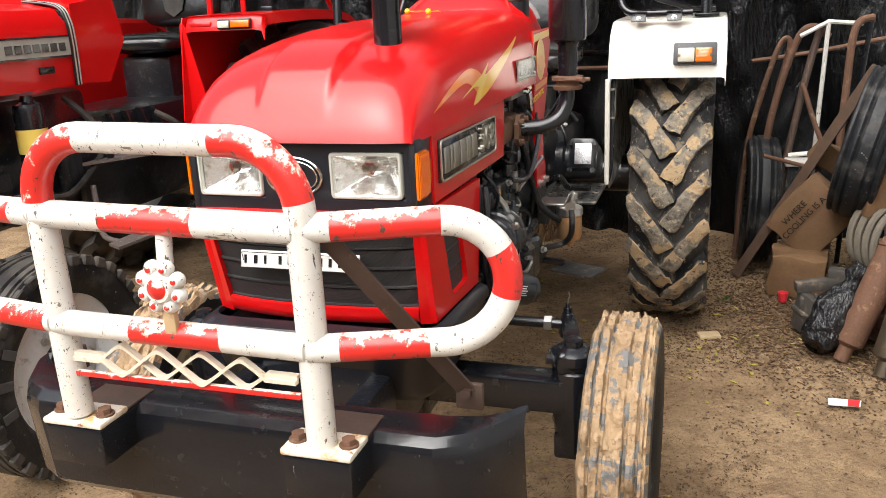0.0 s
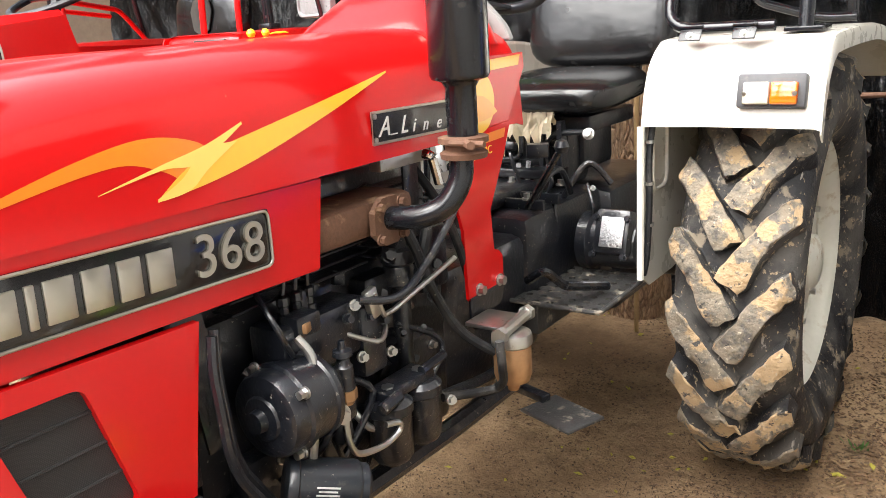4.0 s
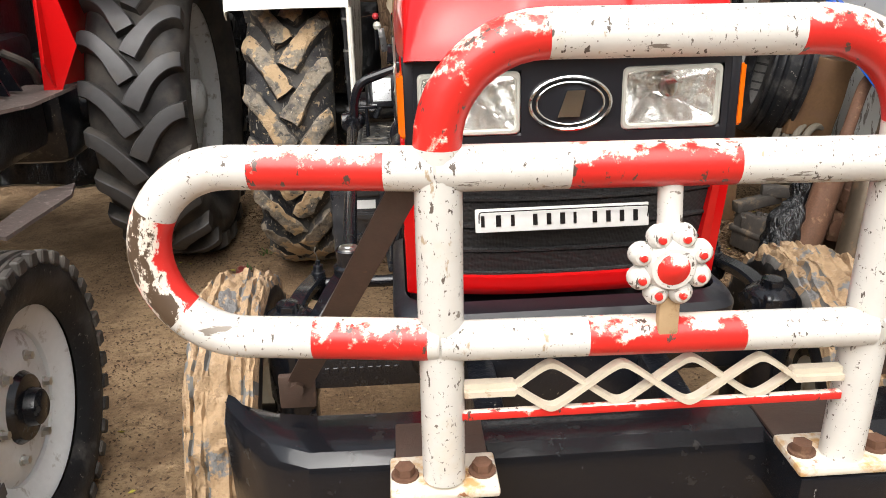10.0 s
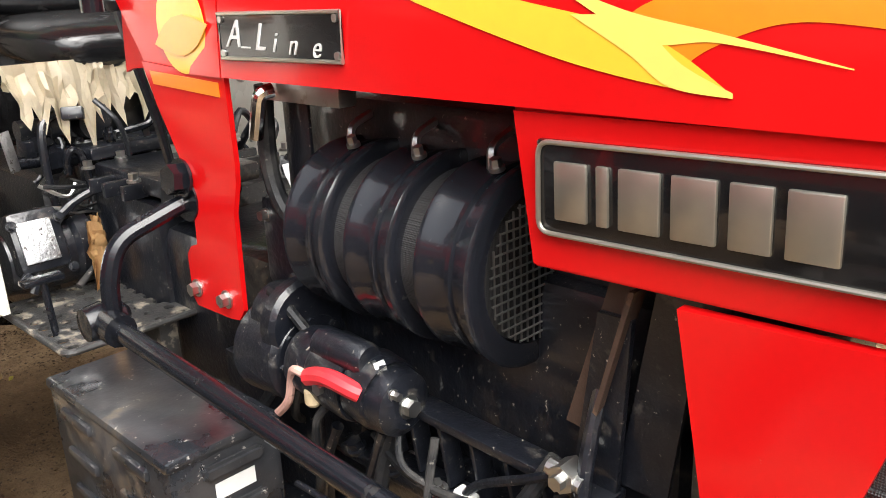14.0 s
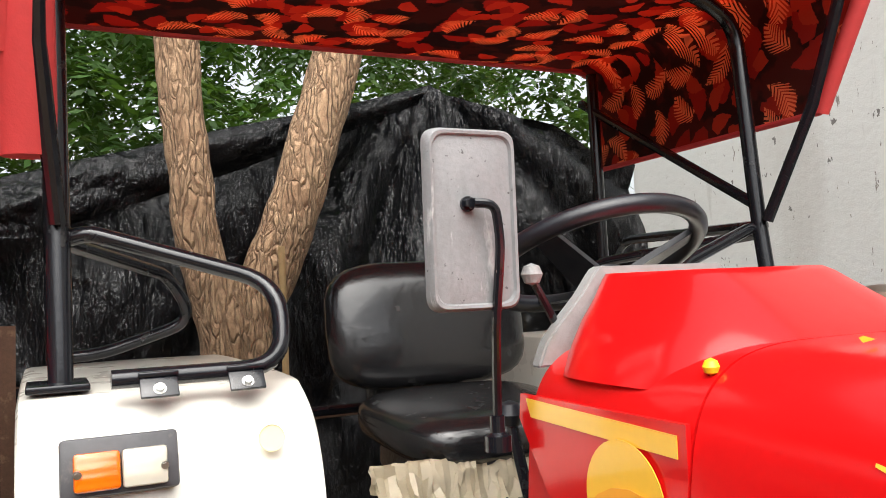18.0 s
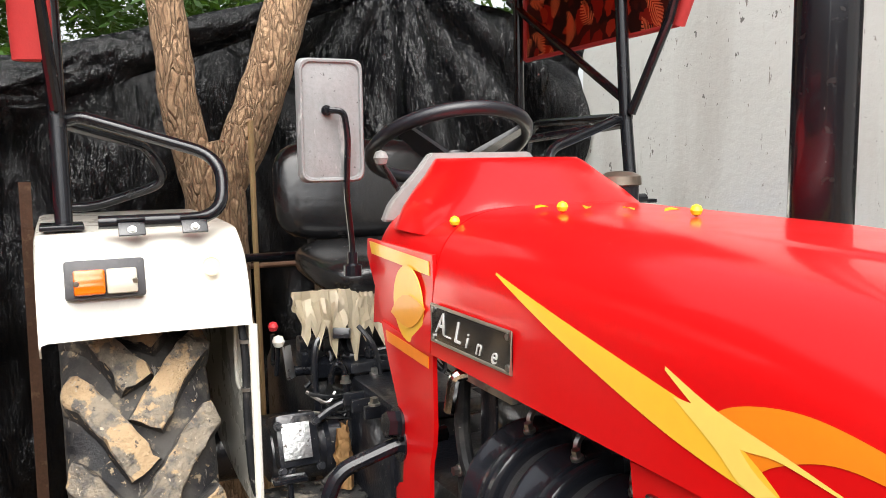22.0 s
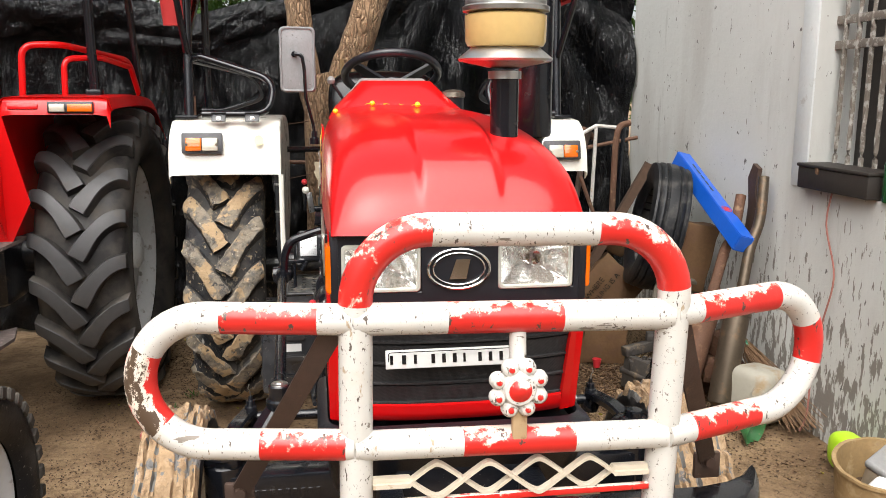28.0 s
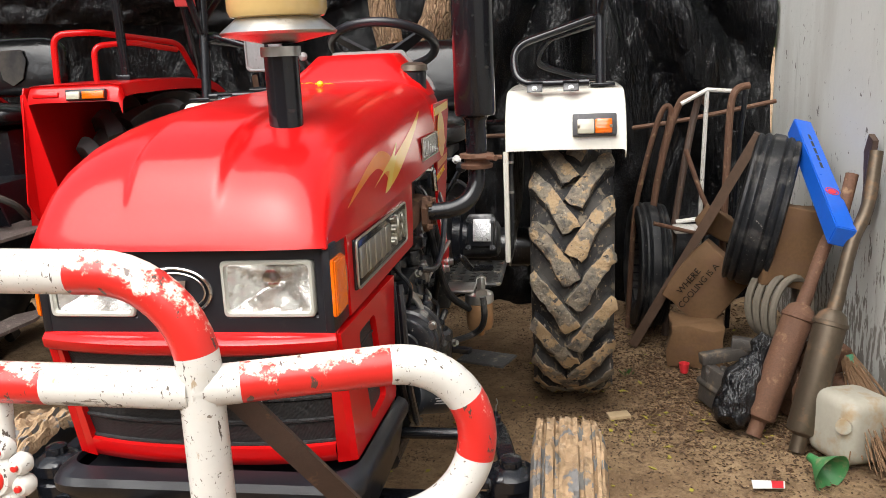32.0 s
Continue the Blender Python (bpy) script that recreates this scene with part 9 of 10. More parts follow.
for sx in (1, -1):
    c = (CX2 + sx * 0.69, 1.945, 0.350)
    rimf = rim_disc("front_wheel", c, 0.225, 0.17, sx, T2, silver_rim, black_paint, 6, "silver front wheel rim")
    tyre2 = ribbed_tyre("tyre", c, 0.358, 0.195, 0.232, rimf, [rubber, rubber_clean], "black ribbed tyre with shoulder blocks", 0.001, 1.0)
    bm = B()
    for k in range(36):
        a = 2 * math.pi * k / 36
        for s in (-1, 1):
            box(bm, (c[0] + s * 0.090, c[1] + 0.340 * math.cos(a), c[2] + 0.340 * math.sin(a)), (0.022, 0.034, 0.036), rot=(math.degrees(a), 0, 0), bevel=0.004, seg=1)
    tagged(part("shoulder_block", bm, rubber_clean, rimf), "blocks round the tyre shoulders", kind="stuff")
    for k in range(3):
        a = radians(150 + 18 * k)
        bm = B()
        box(bm, (c[0] + sx * 0.0975, c[1] + 0.292 * math.cos(a), c[2] + 0.292 * math.sin(a)), (0.004, 0.052, 0.030), rot=(math.degrees(a), 0, 0), bevel=0.002, seg=1)
        part("sidewall_bar", bm, lug_grey, rimf, "raised grey block on the tyre's side")
# red mudguards with lamp and rails
for sx in (1, -1):
    bm = B()
    P2 = [(3.285, 1.335), (3.292, 1.365), (3.31, 1.395), (3.36, 1.405), (3.9, 1.408), (4.25, 1.37), (4.5, 1.22)]
    P2 = [(p.y, p.z) for p in curve_points([(0, *q) for q in P2], 4)]
    xi, xo = 0.415, 0.815
    rows = [[Vector((CX2 + sx * x, y, z + dz)) for x, dz in ((xi, -0.03), (xi + 0.012, -0.004), (xi + 0.05, 0.0), (xo - 0.05, 0.0), (xo - 0.012, -0.006), (xo, -0.05))] for y, z in P2]
    loft(bm, rows, closed=False)
    bmesh.ops.recalc_face_normals(bm, faces=bm.faces)
    bmesh.ops.solidify(bm, geom=bm.faces[:], thickness=0.005)
    g2 = part("mudguard", bm, red_paint, T2, "red mudguard with a slanting inner panel", angle=40)
    bm = B()
    prism(bm, [(3.285, 1.36), (3.30, 1.395), (4.2, 1.37), (4.3, 0.9), (3.6, 0.84), (3.28, 0.86), (3.22, 0.95)], (CX2 + sx * 0.40, 0, 0), (0, 1, 0), (0, 0, 1), (sx * 0.006, 0, 0))
    prism(bm, [(0.36, 0.84), (0.42, 0.84), (0.50, 1.0), (0.415, 1.37), (0.395, 1.37)], (CX2 if sx > 0 else CX2, 3.285, 0), (sx, 0, 0), (0, 0, 1), (0, 0.006, 0))
    part("inner_panel", bm, red_paint, g2)
    bm = B()
    box(bm, (CX2 + sx * 0.675, 3.283, 1.362), (0.165, 0.02, 0.042), rot=(-8, 0, 0), bevel=0.004)
    lamp = part("side_lamp", bm, black_plastic, T2, "side lamp set in the red mudguard")
    for k, mt, nm in ((sx, amber, "amber_lens"), (-sx, clear_lens, "clear_lens")):
        bm = B()
        box(bm, (CX2 + sx * 0.675 + k * 0.036 * (1 if mt is amber else 1.3), 3.270, 1.361), (0.09 if mt is amber else 0.055, 0.012, 0.030), rot=(-8, 0, 0), bevel=0.003)
        part(nm, bm, clear_lens if mt is clear_lens else amber, lamp)
    bm = B()
    box(bm, (CX2 + sx * 0.50, 3.290, 1.365), (0.11, 0.012, 0.022), rot=(-12, 0, 0), bevel=0.005)
    part("pressing", bm, red_paint, g2)
    bm = B()
    tube(bm, rounded([(CX2 + sx * 0.455, 3.45, 1.40), (CX2 + sx * 0.465, 3.45, 1.60), (CX2 + sx * 0.60, 3.50, 1.605), (CX2 + sx * 0.76, 3.95, 1.56), (CX2 + sx * 0.77, 4.1, 1.40)], 0.05, 5), 0.013, 12)
    tube(bm, rounded([(CX2 + sx * 0.60, 3.50, 1.40), (CX2 + sx * 0.605, 3.50, 1.55), (CX2 + sx * 0.72, 3.60, 1.56), (CX2 + sx * 0.77, 3.9, 1.53)], 0.04, 5), 0.012, 12)
    part("hand_rail", bm, red_paint, T2, "red pipe hand rail")
    bm = B()
    tube(bm, [(CX2 + sx * 0.70, 3.56, 1.40), (CX2 + sx * 0.70, 3.52, 2.35)], 0.019, 12)
    box(bm, (CX2 + sx * 0.70, 3.56, 1.415), (0.06, 0.06, 0.03), bevel=0.004)
    post2 = part("canopy_post", bm, black_paint, T2, "black pipe canopy post")
    bm = B()
    tube(bm, [(CX2 + sx * 0.70, 3.54, 1.80), (CX2 + sx * 0.66, 3.2, 2.3)], 0.014, 8)
    part("brace", bm, black_paint, post2)
    bm = B()
    tube(bm, [(CX2 + sx * 0.78, 4.1, 1.38), (CX2 + sx * 0.74, 3.9, 2.35)], 0.016, 10)
    part("rear_post", bm, black_paint, post2)
green_cloth = material("dark_green_canopy_cloth", (0.02, 0.05, 0.04), 0.7, vary=0.3)
bm = B()
rows = []
for t in [i / 10 for i in range(11)]:
    y = 3.15 + 1.0 * t
    rows.append([Vector((CX2 + a, y, z - 0.02 * math.sin(9 * t + a * 5))) for a, z in ((-0.85, 2.02), (-0.84, 2.30), (0, 2.36), (0.84, 2.30), (0.85, 1.98 - 0.10 * (1 - t)))])
loft(bm, rows, closed=False)
bmesh.ops.solidify(bm, geom=bm.faces[:], thickness=0.003)
can2 = part("canopy", bm, green_cloth, T2, "dark green canopy with red hem")
bm = B()
tube(bm, [r[-1] for r in rows], 0.012, 8)
tube(bm, rows[0], 0.012, 8)
part("hem", bm, canopy_red, can2)
bm = B()
cushion(bm, (CX2, 3.90, 1.48), (0.46, 0.27, 0.12), rot=82)
part("backrest", bm, vinyl, T2, "black vinyl backrest with a stitched shield", angle=60)
bm = B()
cushion(bm, (CX2, 3.65, 1.28), (0.44, 0.42, 0.10))
part("seat", bm, vinyl, T2, angle=60)
bm = B()
prism(bm, [(-0.05, 0.07), (0.05, 0.07), (0.07, 0.02), (0.05, -0.06), (0.0, -0.09), (-0.05, -0.06), (-0.07, 0.02)], (CX2, 3.835, 1.49), (1, 0, 0), (0, 0.12, 1), (0, -0.006, 0))
part("stitched_shield", bm, rubber_clean, T2)
bm = B()
box(bm, (CX2, 3.70, 1.05), (0.3, 0.35, 0.36), bevel=0.04)
part("seat_base", bm, engine_black, T2)
bm = B()
q = Vector((CX2, 3.15, 1.58))
tube(bm, [q + Vector((0.20 * math.cos(t), 0.17 * math.sin(t), 0.07 * math.sin(t))) for t in [2 * math.pi * i / 40 for i in range(40)]], 0.014, 10, closed=True)
tube(bm, [q, q + Vector((0, -0.08, -0.2))], 0.02, 10)
tube(bm, [q - Vector((0.2, 0, 0)), q + Vector((0.2, 0, 0))], 0.01, 8)
part("steering_wheel", bm, black_plastic, T2, "black steering wheel")

# ---- tree behind the tractors ----
def bark_material():
    m = bpy.data.materials.new("furrowed_brown_bark")
    m.use_nodes = True
    nt = m.node_tree
    b = nt.nodes["Principled BSDF"]
    crack = noise_tex(nt, 26, 10, 0.75, stretch=(1, 1, 0.38), dist=0.6)
    col = mixc(nt, ramp(nt, crack, [(0.38, 0.0), (0.60, 1.0)]), (0.24, 0.14, 0.078), (0.44, 0.29, 0.17))
    col = mixc(nt, ramp(nt, noise_tex(nt, 70, 6, 0.7, stretch=(1, 1, 0.6)), [(0.50, 0.0), (0.66, 0.7)]), col, (0.12, 0.07, 0.04))
    col = mixc(nt, ramp(nt, noise_tex(nt, 4, 4), [(0.45, 0.0), (0.7, 0.6)]), col, (0.33, 0.21, 0.125))
    tc = nt.nodes.new("ShaderNodeTexCoord")
    mp = nt.nodes.new("ShaderNodeMapping")
    mp.inputs["Scale"].default_value = (1, 1, 0.26)
    nt.links.new(tc.outputs["Object"], mp.inputs["Vector"])
    wob = nt.nodes.new("ShaderNodeMix")
    wob.data_type = "RGBA"
    wob.inputs[0].default_value = 0.07
    nz = nt.nodes.new("ShaderNodeTexNoise")
    nz.inputs["Scale"].default_value = 18
    nt.links.new(mp.outputs[0], nz.inputs["Vector"])
    nt.links.new(mp.outputs[0], wob.inputs[6])
    nt.links.new(nz.outputs["Color"], wob.inputs[7])
    vo = nt.nodes.new("ShaderNodeTexVoronoi")
    vo.feature = "DISTANCE_TO_EDGE"
    vo.inputs["Scale"].default_value = 46
    nt.links.new(wob.outputs[2], vo.inputs["Vector"])
    col = mixc(nt, ramp(nt, vo.outputs["Distance"], [(0.01, 0.6), (0.08, 0.0)]), col, (0.12, 0.07, 0.04))
    nt.links.new(col, b.inputs["Base Color"])
    b.inputs["Roughness"].default_value = 0.95
    bp = nt.nodes.new("ShaderNodeBump")
    bp.inputs["Strength"].default_value, bp.inputs["Distance"].default_value = 1.0, 0.013
    add_h = nt.nodes.new("ShaderNodeMath")
    add_h.operation = "ADD"
    nt.links.new(crack, add_h.inputs[0])
    nt.links.new(ramp(nt, vo.outputs["Distance"], [(0.0, 0.0), (0.22, 0.8)]), add_h.inputs[1])
    nt.links.new(add_h.outputs[0], bp.inputs["Height"])
    nt.links.new(bp.outputs[0], b.inputs["Normal"])
    return m


bark = bark_material()
leafmat = material("fresh_green_leaves", (0.042, 0.10, 0.018), 0.5, vary=0.5, blotch=3, layers=[((0.09, 0.15, 0.028), 0.5, 6, 0.56, 0.7, None)])
lt = leafmat.node_tree
thin = lt.nodes.new("ShaderNodeBsdfTranslucent")
thin.inputs["Color"].default_value = (0.11, 0.23, 0.02, 1)
mx = lt.nodes.new("ShaderNodeMixShader")
mx.inputs[0].default_value = 0.3
lt.links.new(lt.nodes["Principled BSDF"].outputs[0], mx.inputs[1])
lt.links.new(thin.outputs[0], mx.inputs[2])
lt.links.new(mx.outputs[0], lt.nodes["Material Output"].inputs["Surface"])
tree = thing("tree", (-0.22, 4.86, 0), "forked tree with furrowed brown bark and green leaves", "tree")


def limb(name, pts, radii, parent, seg=18):
    bm = B()
    P = curve_points(pts, 8)
    R = [lerp(i / (len(P) - 1), [(k / (len(radii) - 1), r) for k, r in enumerate(radii)]) for i in range(len(P))]
    tube(bm, P, R, seg)
    for v in bm.verts:
        c = min(P, key=lambda p: (p - v.co).length_squared)
        d = v.co - c
        if d.length > 1e-5:
            v.co += d.normalized() * (0.010 * noise.noise(v.co * 9) + 0.008 * abs(noise.noise(Vector((v.co.x * 26, v.co.y * 26, v.co.z * 7)))))
    return part(name, bm, bark, parent, angle=60)


trunk = limb("trunk", [(-0.22, 4.88, -0.05), (-0.21, 4.86, 0.5), (-0.215, 4.86, 1.0), (-0.225, 4.86, 1.38), (-0.25, 4.86, 1.52)], [0.16, 0.128, 0.120, 0.118, 0.10], tree)
limb("limb", [(-0.27, 4.86, 1.38), (-0.33, 4.86, 1.60), (-0.355, 4.86, 1.9), (-0.385, 4.87, 2.25), (-0.40, 4.9, 2.9), (-0.5, 5.0, 3.6), (-0.55, 5.1, 4.3)], [0.075, 0.072, 0.071, 0.070, 0.065, 0.05, 0.03], tree)
limb("limb", [(-0.18, 4.86, 1.36), (-0.06, 4.86, 1.60), (0.045, 4.86, 1.9), (0.16, 4.87, 2.25), (0.35, 4.92, 2.9), (0.55, 5.0, 3.6), (0.8, 5.1, 4.3)], [0.085, 0.094, 0.090, 0.088, 0.08, 0.06, 0.03], tree)
for pts in ([(-0.4, 4.9, 2.9), (-1.0, 5.3, 3.4), (-1.8, 5.7, 3.5), (-2.6, 6.0, 3.2)], [(0.35, 4.92, 2.9), (0.9, 5.5, 3.3), (1.5, 6.0, 3.3)], [(-0.45, 4.95, 3.3), (-0.6, 5.8, 3.7), (-0.7, 6.6, 3.5)], [(0.5, 5.0, 3.4), (0.3, 5.9, 3.6), (0.1, 6.6, 3.4)], [(-1.0, 5.3, 3.4), (-1.4, 6.0, 3.3), (-2.0, 6.6, 2.9)]):
    limb("branch", pts, [0.035, 0.022, 0.010], tree, 10)


def crown():
    rng = random.Random(7)
    V, F = [], []
    hubs = []
    for _ in range(1350):
        x = rng.uniform(-4.6, 2.6)
        y = rng.uniform(5.6, 9.4)
        z = rng.uniform(1.5, 4.6)
        if noise.noise(Vector((x * 0.9, y * 0.6, z * 0.9))) > -0.22:
            hubs.append(Vector((x, y, z)))
    for h in hubs:
        for _ in range(9):
            d = Vector((rng.gauss(0, 1), rng.gauss(0, 1), rng.gauss(-0.55, 0.5))).normalized()
            L = rng.uniform(0.18, 0.42)
            for j in range(8):
                t = (j + 1) / 8
                p = h + d * L * t + Vector((0, 0, -0.12 * t * t))
                for s in (-1, 1):
                    a = Vector((d.y, -d.x, 0.2)).normalized() * s + d * 0.7 + Vector((rng.uniform(-0.4, 0.4), rng.uniform(-0.4, 0.4), rng.uniform(-0.5, 0.1)))
                    a = a.normalized() * rng.uniform(0.055, 0.09)
                    w = a.cross(Vector((rng.uniform(-1, 1), rng.uniform(-1, 1), 1))).normalized() * 0.015
                    n = len(V)
                    V += [p, p + a * 0.45 + w, p + a, p + a * 0.45 - w]
                    F.append((n, n + 1, n + 2, n + 3))
    me = bpy.data.meshes.new("crown")
    me.from_pydata([tuple(v) for v in V], [], F)
    me.materials.append(leafmat)
    ob = new("crown", me)
    ob.parent = tree
    ob.matrix_parent_inverse = undo(tree)
    return tagged(ob, "dense drooping sprays of small green leaves", kind="stuff")


crown()
bm = B()
tube(bm, [(-0.115, 4.58, 0.0), (-0.12, 4.60, 1.0), (-0.122, 4.60, 1.60)], 0.011, 8)
solid("bamboo_pole", bm, material("pale_bamboo", (0.42, 0.28, 0.13), 0.6, vary=0.25), "thin pale bamboo pole standing by the tree", "pole")
bm = B()
prism(bm, [(0, 0), (0.034, 0), (0.034, 0.005), (0.005, 0.005), (0.005, 0.034), (0, 0.034)], (-0.915, 4.28, -0.05), (1, 0, 0), (0, 1, 0), (0.015, 0, 1.45))
solid("fence_post", bm, rust, "rusted angle-iron fence post with wire", "post")
for z in (1.25, 0.95):
    bm = B()
    tube(bm, curve_points([(-0.90, 4.29, z), (-0.60, 4.5, z - 0.02), (-0.3, 4.72, z + 0.01)], 6), 0.002, 5)
    solid("fence_wire", bm, rust, "thin rusty fence wire", "wire")

# ---- scrap heap between tarpaulin and wall ----
def old_tyre(name, c, R, W, rim_r, axis, label, tilt=(0, 0, 0)):
    bm = B()
    h = W / 2
    prof = [(rim_r, -h * 0.6), (rim_r + 0.02, -h * 0.85), (rim_r + (R - rim_r) * 0.5, -h), (R - 0.03, -h * 0.95)]
    for k in range(-8, 9):
        u = k / 8
        g = 0.010 if min(abs(abs(u) - 0.33), abs(abs(u) - 0.72)) < 0.07 else 0
        prof.append((R - 0.012 * u * u - g, h * 0.9 * u))
    prof += [(R - 0.03, h * 0.95), (rim_r + (R - rim_r) * 0.5, h), (rim_r + 0.02, h * 0.85), (rim_r, h * 0.6), (rim_r + 0.03, h * 0.5), (R - 0.05, h * 0.6), (R - 0.05, -h * 0.6), (rim_r + 0.03, -h * 0.5)]
    lathe(bm, prof, (0, 0, 0), "x", 56, closed=True)
    bmesh.ops.recalc_face_normals(bm, faces=bm.faces)
    bmesh.ops.transform(bm, matrix=pose(*c, *tilt), verts=bm.verts)
    th = thing(name, (c[0], c[1], c[2]), label, "tyre", "old tyres")
    part("casing", bm, rubber, th, angle=40)
    bm = B()
    lathe(bm, [(R - 0.046, -h * 0.5), (R - 0.046, h * 0.5), (R - 0.050, h * 0.5), (R - 0.050, -h * 0.5)], (0, 0, 0), "x", 40, closed=True)
    bmesh.ops.transform(bm, matrix=pose(*c, *tilt), verts=bm.verts)
    part("liner", bm, grey_rubber, th, "dusty inner lining")
    return th


old_tyre("worn_tyre", (1.05, 4.62, 0.335), 0.33, 0.165, 0.20, "x", "worn black tyre standing among scrap", (-6, 2, 4))
old_tyre("worn_tyre", (1.475, 3.99, 0.735), 0.335, 0.19, 0.20, "x", "large worn ribbed tyre leaning on the scrap heap", (0, 12, -14))


def beam(bm, a, c, w, h, up=(0, 0, 1)):
    a, c = Vector(a), Vector(c)
    d = (c - a).normalized()
    s = d.cross(Vector(up)).normalized() * w / 2
    t = s.cross(d).normalized() * h / 2
    add(bm, [a - s - t, a + s - t, a + s + t, a - s + t, c - s - t, c + s - t, c + s + t, c - s + t], [(3, 2, 1, 0), (4, 5, 6, 7), (0, 1, 5, 4), (1, 2, 6, 5), (2, 3, 7, 6), (3, 0, 4, 7)])
    return bm


bm = B()
beam(bm, (0.962, 4.296, 0.01), (1.49, 4.15, 1.05), 0.080, 0.045)
solid("wooden_beam", bm, wood, "dark weathered wooden beam leaning on a tyre", "beam")
# cartons
sack_brown = material("crumpled_brown_carton", (0.15, 0.080, 0.034), 0.8, vary=0.3, bump=0.6, bump_scale=40, layers=[((0.14, 0.075, 0.04), 0.9, 8, 0.52, 0.66, None)])


def carton(name, c, s, rot, label, mat, crumple=0.0):
    bm = B()
    box(bm, (0, 0, 0), s, bevel=0.006)
    if crumple:
        bmesh.ops.subdivide_edges(bm, edges=bm.edges[:], cuts=4, use_grid_fill=True)
        for v in bm.verts:
            v.co += Vector((noise.noise(v.co * 9), noise.noise(v.co * 9 + Vector((5, 0, 0))), noise.noise(v.co * 9 + Vector((0, 7, 0))))) * crumple
    bmesh.ops.transform(bm, matrix=pose(*c, *rot), verts=bm.verts)
    return solid(name, bm, mat, label, "carton", "cartons in the scrap heap", angle=30)


box1 = thing("carton", (1.30, 3.95, 0.2), "crumpled brown carton with black lettering", "carton", "cartons in the scrap heap")
bm = B()
box(bm, (0, 0, 0), (0.34, 0.13, 0.27), bevel=0.006)
bmesh.ops.subdivide_edges(bm, edges=bm.edges[:], cuts=3, use_grid_fill=True)
for v in bm.verts:
    v.co += Vector((noise.noise(v.co * 8), noise.noise(v.co * 8 + Vector((5, 0, 0))), noise.noise(v.co * 8 + Vector((0, 7, 0))))) * 0.026
M1 = pose(1.285, 4.17, 0.355, -6, -52, -6)
bmesh.ops.transform(bm, matrix=M1, verts=bm.verts)
part("body", bm, sack_brown, box1, angle=30)
words("WHERE", 0.042, M1 @ pose(-0.03, -0.084, 0.075, 90, 0, 0), badge_black, box1, "lettering", 0.001)
words("COOLING IS A", 0.040, M1 @ pose(-0.02, -0.084, 0.028, 90, 0, 0), badge_black, box1, "lettering", 0.001, label="black lettering COOLING IS A")
carton("carton", (1.227, 4.07, 0.10), (0.25, 0.18, 0.20), (4, 3, -8), "flat brown carton on the ground", sack_brown, 0.02)
carton("carton", (1.56, 3.78, 0.62), (0.22, 0.10, 0.34), (6, 10, 8), "upright brown board leaning in the heap", sack_brown, 0.012)
carton("carton", (1.36, 4.36, 0.60), (0.18, 0.12, 0.10), (10, 30, 20), "small crushed brown box", sack_brown, 0.02)
# white hose roll
bm = B()
for k in range(4):
    tube(bm, [(1.50 + 0.02 * k + (0.11 - 0.006 * k) * math.cos(t), 3.83 - 0.03 * k + 0.06 * math.cos(t), 0.375 + 0.15 * math.sin(t) - 0.01 * k) for t in [2 * math.pi * i / 28 for i in range(28)]], 0.016, 8, closed=True)
solid("hose_coil", bm, material("dirty_white_hose", (0.15, 0.13, 0.10), 0.7, vary=0.25), "coiled dirty white hose", "hose")
# blue long carton leaning on the wall
bcard = material("blue_plastic_film", (0.010, 0.11, 0.58), 0.3, vary=0.1, coat=0.3, layers=[((0.45, 0.55, 0.66), 0.5, 25, 0.70, 0.76, None)])
bluebox = thing("long_box", (1.62, 3.6, 0.7), "long blue wrapped box with red mark leaning on the wall", "box")
a, c = Vector((1.65, 4.12, 1.075)), Vector((1.61, 3.33, 0.755))
d = (c - a).normalized()
bm = B()
beam(bm, a, c, 0.075, 0.080, up=(0.25, 0, 1))
bmesh.ops.bevel(bm, geom=bm.edges[:], offset=0.004, segments=2, affect="EDGES")
part("body", bm, bcard, bluebox)
s = d.cross(Vector((0.25, 0, 1))).normalized()
t = s.cross(d).normalized()
bm = B()
p = a + d * 0.60 + t * 0.040
lathe(bm, [(0.022, 0.0), (0.026, 0.0), (0.026, 0.0015), (0.022, 0.0015)], p, (s, d, t), 24, closed=True)
lathe(bm, [(0.0, 0.0), (0.016, 0.0), (0.016, 0.0015), (0.0, 0.0015)], p, (s, d, t), 24)
part("red_mark", bm, red_plastic, bluebox, "round red mark")
bm = B()
for k in range(5):
    q = a + d * (0.16 + 0.06 * k) + t * 0.0405
    beam(bm, q - d * 0.022, q + d * 0.022, 0.010, 0.001, up=tuple(t))
part("print_bar", bm, badge_black, bluebox)
# two old exhausts leaning on the wall
old_chrome = material("dirty_stainless", (0.14, 0.11, 0.08), 0.45, metal=0.75, vary=0.25, layers=[((0.28, 0.17, 0.10), 0.8, 12, 0.55, 0.7, None)])


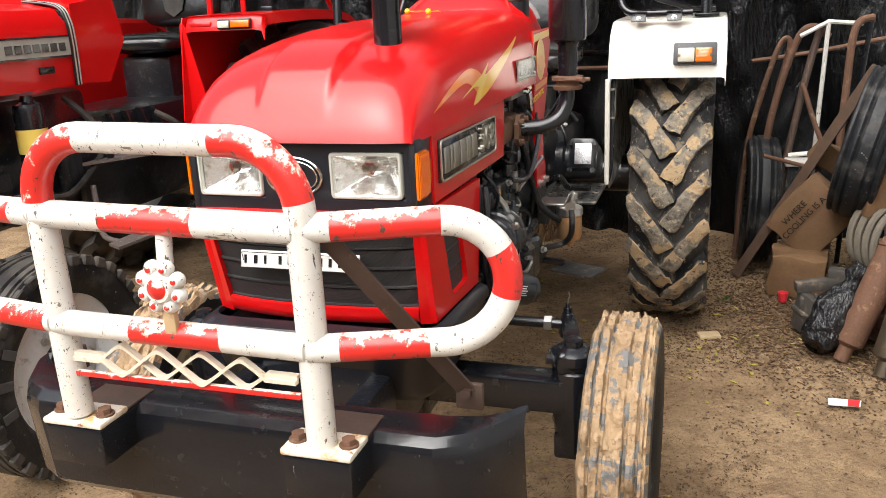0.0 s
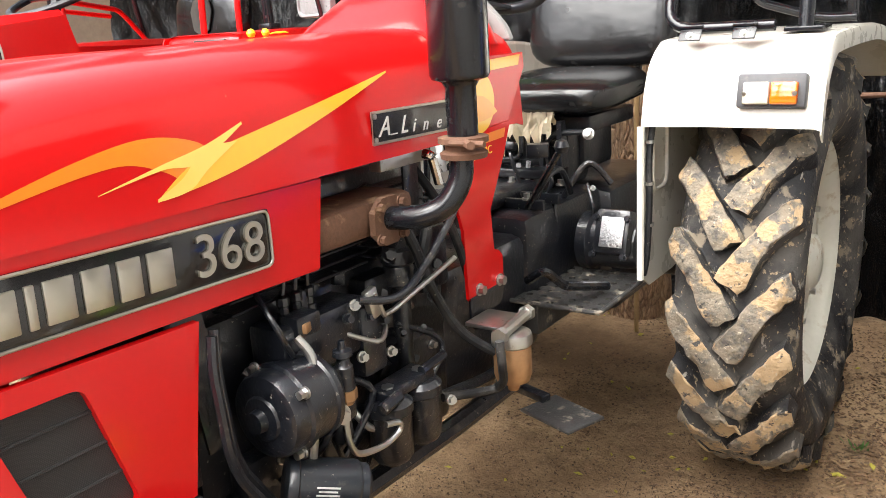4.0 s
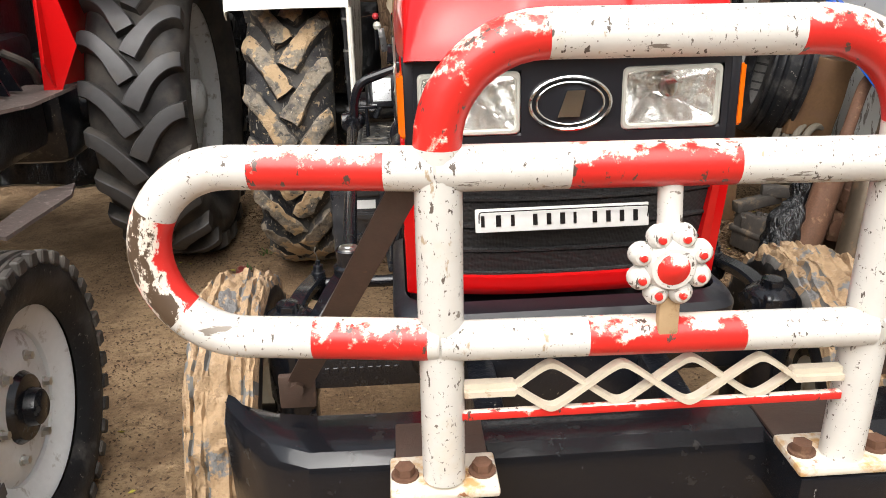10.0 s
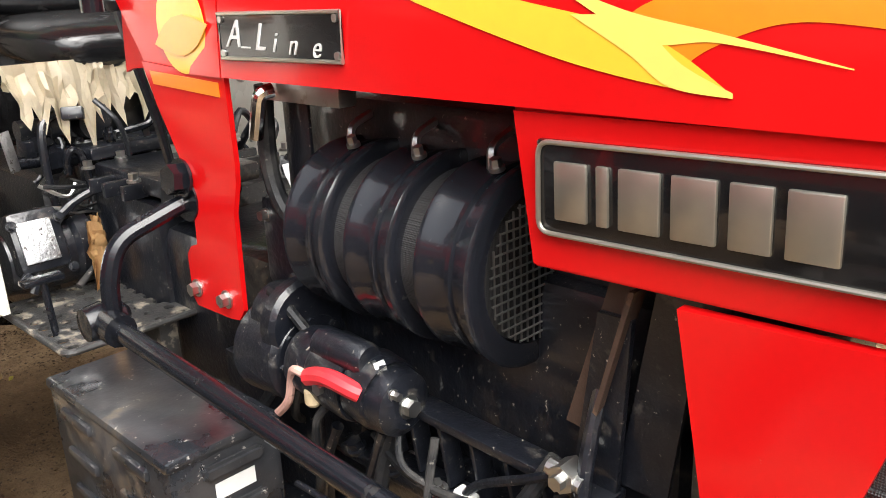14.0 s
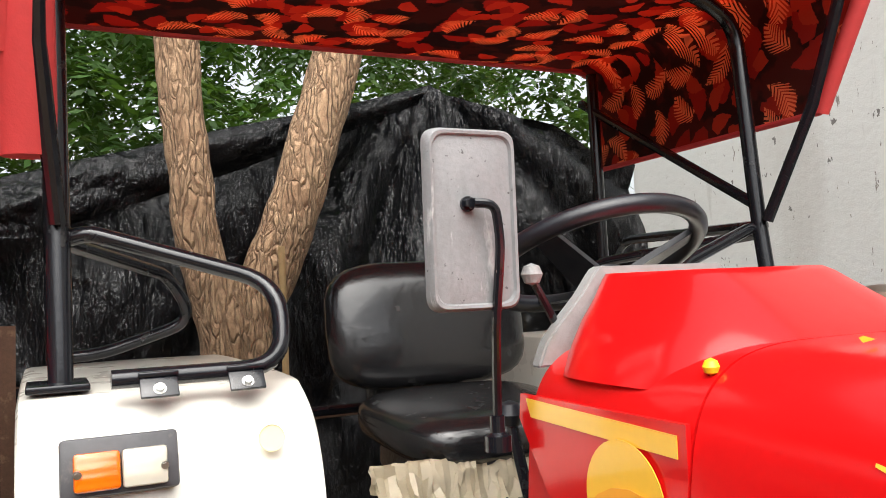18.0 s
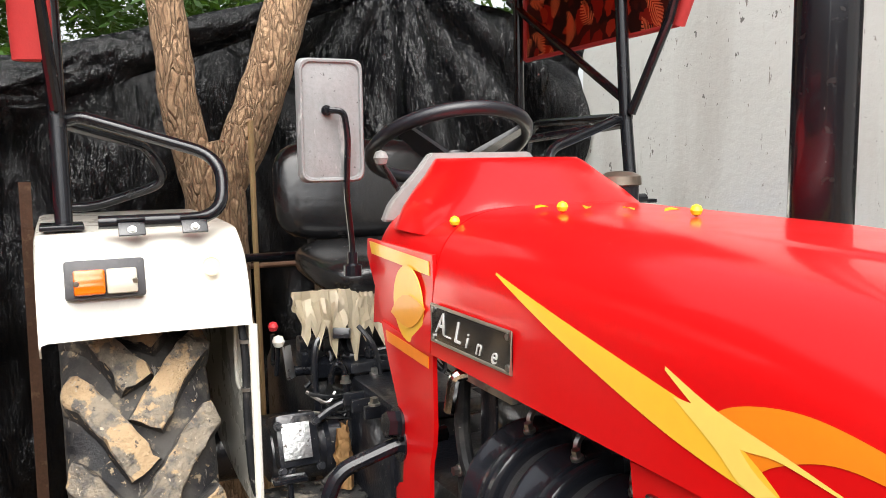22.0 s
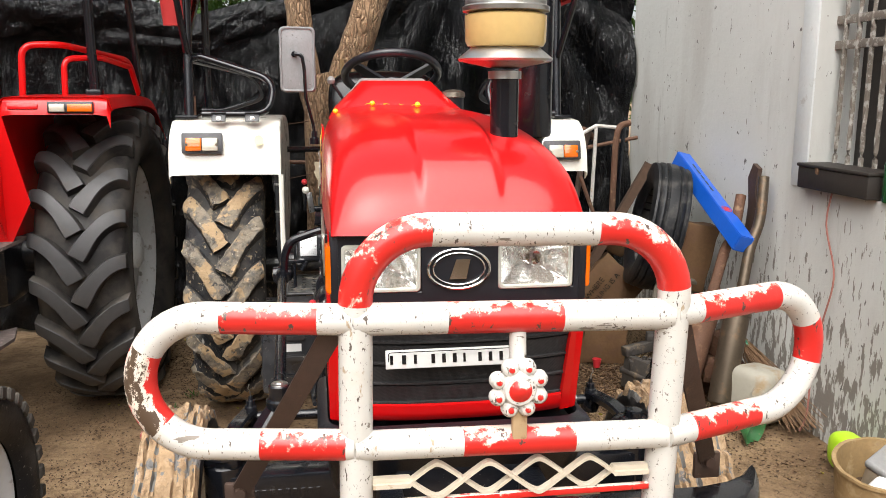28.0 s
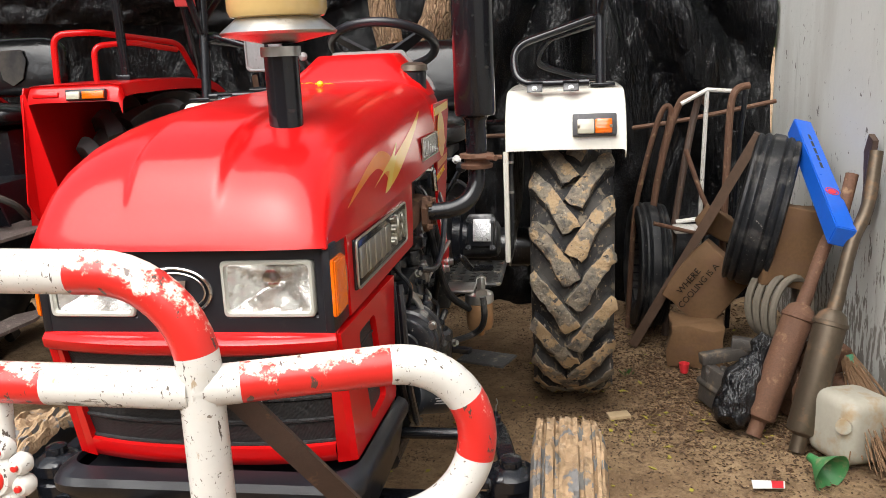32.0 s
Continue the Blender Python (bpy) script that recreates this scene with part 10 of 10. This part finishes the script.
def old_exhaust(foot, head, mat, tail, label):
    f, h = Vector(foot), Vector(head)
    th = thing("old_exhaust", (f.x, f.y, 0), label, "exhaust", "old exhausts leaning on the wall")
    d = (h - f).normalized()
    L = (h - f).length
    bm = B()
    pr = [(0.0, 0.02), (0.028, 0.0), (0.028, 0.06), (0.052, 0.075), (0.055, 0.09), (0.057, 0.47), (0.062, 0.472), (0.062, 0.486), (0.057, 0.49), (0.048, 0.515), (0.027, 0.53), (0.026, 0.60)]
    pts = [f + d * b_ for a_, b_ in pr]
    tube(bm, pts, [max(a_, 0.004) for a_, b_ in pr], 24)
    part("silencer", bm, mat, th)
    bm = B()
    tube(bm, curve_points([f + d * 0.59, f + d * 0.78, f + d * (L - 0.2) + Vector((0.02, 0, 0)), h], 6), 0.024, 14)
    part("tail_pipe", bm, tail, th)
    return th


old_exhaust((1.325, 3.29, 0.0), (1.70, 3.55, 0.95), rust, rust, "rust-brown old exhaust leaning on the wall")
old_exhaust((1.449, 3.165, 0.0), (1.735, 3.42, 1.05), old_chrome, old_chrome, "dull steel old exhaust leaning on the wall")
bm = B()
pr = [(0.0, 0.0), (0.03, 0.10), (0.01, 0.20), (0.06, 0.22), (0.10, 0.15), (0.08, 0.02), (0.10, -0.12), (0.04, -0.12)]
prism(bm, pr, (1.745, 3.48, 0.88), (0, 1, 0), (0.0, 0, 1), (0.02, 0, 0))
solid("iron_bracket", bm, brown_steel, "curved brown iron bracket leaning on the wall", "bracket")
# bent pipes and white iron frame
for pts, r, mt, lb in (([(1.02, 4.50, 0.0), (1.05, 4.55, 0.40), (1.10, 4.60, 0.80), (1.19, 4.62, 1.14), (1.26, 4.62, 1.21), (1.34, 4.64, 1.16)], 0.018, rust, "bent rusty iron pipe"),
                       ([(0.95, 4.58, 0.0), (0.98, 4.60, 0.55), (1.02, 4.60, 0.80), (1.11, 4.62, 1.12), (1.16, 4.62, 1.13), (1.12, 4.66, 0.9)], 0.014, rust, "bent rusty iron pipe"),
                       ([(1.13, 4.45, 0.0), (1.16, 4.50, 0.45), (1.22, 4.55, 0.85), (1.27, 4.6, 1.10), (1.30, 4.6, 1.22)], 0.018, brown_steel, "bent brown iron pipe"),
                       ([(1.38, 4.42, 0.0), (1.40, 4.45, 0.40), (1.42, 4.50, 0.9), (1.44, 4.52, 1.20), (1.52, 4.55, 1.25)], 0.018, rust, "bent rusty iron pipe"),
                       ([(1.22, 4.5, 0.95), (1.30, 4.45, 0.72), (1.40, 4.4, 0.50)], 0.012, rust, "bent rusty iron pipe"),
                       ([(1.46, 4.58, 0.0), (1.48, 4.6, 0.5), (1.50, 4.62, 0.95), (1.53, 4.64, 1.28)], 0.013, black_paint, "bent black iron pipe"),
                       ([(1.05, 4.3, 0.62), (1.25, 4.35, 0.56), (1.32, 4.38, 0.55)], 0.010, rust, "bent rusty iron pipe")):
    bm = B()
    tube(bm, curve_points(pts, 7), r, 10)
    solid("iron_pipe", bm, mt, lb + " in the scrap heap", "pipe", "iron pipes in the scrap heap")
wf = thing("iron_stand", (1.32, 4.55, 0.5), "white-painted iron stand with chipped paint", "stand")
for nm, pts, r in (("upright", [(1.30, 4.54, 0.0), (1.305, 4.55, 0.60), (1.325, 4.56, 1.23)], 0.011), ("top_bar", [(1.20, 4.55, 1.17), (1.325, 4.56, 1.235), (1.48, 4.57, 1.22)], 0.011), ("base_bar", [(1.18, 4.50, 0.585), (1.30, 4.5, 0.60), (1.40, 4.48, 0.58)], 0.012)):
    bm = B()
    tube(bm, pts, r, 8)
    part(nm, bm, white_pipe, wf)
bm = B()
box(bm, (1.27, 4.45, 0.56), (0.22, 0.12, 0.03), bevel=0.01)
part("base_plate", bm, white_pipe, wf)
# jerrycan, broom, funnel, bag, castings, cup, packet
can_white = material("dirty_white_polythene", (0.37, 0.35, 0.29), 0.5, vary=0.12, layers=[((0.33, 0.24, 0.14), 0.8, 7, 0.52, 0.66, None)])
jc = thing("jerrycan", (1.60, 3.06, 0), "dirty white plastic jerrycan lying on its side", "jerrycan")
bm = B()
box(bm, (0, 0, 0), (0.21, 0.20, 0.24), bevel=0.045, seg=4)
bmesh.ops.transform(bm, matrix=pose(1.62, 3.14, 0.122, 0, 6, 28), verts=bm.verts)
part("body", bm, can_white, jc, angle=60)
bm = B()
tube(bm, [(1.575, 3.055, 0.16), (1.555, 3.020, 0.165)], 0.026, 16)
part("cap", bm, can_white, jc)
straw = material("dry_broom_straw", (0.20, 0.115, 0.06), 0.85, vary=0.4)
br = thing("broom", (1.72, 3.05, 0), "short stick broom tied with green cord leaning on the wall", "broom")
rng = random.Random(3)
bm = B()
for k in range(130):
    o = Vector((rng.gauss(0, 0.012), rng.gauss(0, 0.012), 0))
    e = Vector((rng.gauss(0, 0.05), rng.gauss(0, 0.075), rng.uniform(-0.03, 0.05)))
    tube(bm, [Vector((1.675, 3.42, 0.29)) + o, Vector((1.70, 3.24, 0.19)) + o * 1.5 + e * 0.4, Vector((1.725, 2.98, 0.055)) + e * 0.9], 0.0022, 4)
b_ = part("straws", bm, straw, br)
tagged(b_, kind="stuff")
bm = B()
tube(bm, [(1.680, 3.400, 0.275), (1.692, 3.352, 0.238)], 0.022, 12)
part("cord", bm, material("green_cord", (0.05, 0.22, 0.12), 0.6, vary=0.3), br)
bm = B()
lathe(bm, [(0.010, 0.10), (0.014, 0.07), (0.070, 0.0), (0.072, 0.0), (0.018, 0.072), (0.013, 0.102)], (0, 0, 0), "z", 24, closed=True)
bmesh.ops.transform(bm, matrix=pose(1.497, 2.915, 0.045, -78, 20, 35), verts=bm.verts)
solid("funnel", bm, material("green_plastic", (0.05, 0.22, 0.07), 0.5, vary=0.3, layers=[((0.3, 0.24, 0.15), 0.8, 12, 0.58, 0.72, None)]), "dusty green plastic funnel lying on the ground", "funnel")
bm = B()
spine = curve_points([(1.235, 3.30, 0.045), (1.262, 3.335, 0.085), (1.30, 3.375, 0.165), (1.345, 3.41, 0.235), (1.385, 3.44, 0.29), (1.41, 3.455, 0.335)], 6)
n_ = len(spine) - 1
tube(bm, spine, [(0.032 + 0.045 * math.sin(math.pi * min(1, 1.25 * i / n_ + 0.12)) ** 0.8) if i / n_ < 0.7 else 0.035 + 0.012 * math.sin(9 * i / n_) for i in range(n_ + 1)], 26)
for v in bm.verts:
    q = v.co.copy()
    v.co += Vector((noise.noise(q * 22), noise.noise(q * 22 + Vector((3, 0, 0))), noise.noise(q * 18 + Vector((0, 5, 0))))) * 0.020
    v.co.z = max(v.co.z, 0.002)
solid("plastic_bag", bm, tarp, "crumpled black plastic bag", "bag", angle=50)
gr = material("greasy_grey_castings", (0.06, 0.052, 0.046), 0.6, vary=0.4, bump=0.4, bump_scale=80, layers=[((0.2, 0.15, 0.1), 0.9, 18, 0.55, 0.7, None)])
for c, s_, r in (((1.23, 3.52, 0.09), (0.05, 0.20, 0.16), (0, 8, 20)), ((1.28, 3.62, 0.20), (0.22, 0.05, 0.05), (0, -6, 12)), ((1.26, 3.56, 0.13), (0.14, 0.05, 0.06), (8, 0, -10)), ((1.40, 3.62, 0.24), (0.20, 0.05, 0.05), (0, 4, -14)), ((1.60, 3.42, 0.27), (0.16, 0.10, 0.10), (10, 0, 20)), ((1.58, 3.40, 0.15), (0.18, 0.12, 0.12), (0, 8, -12)), ((1.52, 3.55, 0.10), (0.12, 0.16, 0.2), (0, 0, 30))):
    bm = B()
    box(bm, (0, 0, 0), s_, bevel=0.008)
    tube(bm, [(-s_[0] * 0.3, -s_[1] * 0.55, 0), (-s_[0] * 0.3, s_[1] * 0.55, 0)], min(s_) * 0.35, 12)
    tube(bm, [(s_[0] * 0.25, 0, -s_[2] * 0.55), (s_[0] * 0.25, 0, s_[2] * 0.6)], min(s_) * 0.25, 10)
    bmesh.ops.transform(bm, matrix=pose(*c, *r), verts=bm.verts)
    solid("scrap_casting", bm, gr if c[0] < 1.5 else rust, "greasy iron casting in the scrap heap", "casting", "scrap castings")
bm = B()
lathe(bm, [(0.0, 0.0), (0.017, 0.0), (0.024, 0.045), (0.0225, 0.045), (0.016, 0.003)], (1.155, 4.06 - 0.14, 0.004), "z", 20)
solid("paper_cup", bm, red_plastic, "small red and white paper cup", "cup")
pk = thing("litter_packet", (1.31, 2.88, 0), "crumpled red and white paper packet on the ground", "packet")
for k, mt in enumerate((white_card, red_plastic)):
    bm = B()
    pts = [(0, 0), (0.10, 0.01), (0.105, 0.055), (0.0, 0.05)] if k == 0 else [(0.06, 0.004), (0.095, 0.008), (0.10, 0.05), (0.062, 0.048)]
    prism(bm, pts, (1.238, 2.873, 0.006 + 0.003 * k), (1, -0.1, 0.02), (0.1, 1, 0.06), (0, 0, 0.002))
    part("paper", bm, mt, pk)
bm = B()
box(bm, (0.834, 3.43, 0.008), (0.09, 0.055, 0.016), rot=(0, 0, 15), bevel=0.004)
solid("stone_chip", bm, material("pale_sandstone", (0.50, 0.37, 0.22), 0.9, vary=0.2), "flat pale stone chip on the ground", "stone")
faded_cup = material("faded_red_cup_paper", (0.42, 0.10, 0.085), 0.7, vary=0.3, layers=[((0.55, 0.45, 0.38), 0.8, 40, 0.5, 0.6, None)])
for x, y, a in ((-0.959, 3.574, 20), (-1.021, 3.308, 70)):
    bm = B()
    lathe(bm, [(0.0, 0.0), (0.018, 0.0), (0.026, 0.03), (0.0245, 0.03), (0.017, 0.003)], (0, 0, 0), "z", 16)
    bmesh.ops.transform(bm, matrix=pose(x, y, 0.016, 80, 0, a), verts=bm.verts)
    solid("paper_cup", bm, faded_cup, "flattened red paper cup on the ground", "cup", "paper cups")
leaf_dark = material("dark_dead_leaf_litter", (0.115, 0.068, 0.036), 0.9, vary=0.5, blotch=40)
# tan tub with scrap beside the wall
tub = thing("tub", (1.55, 2.25, 0), "muddy tan plastic tub with rubbish", "tub")
bm = B()
lathe(bm, [(0.0, 0.008), (0.13, 0.008), (0.13, 0.0), (0.15, 0.0), (0.168, 0.20), (0.176, 0.202), (0.176, 0.212), (0.161, 0.212), (0.145, 0.02)], (1.60, 2.26, 0), "z", 28)
for v in bm.verts:
    if v.co.z > 0.16:
        a_ = math.atan2(v.co.y - 2.27, v.co.x - 1.585)
        v.co.z += 0.022 * math.sin(a_ + 0.6) - 0.012 + 0.006 * noise.noise(Vector((a_ * 3, 0, 0)))
part("body", bm, material("muddy_tan_plastic", (0.33, 0.22, 0.10), 0.8, vary=0.25, blotch=14, bump=0.3, bump_scale=60, layers=[((0.46, 0.34, 0.19), 0.9, 18, 0.52, 0.7, None), ((0.20, 0.13, 0.07), 0.9, 9, 0.56, 0.68, None)]), tub)
jug = material("grimy_beige_plastic", (0.34, 0.28, 0.20), 0.6, vary=0.2, layers=[((0.16, 0.12, 0.08), 0.9, 20, 0.56, 0.7, None)])
bm = B()
box(bm, (0, 0, 0), (0.13, 0.12, 0.14), bevel=0.022, seg=3)
bmesh.ops.transform(bm, matrix=pose(1.615, 2.28, 0.13, 18, -14, 25), verts=bm.verts)
can = part("rubbish_can", bm, jug, tub, "grimy beige plastic can", angle=60)
bm = B()
box(bm, (0, 0, 0), (0.138, 0.128, 0.03), bevel=0.010, seg=2)
bmesh.ops.transform(bm, matrix=pose(1.615, 2.28, 0.13, 18, -14, 25) @ pose(0, 0, 0.075), verts=bm.verts)
part("can_lid", bm, steel_grey, can, "dark grey lid", angle=60)
bm = B()
cushion(bm, (1.565, 2.19, 0.14), (0.14, 0.08, 0.08), e=2.2)
for v in bm.verts:
    v.co += Vector((noise.noise(v.co * 24), noise.noise(v.co * 24 + Vector((3, 0, 0))), noise.noise(v.co * 24 + Vector((0, 3, 0))))) * 0.022
part("rag", bm, white_card, tub, "crumpled white rag", angle=60)
bm = B()
cushion(bm, (1.60, 2.26, 0.07), (0.25, 0.25, 0.09), e=2.5)
part("rubbish", bm, leaf_dark, tub)
lime = material("lime_green_plastic", (0.45, 0.72, 0.03), 0.4, vary=0.1)
bm = B()
cushion(bm, (1.70, 2.61, 0.075), (0.11, 0.16, 0.15), e=3)
solid("lime_bottle", bm, lime, "lime-green plastic bottle by the wall", "bottle", angle=60)
bm = B()
tube(bm, curve_points([(1.77, 2.95, 1.06), (1.765, 2.97, 0.9), (1.772, 2.90, 0.7), (1.76, 2.93, 0.5), (1.765, 2.98, 0.3), (1.74, 2.95, 0.1), (1.70, 2.93, 0.03)], 7), 0.004, 6)
solid("cable", bm, material("pinkish_cable", (0.35, 0.14, 0.11), 0.6, vary=0.3), "thin pink cable hanging down the wall", "cable")
bm = B()
tube(bm, curve_points([(1.77, 2.55, 1.1), (1.765, 2.52, 0.95), (1.77, 2.55, 0.8), (1.765, 2.53, 0.66)], 7), 0.009, 8)
solid("chain", bm, rust, "rusty chain hanging on the wall", "chain")

# ---- litter strewn on the ground ----
def litter(n, seed, box_, sizes, mats, label, name, heap=False):
    rng = random.Random(seed)
    V, F = [], []
    for _ in range(n):
        x, y = rng.uniform(box_[0], box_[1]), rng.uniform(box_[2], box_[3])
        if heap and rng.random() > math.exp(-((x - 1.35) / 0.55) ** 2 - ((y - 3.9) / 0.85) ** 2):
            continue
        if noise.noise(Vector((x * 1.3, y * 1.3, seed))) + 0.6 * noise.noise(Vector((x * 5.1, y * 5.1, seed + 2.0))) < rng.uniform(-0.30, 0.55):
            continue
        L, w, h = rng.uniform(*sizes[0]), rng.uniform(*sizes[1]), rng.uniform(0.0, 0.006)
        a = rng.uniform(0, math.pi)
        u, v = Vector((math.cos(a), math.sin(a), rng.uniform(-0.2, 0.2))), Vector((-math.sin(a), math.cos(a), rng.uniform(-0.2, 0.2)))
        z = 0.012 * noise.noise(Vector((x * 1.1, y * 1.1, 0))) + 0.006 * noise.noise(Vector((x * 6, y * 6, 3))) - 0.003
        p = Vector((x, y, z + h))
        k = len(V)
        V += [p - u * L, p + v * w + Vector((0, 0, w * 0.5)), p + u * L, p - v * w, p - Vector((0, 0, w))]
        F += [(k, k + 1, k + 2), (k, k + 2, k + 3), (k, k + 4, k + 1), (k + 1, k + 4, k + 2), (k + 2, k + 4, k + 3), (k + 3, k + 4, k)]
    me = bpy.data.meshes.new(name)
    me.from_pydata([tuple(v) for v in V], [], F)
    me.materials.append(mats)
    return tagged(new(name, me), label, "litter", kind="stuff")


leaf_brown = material("brown_leaf_scraps", (0.15, 0.085, 0.042), 0.9, vary=0.5, blotch=40)
leaf_pale = material("pale_dry_litter", (0.30, 0.20, 0.10), 0.9, vary=0.4, blotch=40)
leaf_yel = material("yellow_green_leaf_litter", (0.42, 0.36, 0.05), 0.8, vary=0.4, blotch=40)
pebble = material("earthen_pebbles", (0.26, 0.17, 0.09), 0.95, vary=0.4, blotch=30)
litter(42000, 1, (0.2, 1.8, 2.0, 5.1), ((0.003, 0.012), (0.0015, 0.005)), leaf_dark, "dark dead leaf litter", "leaf_litter", True)
litter(9000, 8, (0.2, 1.8, 1.8, 5.1), ((0.003, 0.011), (0.002, 0.004)), leaf_pale, "pale dry chaff", "chaff", True)
litter(20000, 21, (0.5, 1.8, 2.7, 5.0), ((0.004, 0.016), (0.003, 0.007)), leaf_brown, "brown fallen leaf scraps", "leaf_litter", True)
litter(3500, 9, (0.3, 1.8, 1.6, 4.5), ((0.004, 0.020), (0.0008, 0.002)), leaf_dark, "thin dark twigs", "twigs")
litter(2600, 2, (-1.6, 1.8, 1.4, 5.0), ((0.004, 0.013), (0.002, 0.004)), leaf_pale, "pale dry twigs and chaff", "chaff")
litter(36000, 3, (-1.6, 1.0, 1.5, 5.0), ((0.002, 0.009), (0.0012, 0.004)), leaf_dark, "dark dead leaf litter", "leaf_litter")
litter(70, 44, (0.75, 1.4, 3.0, 4.1), ((0.010, 0.024), (0.005, 0.010)), leaf_yel, "yellow-green fallen leaves", "leaflets")
litter(420, 4, (-1.4, 1.7, 2.0, 4.8), ((0.006, 0.016), (0.004, 0.008)), leaf_yel, "yellow-green fallen leaflets", "leaflets")
litter(4500, 5, (-1.7, 1.8, 0.8, 4.5), ((0.003, 0.008), (0.003, 0.006)), pebble, "small earthen pebbles and clods", "pebbles")
# thin grass sprigs
rng = random.Random(11)
V, F = [], []
for (gx, gy) in ((-0.66, 3.25), (-0.80, 3.05), (-0.88, 3.8), (0.62, 3.0), (-0.60, 3.15), (-0.95, 3.6), (-0.55, 0.95), (0.9, 3.9), (-0.70, 2.95)):
    for _ in range(16):
        a = rng.uniform(0, 6.28)
        d = Vector((math.cos(a), math.sin(a), rng.uniform(0.4, 1.2))).normalized() * rng.uniform(0.02, 0.05)
        p = Vector((gx + rng.gauss(0, 0.015), gy + rng.gauss(0, 0.015), 0))
        w = Vector((-d.y, d.x, 0)).normalized() * 0.004
        k = len(V)
        V += [p, p + d * 0.5 + w, p + d, p + d * 0.5 - w]
        F.append((k, k + 1, k + 2, k + 3))
me = bpy.data.meshes.new("grass_sprigs")
me.from_pydata([tuple(v) for v in V], [], F)
me.materials.append(leafmat)
tagged(new("grass_sprigs", me), "small green sprigs growing in the earth", "grass", kind="stuff")
# painted wall far behind the second tractor
paint_wall = material("orange_and_pale_green_painted_wall", (0.50, 0.13, 0.05), 0.8, vary=0.2, layers=[((0.42, 0.46, 0.40), 0.8, 3, 0.48, 0.52, (0.3, 1, 4))])
bm = B()
box(bm, (-5.2, 6.2, 1.2), (4.2, 0.2, 2.5))
solid("wall_back", bm, paint_wall, "orange and pale green painted wall", "wall", kind="structure")
